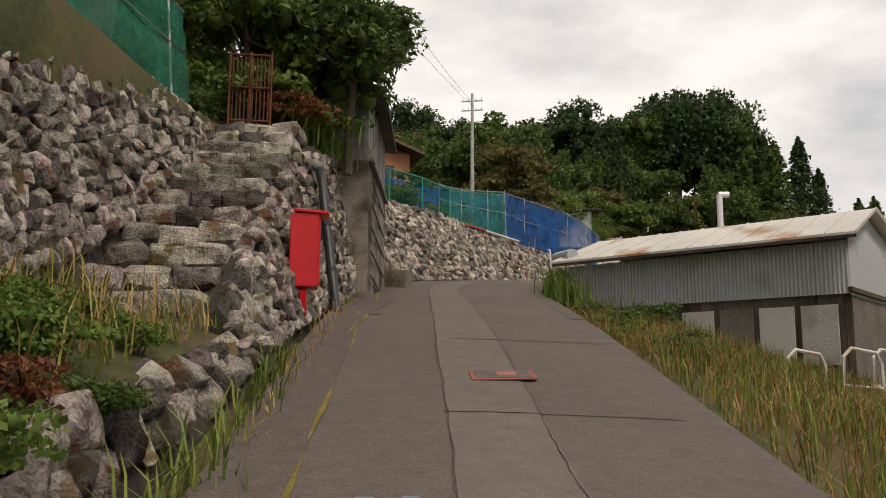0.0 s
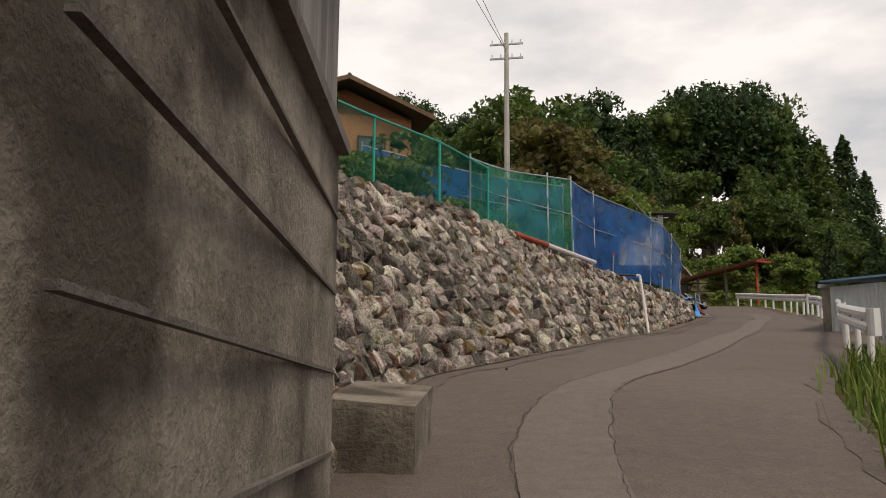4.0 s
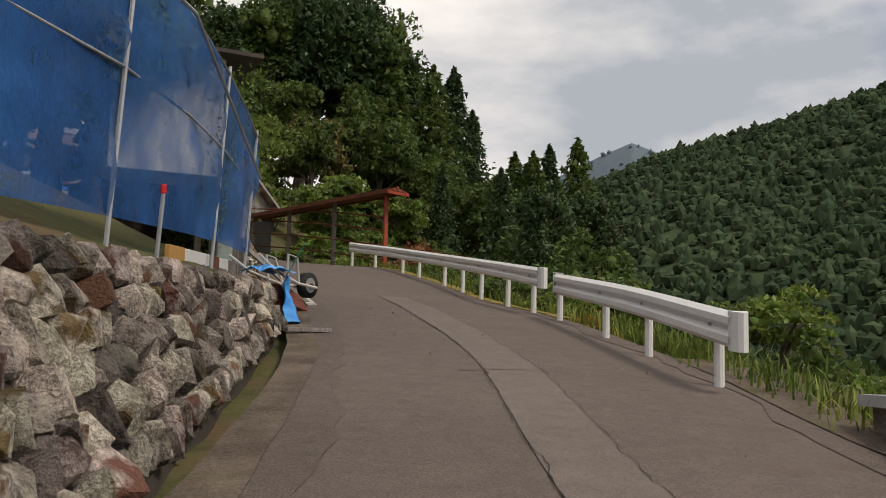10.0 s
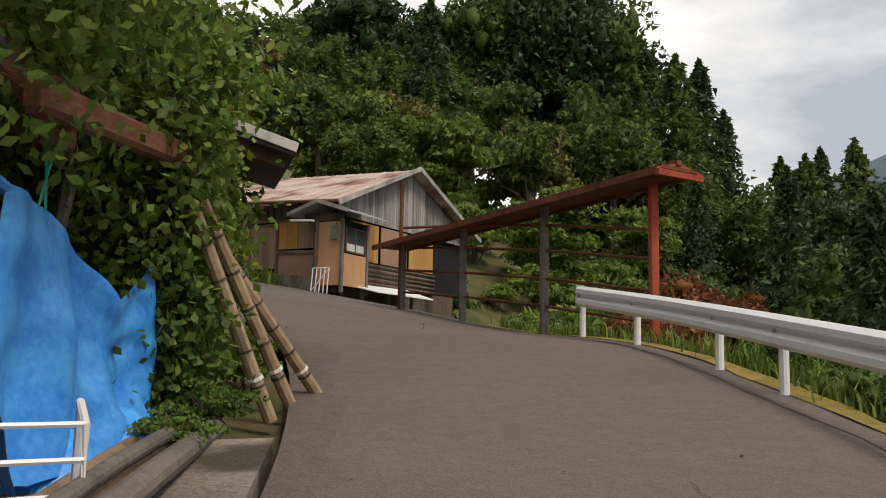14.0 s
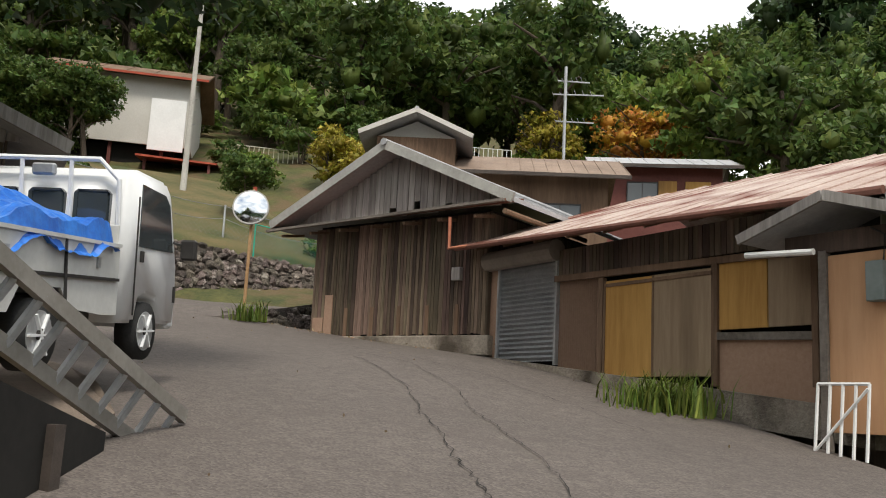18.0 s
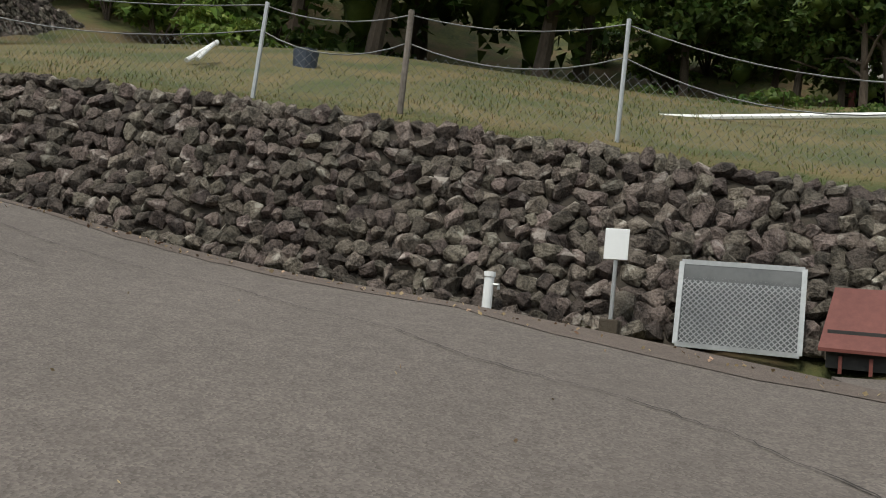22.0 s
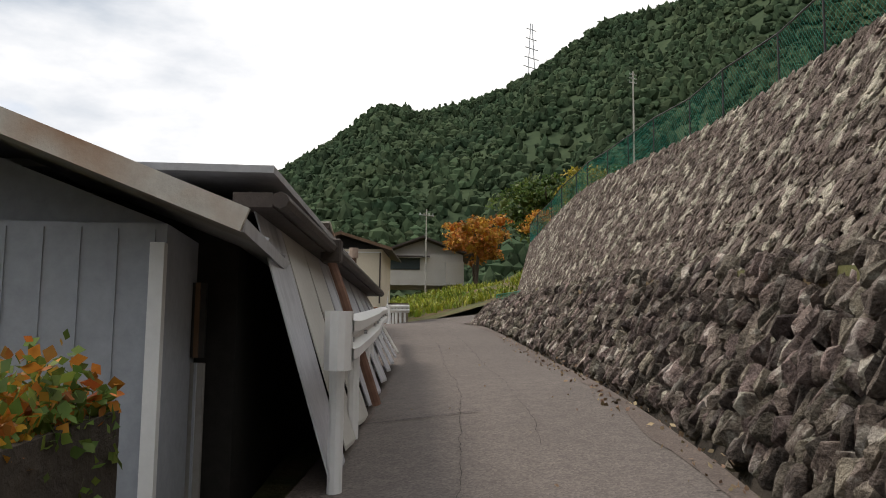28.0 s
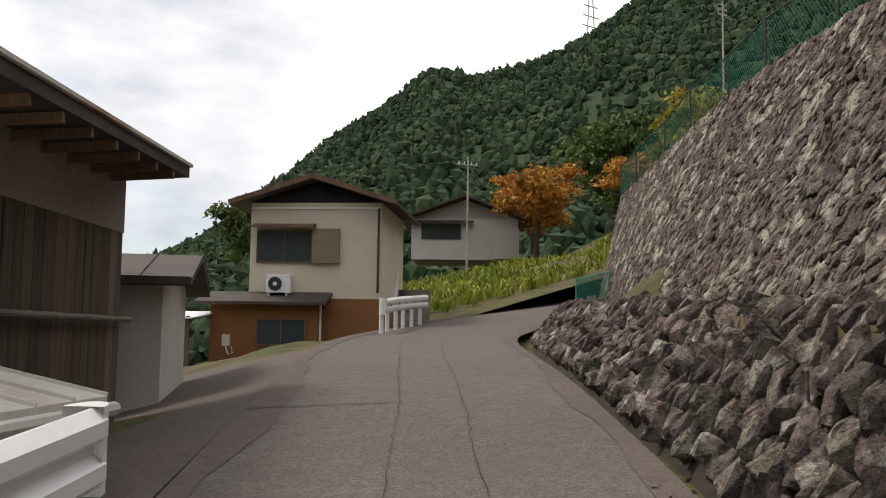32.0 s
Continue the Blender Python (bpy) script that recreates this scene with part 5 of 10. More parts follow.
def window(parent, x, z, w, h, y=-0.012, mullions=1, frame_mat=DARK_METAL, behind=None, back=0.0):
    o = part("window", box((x + w / 2, y, z + h / 2), (w, 0.02, h)), GLASS, parent)
    for s in (0, 1):
        part("frame", box((x + w * s, y - 0.012, z + h / 2), (0.022, 0.025, h + 0.02)), frame_mat, o)
        part("frame", box((x + w / 2, y - 0.012, z + h * s), (w + 0.02, 0.028, 0.022)), frame_mat, o)
    for k in range(mullions):
        part("mullion", box((x + w * (k + 1) / (mullions + 1), y - 0.012, z + h / 2), (0.016, 0.02, h)), frame_mat, o)
    return o


def gable_fill(parent, x0, x1, z0, xa, za, y, material, width=0.085, rng=None, name="gable_board"):
    """Boards that fill a triangle under two roof slopes."""
    rng = rng or random.Random(3)
    x = x0
    while x < x1 - 0.01:
        w = min(width * rng.uniform(0.8, 1.25), x1 - x)
        xm = x + w / 2
        top = z0 + (za - z0) * (1 - abs(xm - xa) / ((xa - x0) if xm < xa else (x1 - xa)))
        if top - z0 > 0.03:
            low = z0 - rng.uniform(0, 0.02) + (rng.uniform(0.03, 0.16) if rng.random() < 0.14 else 0)
            part(name, box((xm, y + rng.uniform(-0.004, 0.004), (low + top) / 2), (w - 0.007, 0.016, top - low), None, 0.002), material, parent)
        x += w


# dark plank barn at the bend
B1 = on_line("barn", "dark weathered plank barn with a grey board gable", "barn", (2.85, 54.95), (5.35, 54.0), 8.22)
_W = 2.67
part("core", box((_W / 2, 2.05, 0.72), (_W - 0.06, 4.0, 1.44)), BLACKOUT, B1)
part("footing", box((_W / 2, 0.0, -0.08), (_W + 0.15, 0.12, 0.22), None, 0.01), CONCRETE, B1)
plank_wall(B1, (0, 0), (_W, 0), 0.03, 1.40, BARN_BOARD, 0.052, rng=random.Random(8), ragged=0.03)
plank_wall(B1, (0, 4.0), (0, 0), -0.1, 1.40, WOOD_DARK, 0.09, rng=random.Random(9))
plank_wall(B1, (_W, 0), (_W, 4.0), 0.0, 1.40, WOOD_DARK, 0.09, rng=random.Random(10))
for _k, (_x, _w, _h, _z) in enumerate(((0.05, 0.17, 0.22, 0.05), (0.24, 0.13, 0.5, 0.05))):
    part("patch_board", box((_x + _w / 2, -0.02, _z + _h / 2), (_w, 0.014, _h), None, 0.002), PLASTER_TAN, B1, "new tan repair board")
for _k in range(5):
    part("batten", box((0.6 + 0.42 * _k, -0.014, 0.2), (0.05, 0.012, 0.36), None, 0.002), WOOD_BROWN, B1)
gable_fill(B1, -0.42, _W + 0.42, 1.48, _W / 2, 2.22, -0.02, WOOD_GREY)
part("pent_roof", slab([(-0.55, -0.36, 1.38), (_W + 0.42, -0.36, 1.44), (_W + 0.42, 0.02, 1.52), (-0.55, 0.02, 1.50)], 0.03), RUST, B1, "rusty pent roof edge")
part("pent_trim", beam((-0.55, -0.37, 1.365), (_W + 0.42, -0.37, 1.425), 0.05, 0.03), WOOD_BEAM, B1)
for _k in range(7):
    part("rafter_end", beam((-0.3 + 0.5 * _k, -0.33, 1.29), (-0.3 + 0.5 * _k, 0.05, 1.36), 0.03, 0.035), WOOD_BROWN, B1)
for _s, _xe in ((-1, -0.55), (1, _W + 0.50)):
    roof_sheet([(_xe, -0.30, 1.46), (_xe, 4.3, 1.46), (_W / 2, 4.3, 2.29), (_W / 2, -0.30, 2.29)], 0.05, ROOF_GREY, B1, "roof", 8)
    part("bargeboard", beam((_xe, -0.32, 1.45), (_W / 2, -0.32, 2.28), 0.03, 0.11), surface("grey_barge", (0.30, 0.29, 0.27), (0.42, 0.41, 0.38), 0.8, 3, 20, 0.2) if _s < 0 else bpy.data.materials["grey_barge"], B1)
part("ridge_cap", tube([(_W / 2, -0.36, 2.31), (_W / 2, 4.3, 2.31)], 0.045, 8), ROOF_GREY, B1)
part("meter_box", box((2.28, -0.035, 0.72), (0.12, 0.07, 0.15), None, 0.005), WOOD_GREY, B1)
_gp = surface("copper_gutter", (0.34, 0.115, 0.065), (0.50, 0.20, 0.12), 0.6, 3, 20, 0.1)
part("gutter", tube([(_W + 0.44, -0.38, 1.30), (_W + 0.44, 1.4, 1.30)], 0.03, 8), WOOD_BROWN, B1)
part("downpipe", tube([(_W - 0.30, -0.34, 1.30), (_W - 0.28, -0.36, 0.95), (_W + 0.10, -0.30, 0.98)], 0.02, 8), _gp, B1, "red-brown downpipe")

# garage and store with the rusted roof
G1 = on_line("garage_store", "low store with rusted pale roof, roller shutter and plywood doors", "store building", (5.42, 54.05), (8.80, 51.10), 7.92)
_L = 4.48
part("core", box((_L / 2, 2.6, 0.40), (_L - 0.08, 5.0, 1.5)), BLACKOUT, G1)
part("footing", slab([(0, -0.10, 0.10), (_L, -0.10, -0.36), (_L, 0.06, -0.36), (0, 0.06, 0.10)], 0.25), CONCRETE, G1)
part("corner_panel", box((0.03, 0, 0.56), (0.14, 0.04, 1.1), None, 0.003), PLASTER_TAN, G1)
_sh = part("roller_shutter", corrugated((0, 0, 0), 1.02, 0.94, 0.05, 0.008), STEEL, G1, "pale grey steel roller shutter")
_sh.matrix_basis = pose(0.14 + 0.94, -0.012, 0.04, 0, -90, 0)
part("shutter_box", tube([(-0.05, -0.06, 1.14), (1.12, -0.06, 1.14)], 0.11, 12), surface("shutter_box_grey", (0.20, 0.17, 0.145), (0.28, 0.24, 0.205), 0.6, 2, 20, 0.1), G1)
for _x in (0.125, 1.095):
    part("shutter_guide", box((_x, -0.02, 0.52), (0.03, 0.05, 1.04)), STEEL, G1)
part("tan_panel", corrugated((1.11, 0.0, -0.10), 0.62, 0.92, 0.03, 0.003), PLASTER_TAN, G1)
plank_wall(G1, (1.11, -0.015), (4.0, -0.015), 0.86, 1.14, WOOD_DARK, 0.06, rng=random.Random(12))
part("lintel", beam((1.08, -0.03, 0.85), (4.02, -0.03, 0.80), 0.05, 0.06), WOOD_BROWN, G1)
for _k, (_x, _w, _m) in enumerate(((1.80, 0.60, WOOD_YELLOW), (2.42, 0.66, surface("faded_plywood", (0.20, 0.135, 0.085), (0.34, 0.25, 0.165), 0.75, 1.6, 18, 0.3, stretch=(1, 1, 0.1), stain=(0.10, 0.06, 0.035), stain_at=(0.5, 0.7))))):
    _d = part("door", box((_x + _w / 2, -0.03 - 0.012 * _k, 0.32), (_w, 0.025, 0.88), None, 0.003), _m, G1, "plywood sliding door")
    part("edge_strip", box((_x + 0.01, -0.047 - 0.012 * _k, 0.32), (0.02, 0.01, 0.88)), WOOD_BROWN, _d)
    part("rail", box((_x + _w / 2, -0.047 - 0.012 * _k, 0.72), (_w, 0.012, 0.03)), WOOD_BROWN, _d)
part("upper_panel", box((3.36, -0.02, 0.52), (0.46, 0.02, 0.54), None, 0.003), WOOD_YELLOW, G1)
part("upper_panel", box((3.80, -0.02, 0.52), (0.40, 0.02, 0.54), None, 0.003), bpy.data.materials["faded_plywood"], G1)
part("mid_rail", beam((3.10, -0.035, 0.20), (4.02, -0.035, 0.17), 0.045, 0.06), WOOD_BEAM, G1)
part("lower_panel", box((3.56, -0.015, -0.07), (0.92, 0.02, 0.48), None, 0.003), PLASTER_TAN, G1)
for _x in (1.76, 3.10, 4.02):
    part("post", box((_x, -0.03, 0.30), (0.06, 0.06, 1.0), None, 0.004), WOOD_BROWN, G1)
roof_sheet([(-0.20, -0.36, 1.30), (_L + 0.30, -0.36, 1.08), (_L + 0.30, 2.55, 2.20), (-0.20, 2.55, 2.36)], 0.035, ROOF_RUST, G1, "roof", 16, "rust-streaked pale red iron roof")
roof_sheet([(-0.20, 5.4, 1.30), (_L + 0.30, 5.4, 1.08), (_L + 0.30, 2.56, 2.20), (-0.20, 2.56, 2.36)], 0.035, ROOF_RUST, G1, "roof", 16)
part("gutter", tube([(-0.22, -0.40, 1.27), (_L + 0.3, -0.40, 1.05)], 0.03, 8), surface("brown_gutter", (0.12, 0.05, 0.035), (0.20, 0.085, 0.06), 0.6, 3, 20, 0.1), G1)
for _k in range(9):
    part("rafter_end", beam((0.1 + 0.5 * _k, -0.34, 1.23 - 0.02 * _k), (0.1 + 0.5 * _k, 0.1, 1.38 - 0.02 * _k), 0.03, 0.035), WOOD_BROWN, G1)
# gable end towards the valley
_y = 0.0
_rg = random.Random(21)
while _y < 5.1:
    _w = 0.09 * _rg.uniform(0.8, 1.2)
    _t = 1.02 + (2.16 - 1.02) * (1 - abs(_y + _w / 2 - 2.55) / 2.75)
    part("gable_board", box((_L + 0.03, _y + _w / 2, (0.86 + _t) / 2), (0.016, _w - 0.007, _t - 0.86), None, 0.002), WOOD_GREY, G1)
    _y += _w
for _s, _ye in ((0, -0.36), (1, 5.4)):
    part("bargeboard", beam((_L + 0.30, _ye, 1.02), (_L + 0.30, 2.55, 2.22), 0.03, 0.09), WOOD_GREY, G1)
for _k in range(3):
    part("side_panel", box((_L + 0.02, 0.9 + 1.1 * _k, 0.45), (0.02, 1.0, 0.75), None, 0.003), WOOD_YELLOW if _k != 1 else PLASTER_TAN, G1)
for _k in range(5):
    part("side_log", tube([(_L + 0.06, 0.3, 0.0 - 0.09 * _k), (_L + 0.06, 3.6, 0.0 - 0.09 * _k)], 0.045, 6), WOOD_DARK, G1)
part("lower_roof", slab([(_L + 0.05, 0.1, -0.40), (_L + 0.75, 0.3, -0.58), (_L + 0.75, 2.4, -0.58), (_L + 0.05, 2.4, -0.36)], 0.025), TIN_WHITE, G1, "small white sheet roof")
for _k in range(3):
    part("stilt", box((_L + 0.35, 0.4 + 0.9 * _k, -0.95), (0.06, 0.06, 0.8)), WOOD_BEAM, G1)
part("under_wall", box((_L - 0.5, 2.4, -0.75), (1.0, 4.4, 0.75)), WOOD_DARK, G1)
# the porch
P1 = on_line("porch_hut", "small projecting plywood porch with a gabled sheet roof", "porch", (8.44, 50.96), (8.87, 50.60), 7.40)
part("core", box((0.28, 0.42, 0.62), (0.52, 0.78, 1.2)), BLACKOUT, P1)
part("front_panel", box((0.27, 0.0, 0.60), (0.50, 0.025, 1.18), None, 0.003), surface("pale_plywood", (0.42, 0.22, 0.11), (0.55, 0.32, 0.18), 0.75, 1.6, 18, 0.25, stretch=(1, 1, 0.1)), P1, "pale plywood panel")
part("side_panel", box((0.56, 0.42, 0.30), (0.025, 0.76, 0.60), None, 0.003), bpy.data.materials["pale_plywood"], P1)
_sw = part("side_window", box((0.56, 0.40, 0.86), (0.02, 0.62, 0.42)), GLASS, P1)
for _y in (0.09, 0.40, 0.71):
    part("frame", box((0.575, _y, 0.86), (0.02, 0.03, 0.46)), WOOD_DARK, _sw)
for _z in (0.64, 1.08):
    part("frame", box((0.575, 0.40, _z), (0.02, 0.66, 0.03)), WOOD_DARK, _sw)
part("curtain", box((0.574, 0.40, 0.72), (0.008, 0.56, 0.14)), CURTAIN, P1)
for _x, _y in ((0.0, -0.01), (0.56, -0.01), (0.57, 0.80)):
    part("post", box((_x, _y, 0.55), (0.06, 0.06, 1.35), None, 0.004), WOOD_BEAM, P1)
for _s, _xe in ((0, -0.52), (1, 0.84)):
    part("roof", slab([(_xe, -0.25, 1.34), (_xe, 1.1, 1.34), (0.16, 1.1, 1.56), (0.16, -0.25, 1.56)], 0.03), ROOF_GREY, P1)
    part("bargeboard", beam((_xe, -0.26, 1.33), (0.16, -0.26, 1.55), 0.025, 0.07), WOOD_GREY, P1)
part("gable", box((0.16, -0.02, 1.28), (0.9, 0.02, 0.14)), WOOD_DARK, P1)
part("gutter_pipe", tube([(-0.48, -0.22, 1.22), (0.05, -0.2, 1.19)], 0.022, 8), WHITE_PAINT, P1)
part("meter", box((0.40, -0.05, 0.98), (0.12, 0.08, 0.26), None, 0.006), surface("meter_grey", (0.16, 0.19, 0.18), (0.22, 0.25, 0.24), 0.5, 3, 20, 0.1), P1, "grey electricity meter")
part("cable", tube([(0.44, -0.04, 1.1), (0.46, -0.05, 1.28), (0.36, -0.04, 1.34)], 0.008, 5), DARK_METAL, P1)
_f = on_line("pipe_gate", "small white tubular gate leaning by the porch", "gate", (8.40, 50.88), (8.66, 50.66), 7.24)
for _k in range(5):
    part("bar", tube([(0.09 * _k, -0.10, 0.0), (0.09 * _k, -0.05, 0.48)], 0.012, 6), WHITE_PAINT, _f)
part("top_bar", tube([(0, -0.05, 0.48), (0.36, -0.05, 0.48)], 0.012, 6), WHITE_PAINT, _f)
part("brace", tube([(0, -0.12, 0.03), (0.36, -0.07, 0.45)], 0.010, 6), WHITE_PAINT, _f)
_s = thing("roof_sheet_pile", "white sheet of corrugated iron lying beside the porch", "metal sheet", (8.85, 50.6, 7.0), -42)
part("sheet", slab([(-0.5, -0.2, 0.10), (0.8, -0.2, -0.02), (0.8, 0.25, 0.0), (-0.5, 0.25, 0.12)], 0.015), TIN_WHITE, _s)
part("support", box((0.1, 0.0, -0.15), (0.9, 0.3, 0.32)), WOOD_BEAM, _s)


def small_house(name, label, p, q, z, depth, wall_h, rise, wall, roof, gable=None, over=0.3, windows=(), base=None, base_h=0.0, ribs=8, trim=ROOF_DARK, ridge_along="y"):
    """A house with its gable to the front (ridge along y) or its eave to the front (ridge along x)."""
    o = on_line(name, label, "house", p, q, z)
    w = math.dist(p, q)
    t = 0.06
    part("wall", box((w / 2, t / 2, (base_h + wall_h) / 2), (w, t, wall_h - base_h)), wall, o)
    part("wall", box((w / 2, depth - t / 2, (base_h + wall_h) / 2), (w, t, wall_h - base_h)), wall, o)
    for x in (t / 2, w - t / 2):
        part("wall", box((x, depth / 2, (base_h + wall_h) / 2), (t, depth - 2 * t, wall_h - base_h)), wall, o)
    if base:
        part("base_wall", box((w / 2, depth / 2 - 0.01, base_h / 2 - 0.2), (w + 0.02, depth, base_h + 0.4)), base, o)
    if ridge_along == "y":
        for y in (0.03, depth - 0.03):
            bm = bmesh.new()
            vs = [bm.verts.new(c) for c in ((0, y - 0.02, wall_h), (w, y - 0.02, wall_h), (w / 2, y - 0.02, wall_h + rise * w / (w + 2 * over)))]
            f = bm.faces.new(vs)
            bmesh.ops.solidify(bm, geom=[f], thickness=0.04)
            part("gable", bm, gable or wall, o)
        k = rise / (w / 2 + over)
        for xe in (-over, w + over):
            roof_sheet([(xe, -over, wall_h - 0.02), (xe, depth + over, wall_h - 0.02), (w / 2, depth + over, wall_h + rise), (w / 2, -over, wall_h + rise)], 0.05, roof, o, "roof", ribs)
            part("bargeboard", beam((xe, -over - 0.01, wall_h - 0.03), (w / 2, -over - 0.01, wall_h + rise - 0.01), 0.025, 0.08), trim, o)
        part("ridge", tube([(w / 2, -over - 0.02, wall_h + rise + 0.02), (w / 2, depth + over, wall_h + rise + 0.02)], 0.04, 6), roof, o)
    else:
        for x in (0.03, w - 0.03):
            bm = bmesh.new()
            vs = [bm.verts.new(c) for c in ((x - 0.02, 0, wall_h), (x - 0.02, depth, wall_h), (x - 0.02, depth / 2, wall_h + rise))]
            f = bm.faces.new(vs)
            bmesh.ops.solidify(bm, geom=[f], thickness=0.04)
            part("gable", bm, gable or wall, o)
        for ye in (-over, depth + over):
            roof_sheet([(-over, ye, wall_h - 0.05), (w + over, ye, wall_h - 0.05), (w + over, depth / 2, wall_h + rise + 0.03), (-over, depth / 2, wall_h + rise + 0.03)], 0.05, roof, o, "roof", ribs)
        part("eave_board", beam((-over, -over, wall_h - 0.06), (w + over, -over, wall_h - 0.06), 0.03, 0.06), trim, o)
    for x, zz, ww, hh in windows:
        window(o, x, zz, ww, hh)
    return o


# grey sheet-metal building by the upper lane
GB = small_house("grey_building", "blue-grey sheet-clad building with a white-edged gable roof", (-6.91, 40.99), (-9.45, 42.86), 10.2, 3.0, 1.52, 0.72, TIN_GREY, ROOF_GREY, None, 0.32, (), None, 0, 6, ROOF_PALE)
for _k in range(25):
    part("rib", box((0.04 + 0.128 * _k, -0.004, 0.75), (0.006, 0.010, 1.5)), TIN_GREY, GB)
for _x in (1.44, 1.73):
    _v = part("vent", box((_x, -0.012, 1.90), (0.16, 0.02, 0.14)), DARK_METAL, GB, "small louvred gable vent")
    for _k in range(4):
        part("louvre", box((_x, -0.026, 1.85 + 0.032 * _k), (0.16, 0.012, 0.016)), TIN_GREY, _v)
window(GB, 1.36, 0.76, 1.14, 0.45, -0.012, 1, STEEL)
part("corner_post", box((3.13, -0.01, 0.75), (0.05, 0.05, 1.4)), TIN_WHITE, GB)
part("side_wall", box((-0.55, 0.03, 0.62), (1.1, 0.05, 1.24)), TIN_GREY, GB)
part("side_roof", slab([(-1.3, -0.32, 1.14), (-1.3, 3.3, 1.14), (-0.30, 3.3, 1.505), (-0.30, -0.32, 1.505)], 0.05), ROOF_GREY, GB)
part("bargeboard", beam((-1.3, -0.33, 1.13), (-0.30, -0.33, 1.49), 0.025, 0.08), ROOF_PALE, GB)
# its lean-to with sloping panels along the lane
LT = on_line("lean_to", "lean-to of weathered grey panels with a dark eave along the lane", "lean-to", (-9.92, 42.6), (-13.8, 37.98), 10.28)
_len = math.dist((-9.92, 42.6), (-13.8, 37.98))
part("core", slab([(0.05, 0.06, 1.62), (_len, 0.06, 1.62), (_len, 1.15, 1.60), (0.05, 1.15, 1.66)], 1.8), BLACKOUT, LT)
part("end_wall", box((0.0, 0.62, 0.45), (0.03, 0.9, 1.0)), surface("pale_door_panel", (0.22, 0.21, 0.20), (0.30, 0.29, 0.28), 0.7, 2, 20, 0.1), LT)
for _k in range(8):
    part("batten", box((-0.02, 0.2 + 0.11 * _k, 0.45), (0.012, 0.01, 1.0)), TIN_GREY, LT)
part("lattice", box((-0.01, 0.62, 1.12), (0.03, 0.9, 0.30)), DARK_METAL, LT)
for _k in range(10):
    part("lattice_bar", box((-0.03, 0.2 + 0.09 * _k, 1.12), (0.014, 0.018, 0.30)), WOOD_BROWN, LT)
_rg = random.Random(5)
_s = 0.02
while _s < _len - 0.1:
    _w = min(_rg.uniform(0.42, 0.75), _len - _s)
    _a, _b = 1.66 - 0.002 * _s, 0.50 + 0.10 * _s
    part("panel", slab([(_s + 0.003, 0.02, _a), (_s + _w - 0.003, 0.02, _a), (_s + _w - 0.003, -0.34, _b), (_s + 0.003, -0.34, _b)], 0.02), PANEL_GREY if _rg.random() < 0.75 else PLASTER_GREY, LT, "weathered grey panel")
    _s += _w
part("eave", beam((-0.1, -0.02, 1.60), (_len + 0.1, -0.02, 1.67), 0.16, 0.06), ROOF_DARK, LT)
part("roof", slab([(-0.1, -0.10, 1.74), (_len + 0.1, -0.10, 1.71), (_len + 0.1, 1.2, 1.78), (-0.1, 1.2, 1.76)], 0.03), ROOF_GREY, LT)
part("gutter", tube([(-0.1, -0.13, 1.60), (_len + 0.1, -0.13, 1.67)], 0.035, 8), ROOF_DARK, LT)
part("hopper", box((1.65, -0.13, 1.60), (0.12, 0.12, 0.14), None, 0.01), ROOF_DARK, LT)
part("downpipe", tube([(1.65, -0.13, 1.54), (1.69, -0.20, 1.34), (1.85, -0.40, 0.70)], 0.028, 8), surface("rust_brown_pipe", (0.16, 0.085, 0.06), (0.26, 0.15, 0.11), 0.6, 3, 20, 0.1), LT, "rust-brown downpipe")
# lower sheds beyond with pale tin roofs
_ls = on_line("low_shed", "low shed with pale corrugated roof below the lane", "shed", (-13.3, 37.3), (-15.4, 34.9), 10.9)
part("body", box((1.8, 0.7, 0.35), (3.4, 1.2, 0.9)), TIN_GREY, _ls)
roof_sheet([(-0.1, -0.25, 0.98), (3.7, -0.25, 0.98), (3.7, 1.5, 1.35), (-0.1, 1.5, 1.35)], 0.025, ROOF_PALE, _ls, "roof", 14, "pale corrugated sheet roof")
part("gutter", tube([(-0.1, -0.28, 0.93), (3.7, -0.28, 0.93)], 0.03, 8), PLASTER_GREY, _ls)
part("junk_plank", beam((1.5, -0.7, 0.35), (3.4, -0.45, 0.45), 0.12, 0.03), WOOD_GREY, _ls)
part("junk_plank", beam((1.9, -0.55, 0.4), (3.2, -0.85, 0.30), 0.10, 0.03), WOOD_DARK, _ls)
# tall flue
_fl = thing("flue_pipe", "rusty metal flue pipe with a cap", "flue", (-14.95, 36.1, 10.9))
part("pipe", tube([(0.04, -0.05, -0.3), (0.05, -0.01, 1.68)], 0.038, 12), surface("flue_rust", (0.075, 0.045, 0.035), (0.15, 0.095, 0.075), 0.8, 3, 20, 0.2), _fl)
part("cap", tube([(0.05, -0.01, 1.66), (0.05, -0.01, 1.79)], 0.06, 12), surface("flue_cap", (0.26, 0.19, 0.15), (0.38, 0.30, 0.25), 0.7, 5, 30, 0.2), _fl, "paler rusty cap")
part("collar", tube([(0.044, -0.03, 0.62), (0.044, -0.03, 0.66)], 0.046, 12), RUST, _fl)
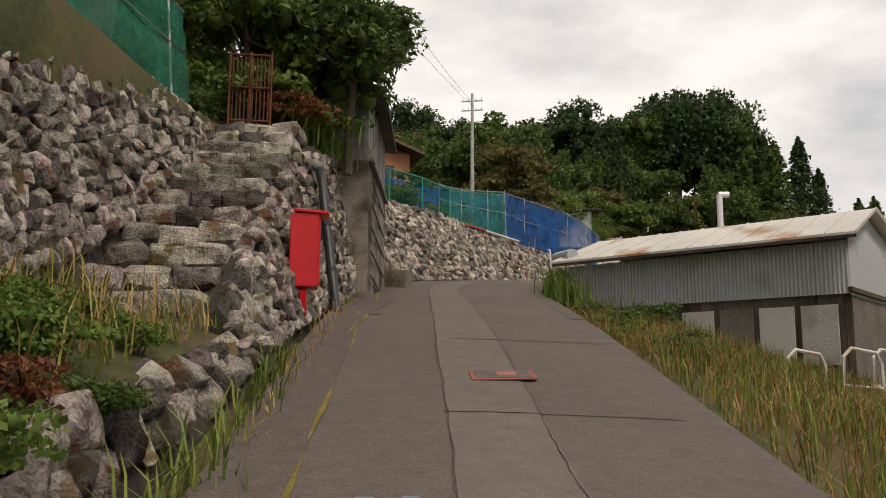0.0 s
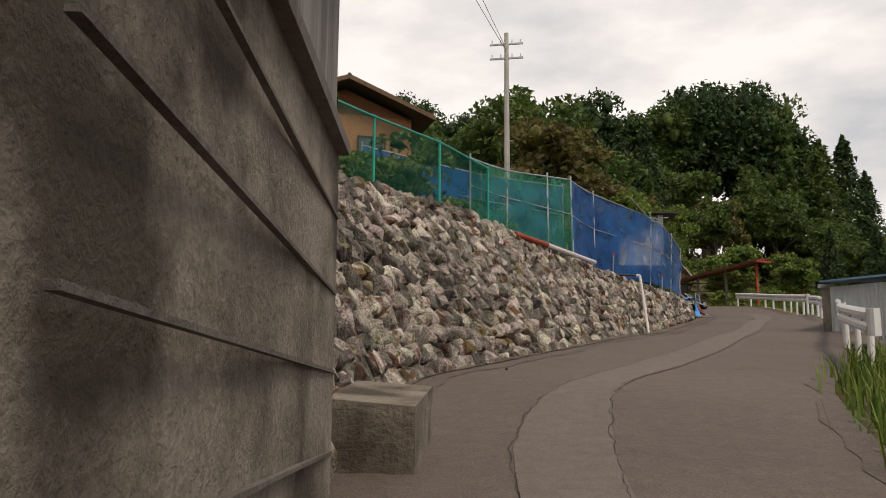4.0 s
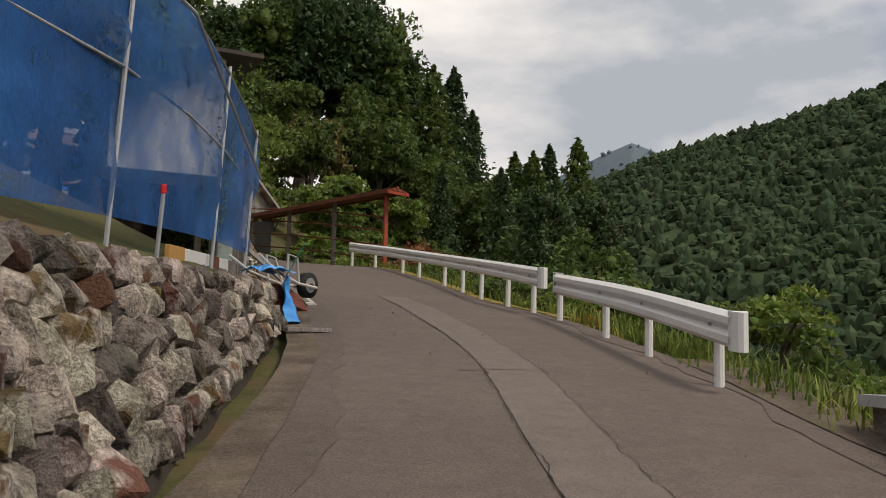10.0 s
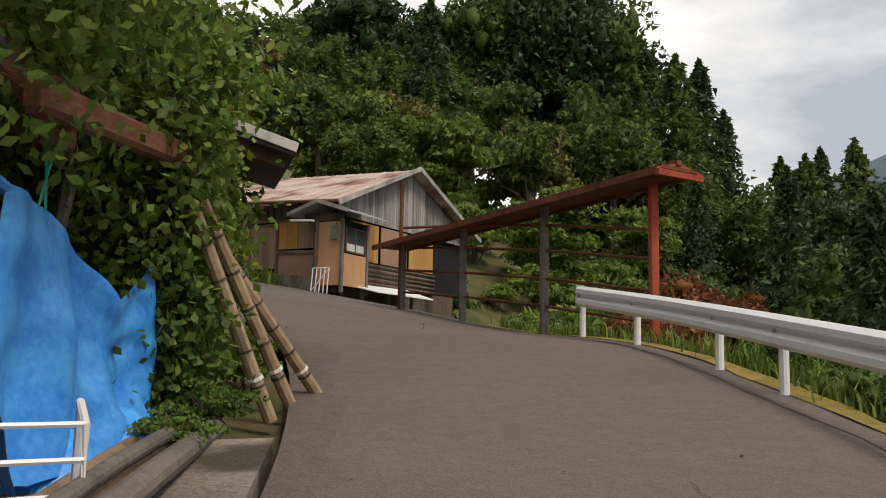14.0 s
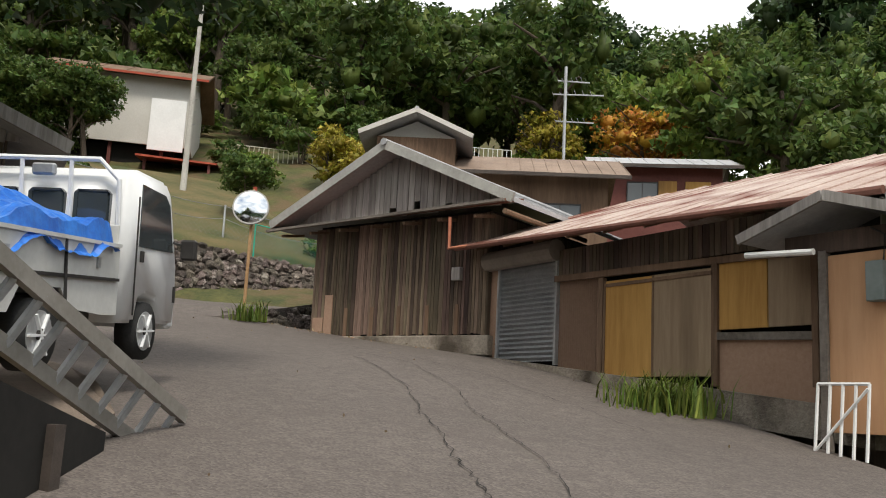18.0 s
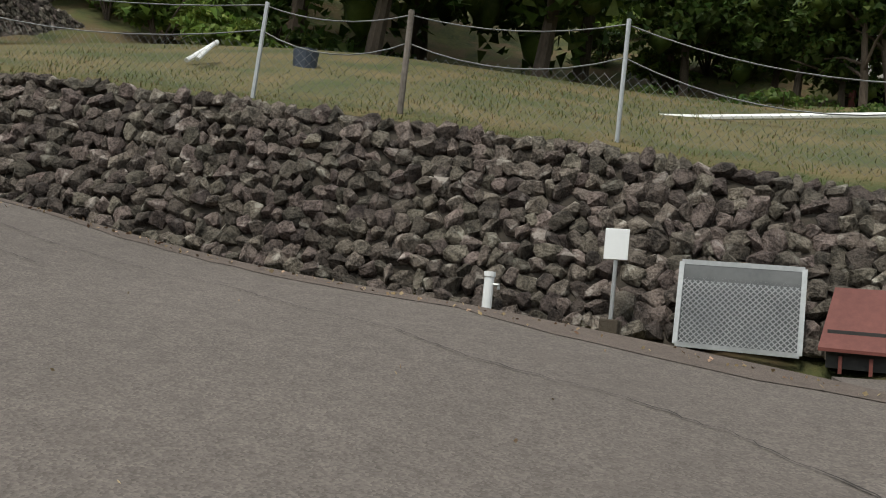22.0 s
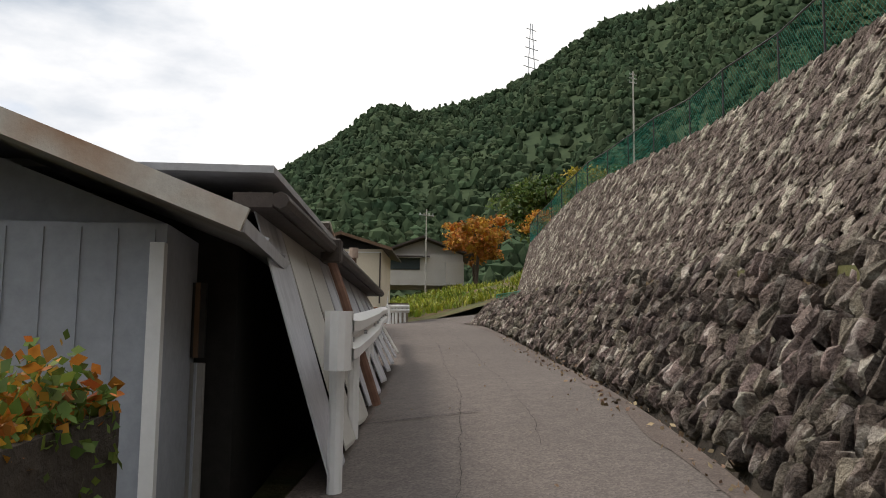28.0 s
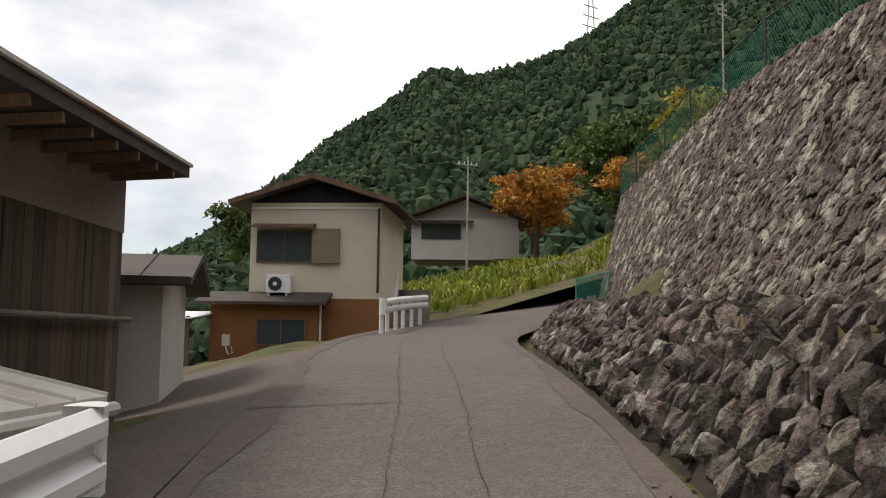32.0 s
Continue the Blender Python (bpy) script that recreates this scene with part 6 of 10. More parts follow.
# tall plank building beyond the flue
LB = on_line("plank_building", "tall dark plank building with an overhanging mono-pitch roof", "building", (-12.3, 32.2), (-15.16, 34.28), 11.0)
_w = math.dist((-12.3, 32.2), (-15.16, 34.28))
part("core", box((_w / 2, 1.35, 1.0), (_w - 0.06, 2.6, 2.15)), BLACKOUT, LB)
part("tin_wall", corrugated((0.0, -0.075, 0.0), _w - 0.02, 1.58, 0.06, 0.009), TIN_WHITE, LB, "pale corrugated lower wall")
plank_wall(LB, (_w, 0.0), (_w, 2.7), -0.1, 1.81, WOOD_DARK, 0.13, rng=random.Random(31))
part("fascia_wall", box((_w + 0.0, 1.35, 1.99), (0.03, 2.7, 0.40)), surface("beige_board", (0.20, 0.17, 0.14), (0.28, 0.24, 0.20), 0.8, 2, 20, 0.1), LB, "beige upper boards")
part("handrail", tube([(_w + 0.06, -0.1, 1.22), (_w + 0.06, 2.75, 1.20)], 0.02, 8), WOOD_BEAM, LB)
_redslat = surface("red_brown_slats", (0.030, 0.013, 0.010), (0.085, 0.036, 0.026), 0.7, 3, 20, 0.3)
for _x in (0.2, 1.3, 2.4, _w - 0.05):
    part("post", box((_x, -0.02, 1.05), (0.06, 0.05, 2.1)), _redslat, LB)
for _z in (1.62, 1.80, 2.05):
    part("beam", beam((0, -0.03, _z), (_w, -0.03, _z), 0.05, 0.045), ROOF_DARK, LB)
part("upper_board", box((_w / 2, 0.015, 1.83), (_w, 0.02, 0.52)), _redslat, LB, "dark red-brown upper panels")
part("roof", slab([(-0.3, -0.42, 1.98), (_w + 0.45, -0.42, 2.19), (_w + 0.42, 2.8, 2.27), (-0.3, 2.8, 2.06)], 0.07), ROOF_DARK, LB, "dark overhanging roof with pale edge")
part("roof_sheet", slab([(-0.32, -0.44, 2.005), (_w + 0.47, -0.44, 2.215), (_w + 0.44, 2.82, 2.295), (-0.32, 2.82, 2.085)], 0.02), ROOF_PALE, LB)
for _k in range(8):
    part("rafter", beam((_w - 0.1, -0.1 + 0.36 * _k, 2.07 + 0.008 * _k), (_w + 0.42, -0.1 + 0.36 * _k, 2.10 + 0.008 * _k), 0.03, 0.05), WOOD_BROWN, LB)
# pale shed behind it
small_house("pale_shed", "pale plastered shed with a dark roof edge", (-15.9, 30.9), (-17.25, 31.54), 10.9, 2.2, 1.66, 0.2, PLASTER_GREY, ROOF_DARK, None, 0.22, (), None, 0, 5, ROOF_DARK, "x")
# two-storey house, cream above and brown below
H2 = small_house("cream_house", "two-storey house with cream upper walls and brown base", (-21.30, 24.25), (-22.95, 25.74), 11.4, 2.6, 2.85, 0.42, PLASTER_CREAM, ROOF_DARK, DARK_METAL, 0.30, (), PLASTER_BROWN, 1.25, 6, WOOD_BROWN)
window(H2, 0.13, 1.85, 0.92, 0.52, -0.02, 1, WOOD_BROWN)
part("shutter_case", box((1.30, -0.05, 2.12), (0.46, 0.07, 0.58), None, 0.004), surface("brown_shutter_case", (0.20, 0.155, 0.10), (0.26, 0.205, 0.14), 0.6, 3, 20, 0.1), H2, "brown window shutter case")
part("window_hood", slab([(0.06, -0.24, 2.44), (1.12, -0.24, 2.44), (1.12, 0.0, 2.50), (0.06, 0.0, 2.50)], 0.03), WOOD_BROWN, H2)
part("trim_band", box((1.11, -0.01, 2.76), (2.2, 0.03, 0.03)), WHITE_PAINT, H2)
part("lower_roof", slab([(-0.75, -0.5, 1.18), (1.42, -0.5, 1.18), (1.42, 0.02, 1.36), (-0.75, 0.02, 1.36)], 0.05), ROOF_DARK, H2, "dark pent roof over the ground floor")
part("ground_room", box((0.35, -0.14, 0.45), (1.80, 0.28, 1.4)), PLASTER_BROWN, H2)
_wd = window(H2, 0.25, 0.48, 0.80, 0.42, -0.30, 1, WOOD_BROWN)
for _k, (_x, _wx, _hh) in enumerate(((0.42, 0.16, 0.26), (0.60, 0.2, 0.16), (0.82, 0.22, 0.12))):
    part("stored_box", box((_x, -0.305, 0.50 + _hh / 2), (_wx, 0.008, _hh)), CARDBOARD if _k != 1 else WHITE_PAINT, H2)
part("downpipe", tube([(1.30, -0.32, 1.15), (1.30, -0.32, 0.0)], 0.018, 8), ROOF_PALE, H2)
part("corner_pipe", tube([(2.18, -0.04, 2.75), (2.18, -0.04, 1.35)], 0.02, 8), ROOF_DARK, H2)
_ac = thing("air_conditioner", "white air-conditioner outdoor unit on the pent roof", "air conditioner", (-21.62, 24.72, 12.72), math.degrees(math.atan2(1.49, -1.65)))
part("case", box((0.0, 0.0, 0.16), (0.40, 0.16, 0.30), None, 0.008), WHITE_PAINT, _ac)
part("fan_grille", tube([(-0.05, -0.082, 0.16), (-0.05, -0.095, 0.16)], 0.115, 16), DARK_METAL, _ac)
part("fan_hub", tube([(-0.05, -0.095, 0.16), (-0.05, -0.10, 0.16)], 0.035, 10), WHITE_PAINT, _ac)
for _x in (-0.15, 0.15):
    part("foot", box((_x, 0, -0.03), (0.04, 0.2, 0.06)), STEEL, _ac)
_mb = thing("meter_box", "grey meter box with a curled yellow hose on the brown wall", "meter", (-21.0, 24.35, 11.75), math.degrees(math.atan2(1.49, -1.65)))
part("case", box((0, -0.34, 0.2), (0.12, 0.06, 0.18), None, 0.004), PLASTER_GREY, _mb)
part("hose", tube([(0.0, -0.37, 0.1), (0.05, -0.37, -0.02), (0.12, -0.37, 0.0), (0.10, -0.37, 0.10)], 0.012, 6), ROOF_PALE, _mb)
# carport posts beside the house
_cp = thing("carport", "small open carport with a translucent white roof", "carport", (-20.0, 24.2, 11.3), 138)
part("roof", slab([(-0.9, -0.4, 1.0), (0.5, -0.4, 1.0), (0.5, 0.9, 1.12), (-0.9, 0.9, 1.12)], 0.02), WHITE_PAINT, _cp)
for _x, _y in ((-0.8, -0.3), (0.4, -0.3), (-0.8, 0.8), (0.4, 0.8)):
    part("post", box((_x, _y, 0.5), (0.05, 0.05, 1.05)), WOOD_DARK, _cp)
# far grey house above the flower field
FH = small_house("far_house", "grey gabled house above a flower field", (-32.2, 13.2), (-35.0, 15.44), 14.52, 3.0, 1.38, 0.78, PLASTER_GREY, ROOF_DARK, PLASTER_GREY, 0.35, ((0.35, 0.7, 1.3, 0.5),), None, 0, 6, ROOF_DARK)
part("store", box((3.2, -0.2, 0.5), (0.8, 0.8, 1.0)), PLASTER_GREY, FH)
part("dark_eave", box((1.0, -0.2, 1.27), (2.2, 0.3, 0.05)), ROOF_DARK, FH)
# outdoor stair with white rail beside the cream house
_os = thing("outdoor_stairs", "concrete outdoor stairs with a white handrail", "stairs", (-24.1, 25.0, 12.1), 142)
for _k in range(7):
    part("tread", box((0, 0.14 * _k, 0.08 + 0.11 * _k), (0.6, 0.16, 0.12)), CONCRETE, _os)
part("handrail", tube([(-0.32, 0, 0.5), (-0.32, 0.9, 1.25)], 0.02, 6), WHITE_PAINT, _os)
for _k in range(4):
    part("baluster", tube([(-0.32, 0.3 * _k, 0.1 + 0.22 * _k), (-0.32, 0.3 * _k, 0.5 + 0.25 * _k)], 0.012, 5), WHITE_PAINT, _os)

# white house on the terrace
WH = small_house("white_house", "white-walled house with a red-edged brown roof on dark posts", (-8.7, 63.1), (-5.5, 64.8), 13.9, 3.2, 1.85, 0.75, PLASTER_GREY, WOOD_BROWN, PLASTER_GREY, 0.35, (), None, 0, 6, RED_STEEL, "x")
for _x in (0.3, 1.6, 2.9):
    part("stilt", box((_x, 0.15, -0.95), (0.09, 0.09, 2.0)), MAROON, WH)
part("under_room", box((1.7, 1.2, -0.95), (3.0, 1.8, 1.9)), BLACKOUT, WH)
part("white_screen", box((3.0, -0.06, 0.55), (0.9, 0.05, 1.4)), WHITE_PAINT, WH, "white sheet screen")
part("porch_roof", slab([(2.4, -0.9, -0.5), (4.4, -0.7, -0.5), (4.4, 0.3, -0.33), (2.4, 0.3, -0.33)], 0.05), RED_STEEL, WH)
for _x in (2.6, 4.2):
    part("porch_post", box((_x, -0.6, -1.1), (0.07, 0.07, 1.2)), MAROON, WH)
part("porch_wall", box((3.4, -0.1, -1.35), (1.9, 0.1, 0.5)), CONCRETE_PALE, WH)
window(WH, 3.3, -1.05, 0.6, 0.42, -0.17, 1, WOOD_BROWN)
# houses behind the barns
small_house("back_house", "timber house with a white plastered gable", (2.05, 58.9), (3.4, 59.25), 9.9, 2.6, 2.25, 0.42, WOOD_BROWN, ROOF_GREY, PLASTER_GREY, 0.3, ((0.3, 1.4, 0.7, 0.4),), None, 0, 8, PLASTER_GREY)
small_house("back_house", "dark timber wing with a long tiled roof", (3.5, 59.3), (6.0, 59.9), 9.7, 2.4, 1.85, 0.62, WOOD_BROWN, surface("brown_tile_roof", (0.17, 0.12, 0.09), (0.30, 0.22, 0.17), 0.8, 2, 24, 0.4), PLASTER_GREY, 0.35, ((0.4, 0.9, 0.7, 0.45), (1.4, 0.9, 0.7, 0.45)), None, 0, 14, ROOF_DARK, "x")
_b2 = small_house("back_house", "brown two-storey timber house with a grey roof and yellow shutters", (5.65, 62.5), (7.95, 62.9), 10.6, 2.4, 1.9, 0.5, MAROON, ROOF_GREY, PLASTER_CREAM, 0.35, ((0.45, 1.15, 0.6, 0.42),), None, 0, 10, ROOF_DARK, "x")
part("shutter", box((1.25, -0.03, 1.35), (0.36, 0.03, 0.5)), WOOD_YELLOW, _b2, "yellow wooden shutter")
part("shutter", box((1.85, -0.03, 1.35), (0.5, 0.03, 0.5)), WOOD_YELLOW, _b2, "yellow wooden shutter")
small_house("orange_house", "orange-brown boarded house with a dark tiled roof", (-3.4, 25.2), (-1.0, 25.9), 6.3, 3.4, 1.6, 0.6, surface("orange_boards", (0.34, 0.14, 0.06), (0.46, 0.21, 0.10), 0.7, 2, 18, 0.2, stretch=(1, 1, 0.15)), ROOF_DARK, bpy.data.materials["orange_boards"], 0.35, ((1.5, 0.7, 0.5, 0.5),), None, 0, 6, WOOD_BROWN)

# corrugated shed below the lane
S1 = on_line("corrugated_shed", "long low shed with white corrugated walls and rusted pale roof", "shed", (1.75, 12.15), (4.65, 9.75), 1.15)
_w = math.dist((1.75, 12.15), (4.65, 9.75))
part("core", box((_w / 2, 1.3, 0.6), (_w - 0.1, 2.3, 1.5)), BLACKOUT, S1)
part("wall_sheet", corrugated((0.0, 0.0, 0.82), _w, 0.62, 0.05, 0.009), TIN_WHITE, S1, "white corrugated iron wall")
plank_wall(S1, (0.9, 0.05), (_w, 0.05), -0.3, 0.84, WOOD_DARK, 0.14, rng=random.Random(41))
for _k in range(4):
    part("panel", box((1.9 + 0.5 * _k, 0.0, 0.35), (0.42, 0.03, 0.7), None, 0.003), (PLASTER_GREY, WOOD_BEAM, PLASTER_GREY, CONCRETE_PALE)[_k], S1)
roof_sheet([(-0.15, -0.22, 1.50), (_w + 0.15, -0.22, 1.50), (_w + 0.15, 0.75, 1.92), (0.1, 0.75, 1.90)], 0.03, ROOF_PALE, S1, "roof", 12, "pale sheet roof with rust streaks")
roof_sheet([(-0.15, 2.7, 1.45), (_w + 0.15, 2.7, 1.45), (_w + 0.15, 0.76, 1.92), (0.1, 0.76, 1.90)], 0.03, ROOF_PALE, S1, "roof", 12)
part("eave_batten", beam((-0.15, -0.2, 1.46), (_w + 0.15, -0.2, 1.46), 0.03, 0.05), WOOD_DARK, S1)
bm = bmesh.new()
_f = bm.faces.new([bm.verts.new(c) for c in ((_w, 0.0, 0.8), (_w, 2.5, 0.8), (_w, 2.5, 1.47), (_w, 0.75, 1.86), (_w, 0.0, 1.5))])
bmesh.ops.solidify(bm, geom=[_f], thickness=0.03)
part("end_wall", bm, TIN_WHITE, S1)
part("end_eave", beam((_w + 0.02, -0.1, 0.86), (_w + 0.02, 2.6, 0.86), 0.05, 0.05), WOOD_DARK, S1)
part("end_planks", box((_w - 0.02, 1.2, 0.3), (0.03, 2.3, 1.1)), WOOD_BEAM, S1)
part("trough", tube([(-0.35, 0.25, 1.62), (0.1, -0.05, 1.6)], 0.09, 10), STEEL, S1, "bright metal flue offcut")
_ch = thing("flue_pipe", "white enamel flue pipe with a cowl", "flue", (4.7, 14.6, 2.6))
part("pipe", tube([(0, 0, -0.6), (0, 0, 1.6)], 0.05, 10), WHITE_PAINT, _ch)
part("cowl", tube([(-0.02, 0, 1.6), (0.16, 0, 1.6)], 0.055, 10), WHITE_PAINT, _ch)
small_house("tiled_house", "house with a grey tiled roof behind the shed", (4.6, 15.8), (7.4, 14.0), 1.4, 3.0, 1.9, 0.7, PLASTER_GREY, ROOF_GREY, PLASTER_GREY, 0.4, (), None, 0, 10, ROOF_DARK, "x")
# grey block wall and tin shed beyond the rail
_bw = tagged(part("wall_blockwork", slab([(5.55, 23.85, 4.58), (7.36, 27.15, 4.46), (7.50, 27.07, 4.46), (5.69, 23.77, 4.58)], 1.6), CONCRETE), "stained grey concrete wall below the lane", "wall", "", "structure")
part("coping", slab([(5.50, 23.86, 4.63), (7.32, 27.2, 4.51), (7.55, 27.07, 4.51), (5.72, 23.74, 4.63)], 0.055), ROOF_GREY, _bw)
_ts = on_line("tin_shed", "white corrugated shed with peeling paint and blue roof edge", "shed", (5.62, 23.7), (6.87, 22.15), 3.12)
part("wall_sheet", corrugated((0, 0, 0), 2.0, 1.45, 0.06, 0.01), TIN_WHITE, _ts)
part("body", box((1.0, 0.8, 0.7), (1.96, 1.5, 1.4)), TIN_WHITE, _ts)
part("roof", slab([(-0.1, -0.12, 1.55), (2.1, -0.12, 1.55), (2.1, 1.7, 1.72), (-0.1, 1.7, 1.72)], 0.03), surface("blue_roof_sheet", (0.10, 0.20, 0.32), (0.16, 0.28, 0.42), 0.5, 2, 20, 0.1), _ts, "blue sheet roof")

# ---- open red-steel shelter frame beside the lane ----
_posts = [(11.25, 42.6, 6.15), (10.62, 44.2, 6.4), (10.02, 45.8, 6.6), (9.45, 47.25, 6.75)]
SF = thing("shelter_frame", "rusty open shelter frame with a thin slanting roof", "shelter", _posts[0])
_o0 = Vector(_posts[0])
for _k, _p in enumerate(_posts):
    _p = Vector(_p) - _o0
    part("post", box((_p.x, _p.y, (_p.z - 0.3 + 1.72) / 2), (0.085, 0.085, 1.72 - _p.z + 0.3), None, 0.008), RED_STEEL if _k == 0 else WOOD_BEAM, SF, "red-painted steel post" if _k == 0 else "")
for _h in (0.30, 0.62, 0.95, 1.25):
    for _a, _b in zip(_posts, _posts[1:]):
        _a, _b = Vector(_a) - _o0, Vector(_b) - _o0
        part("rail", tube([_a + Vector((0, 0, _h)), _b + Vector((0, 0, _h))], 0.02, 6), RUST, SF)
_e0, _e1 = Vector((0.14, -0.32, 1.83)), Vector((-1.98, 5.15, 1.62))
_sd = Vector((0.24, 0.10, 0))
part("roof", slab([_e0 - _sd, _e0 + _sd, _e1 + _sd, _e1 - _sd], 0.035), RUST, SF, "thin rust-brown sheet roof")
part("ridge", beam(_e0 + Vector((0, 0, 0.05)), _e1 + Vector((0, 0, 0.05)), 0.07, 0.05), RUST, SF)
for _s in (-1, 1):
    part("edge_beam", beam(_e0 + _sd * _s * 0.95 - Vector((0, 0, 0.05)), _e1 + _sd * _s * 0.95 - Vector((0, 0, 0.05)), 0.03, 0.05), RUST, SF)
    part("end_brace", beam(_e0 + Vector((0, 0.05, 0.03)), _e0 + _sd * _s * 1.3 - Vector((0, -0.02, 0.06)), 0.04, 0.05), RED_STEEL, SF)
part("end_beam", beam(_e0 - _sd * 1.25 - Vector((0, 0, 0.08)), _e0 + _sd * 1.25 - Vector((0, 0, 0.08)), 0.05, 0.06), RED_STEEL, SF)
part("mast", tube([(_e1.x + 0.14, _e1.y - 0.5, 0.4), (_e1.x + 0.14, _e1.y - 0.5, 2.55)], 0.03, 8), RUST, SF, "tall rusty steel mast")

# ---- white kei truck ----
T1 = thing("kei_truck", "white kei pickup truck with a blue tarp over its bed", "truck", (4.235, 48.30, 7.52), 98)
T1.matrix_basis = pose(4.46, 48.06, 7.55, 0, -6, 102)


def extrude_y(profile, y0, y1, bevel=0.0):
    bm = bmesh.new()
    a = [bm.verts.new((x, y0, z)) for x, z in profile]
    b = [bm.verts.new((x, y1, z)) for x, z in profile]
    n = len(profile)
    for k in range(n):
        bm.faces.new((a[k], a[(k + 1) % n], b[(k + 1) % n], b[k]))
    bm.faces.new(list(reversed(a)))
    bm.faces.new(b)
    bmesh.ops.recalc_face_normals(bm, faces=bm.faces)
    if bevel:
        bmesh.ops.bevel(bm, geom=list(bm.edges), offset=bevel, segments=2, affect="EDGES")
    return bm


_cab = part("cab", extrude_y([(0.16, 0.20), (0.36, 0.20), (0.40, 0.33), (0.52, 0.36), (0.66, 0.33), (0.72, 0.20), (0.90, 0.18), (0.93, 0.30), (0.92, 0.52), (0.78, 0.92), (0.70, 0.985), (0.30, 1.0), (0.18, 0.96), (0.16, 0.60)], -0.41, 0.41, 0.018), WHITE_CLEAN, T1, "white cab", True)
for _s in (-1, 1):
    _win = part("side_window", extrude_y([(0.36, 0.60), (0.83, 0.60), (0.75, 0.86), (0.68, 0.91), (0.36, 0.93)], _s * 0.409, _s * 0.416), GLASS, _cab)
    part("door_line", box((0.33, _s * 0.412, 0.55), (0.008, 0.008, 0.62)), DARK_METAL, _cab)
    part("door_handle", box((0.40, _s * 0.416, 0.55), (0.035, 0.012, 0.06), None, 0.003), DARK_METAL, _cab)
    _mir = part("side_mirror", box((0.86, _s * 0.50, 0.62), (0.05, 0.09, 0.12), None, 0.012), DARK_METAL, T1)
    part("mirror_arm", tube([(0.84, _s * 0.41, 0.66), (0.86, _s * 0.48, 0.64)], 0.008, 5), DARK_METAL, _mir)
    part("headlight", box((0.915, _s * 0.32, 0.40), (0.03, 0.13, 0.10), None, 0.01), GLASS, T1)
    part("indicator", box((0.90, _s * 0.405, 0.36), (0.05, 0.012, 0.10), None, 0.004), DARK_METAL, T1)
for _y in (-0.24, 0.0, 0.24):
    part("rear_window", box((0.158, _y, 0.76), (0.012, 0.19, 0.22), None, 0.02), GLASS, _cab)
part("windscreen", extrude_y([(0.905, 0.58), (0.915, 0.58), (0.80, 0.90), (0.79, 0.90)], -0.37, 0.37), GLASS, _cab)
part("bumper", box((0.90, 0, 0.22), (0.10, 0.80, 0.12), None, 0.02), WHITE_CLEAN, T1)
_bedw = surface("truck_bed_white", (0.52, 0.52, 0.50), (0.64, 0.64, 0.62), 0.4, 3, 20, 0.05, stain=(0.40, 0.36, 0.31), stain_at=(0.58, 0.76))
for _s in (-1, 1):
    _sg = part("side_gate", box((-0.42, _s * 0.40, 0.50), (1.12, 0.02, 0.17), None, 0.004), _bedw, T1, "dusty white bed side")
    part("top_lip", box((-0.42, _s * 0.405, 0.585), (1.12, 0.03, 0.018)), _bedw, _sg)
    part("rub_strip", box((-0.42, _s * 0.41, 0.415), (1.12, 0.012, 0.015)), DARK_METAL, _sg)
    for _x in (-0.9, -0.1):
        part("latch", box((_x, _s * 0.414, 0.49), (0.03, 0.012, 0.05)), STEEL, _sg)
    part("mud_skirt", extrude_y([(-0.98, 0.41), (-0.98, 0.25), (-0.84, 0.25), (-0.76, 0.36), (-0.42, 0.36), (-0.34, 0.27), (0.0, 0.24), (0.16, 0.24), (0.16, 0.41)], _s * 0.385, _s * 0.40), _bedw, T1)
part("bed_floor", box((-0.42, 0, 0.42), (1.12, 0.80, 0.03)), _bedw, T1)
part("tail_gate", box((-0.985, 0, 0.50), (0.02, 0.80, 0.17), None, 0.004), _bedw, T1)
part("front_gate", box((0.135, 0, 0.56), (0.02, 0.80, 0.26), None, 0.004), _bedw, T1)
for _s in (-1, 1):
    part("tail_lamp", box((-0.99, _s * 0.33, 0.33), (0.03, 0.10, 0.07), None, 0.005), surface("red_lamp", (0.35, 0.01, 0.008), (0.45, 0.02, 0.015), 0.3, 3, 20, 0) if _s < 0 else bpy.data.materials["red_lamp"], T1, "red tail lamp")
part("rear_bumper", box((-0.985, 0, 0.30), (0.04, 0.78, 0.10), None, 0.006), _bedw, T1)
part("chassis", box((-0.1, 0, 0.27), (1.7, 0.45, 0.10)), DARK_METAL, T1)
part("under_box", box((-0.2, -0.22, 0.26), (0.34, 0.26, 0.14)), DARK_METAL, T1)
_rk = part("guard_frame", tube([(0.14, -0.39, 0.58), (0.14, -0.38, 0.92), (0.13, -0.28, 1.02), (0.13, 0.28, 1.02), (0.14, 0.38, 0.92), (0.14, 0.39, 0.58)], 0.014, 8), WHITE_CLEAN, T1, "white tubular cab guard")
for _y in (-0.13, 0.13):
    part("guard_bar", tube([(0.14, _y, 0.58), (0.13, _y, 1.02)], 0.012, 6), WHITE_CLEAN, _rk)
part("work_lamp", box((0.11, 0.0, 0.96), (0.04, 0.12, 0.06), None, 0.01), STEEL, _rk)
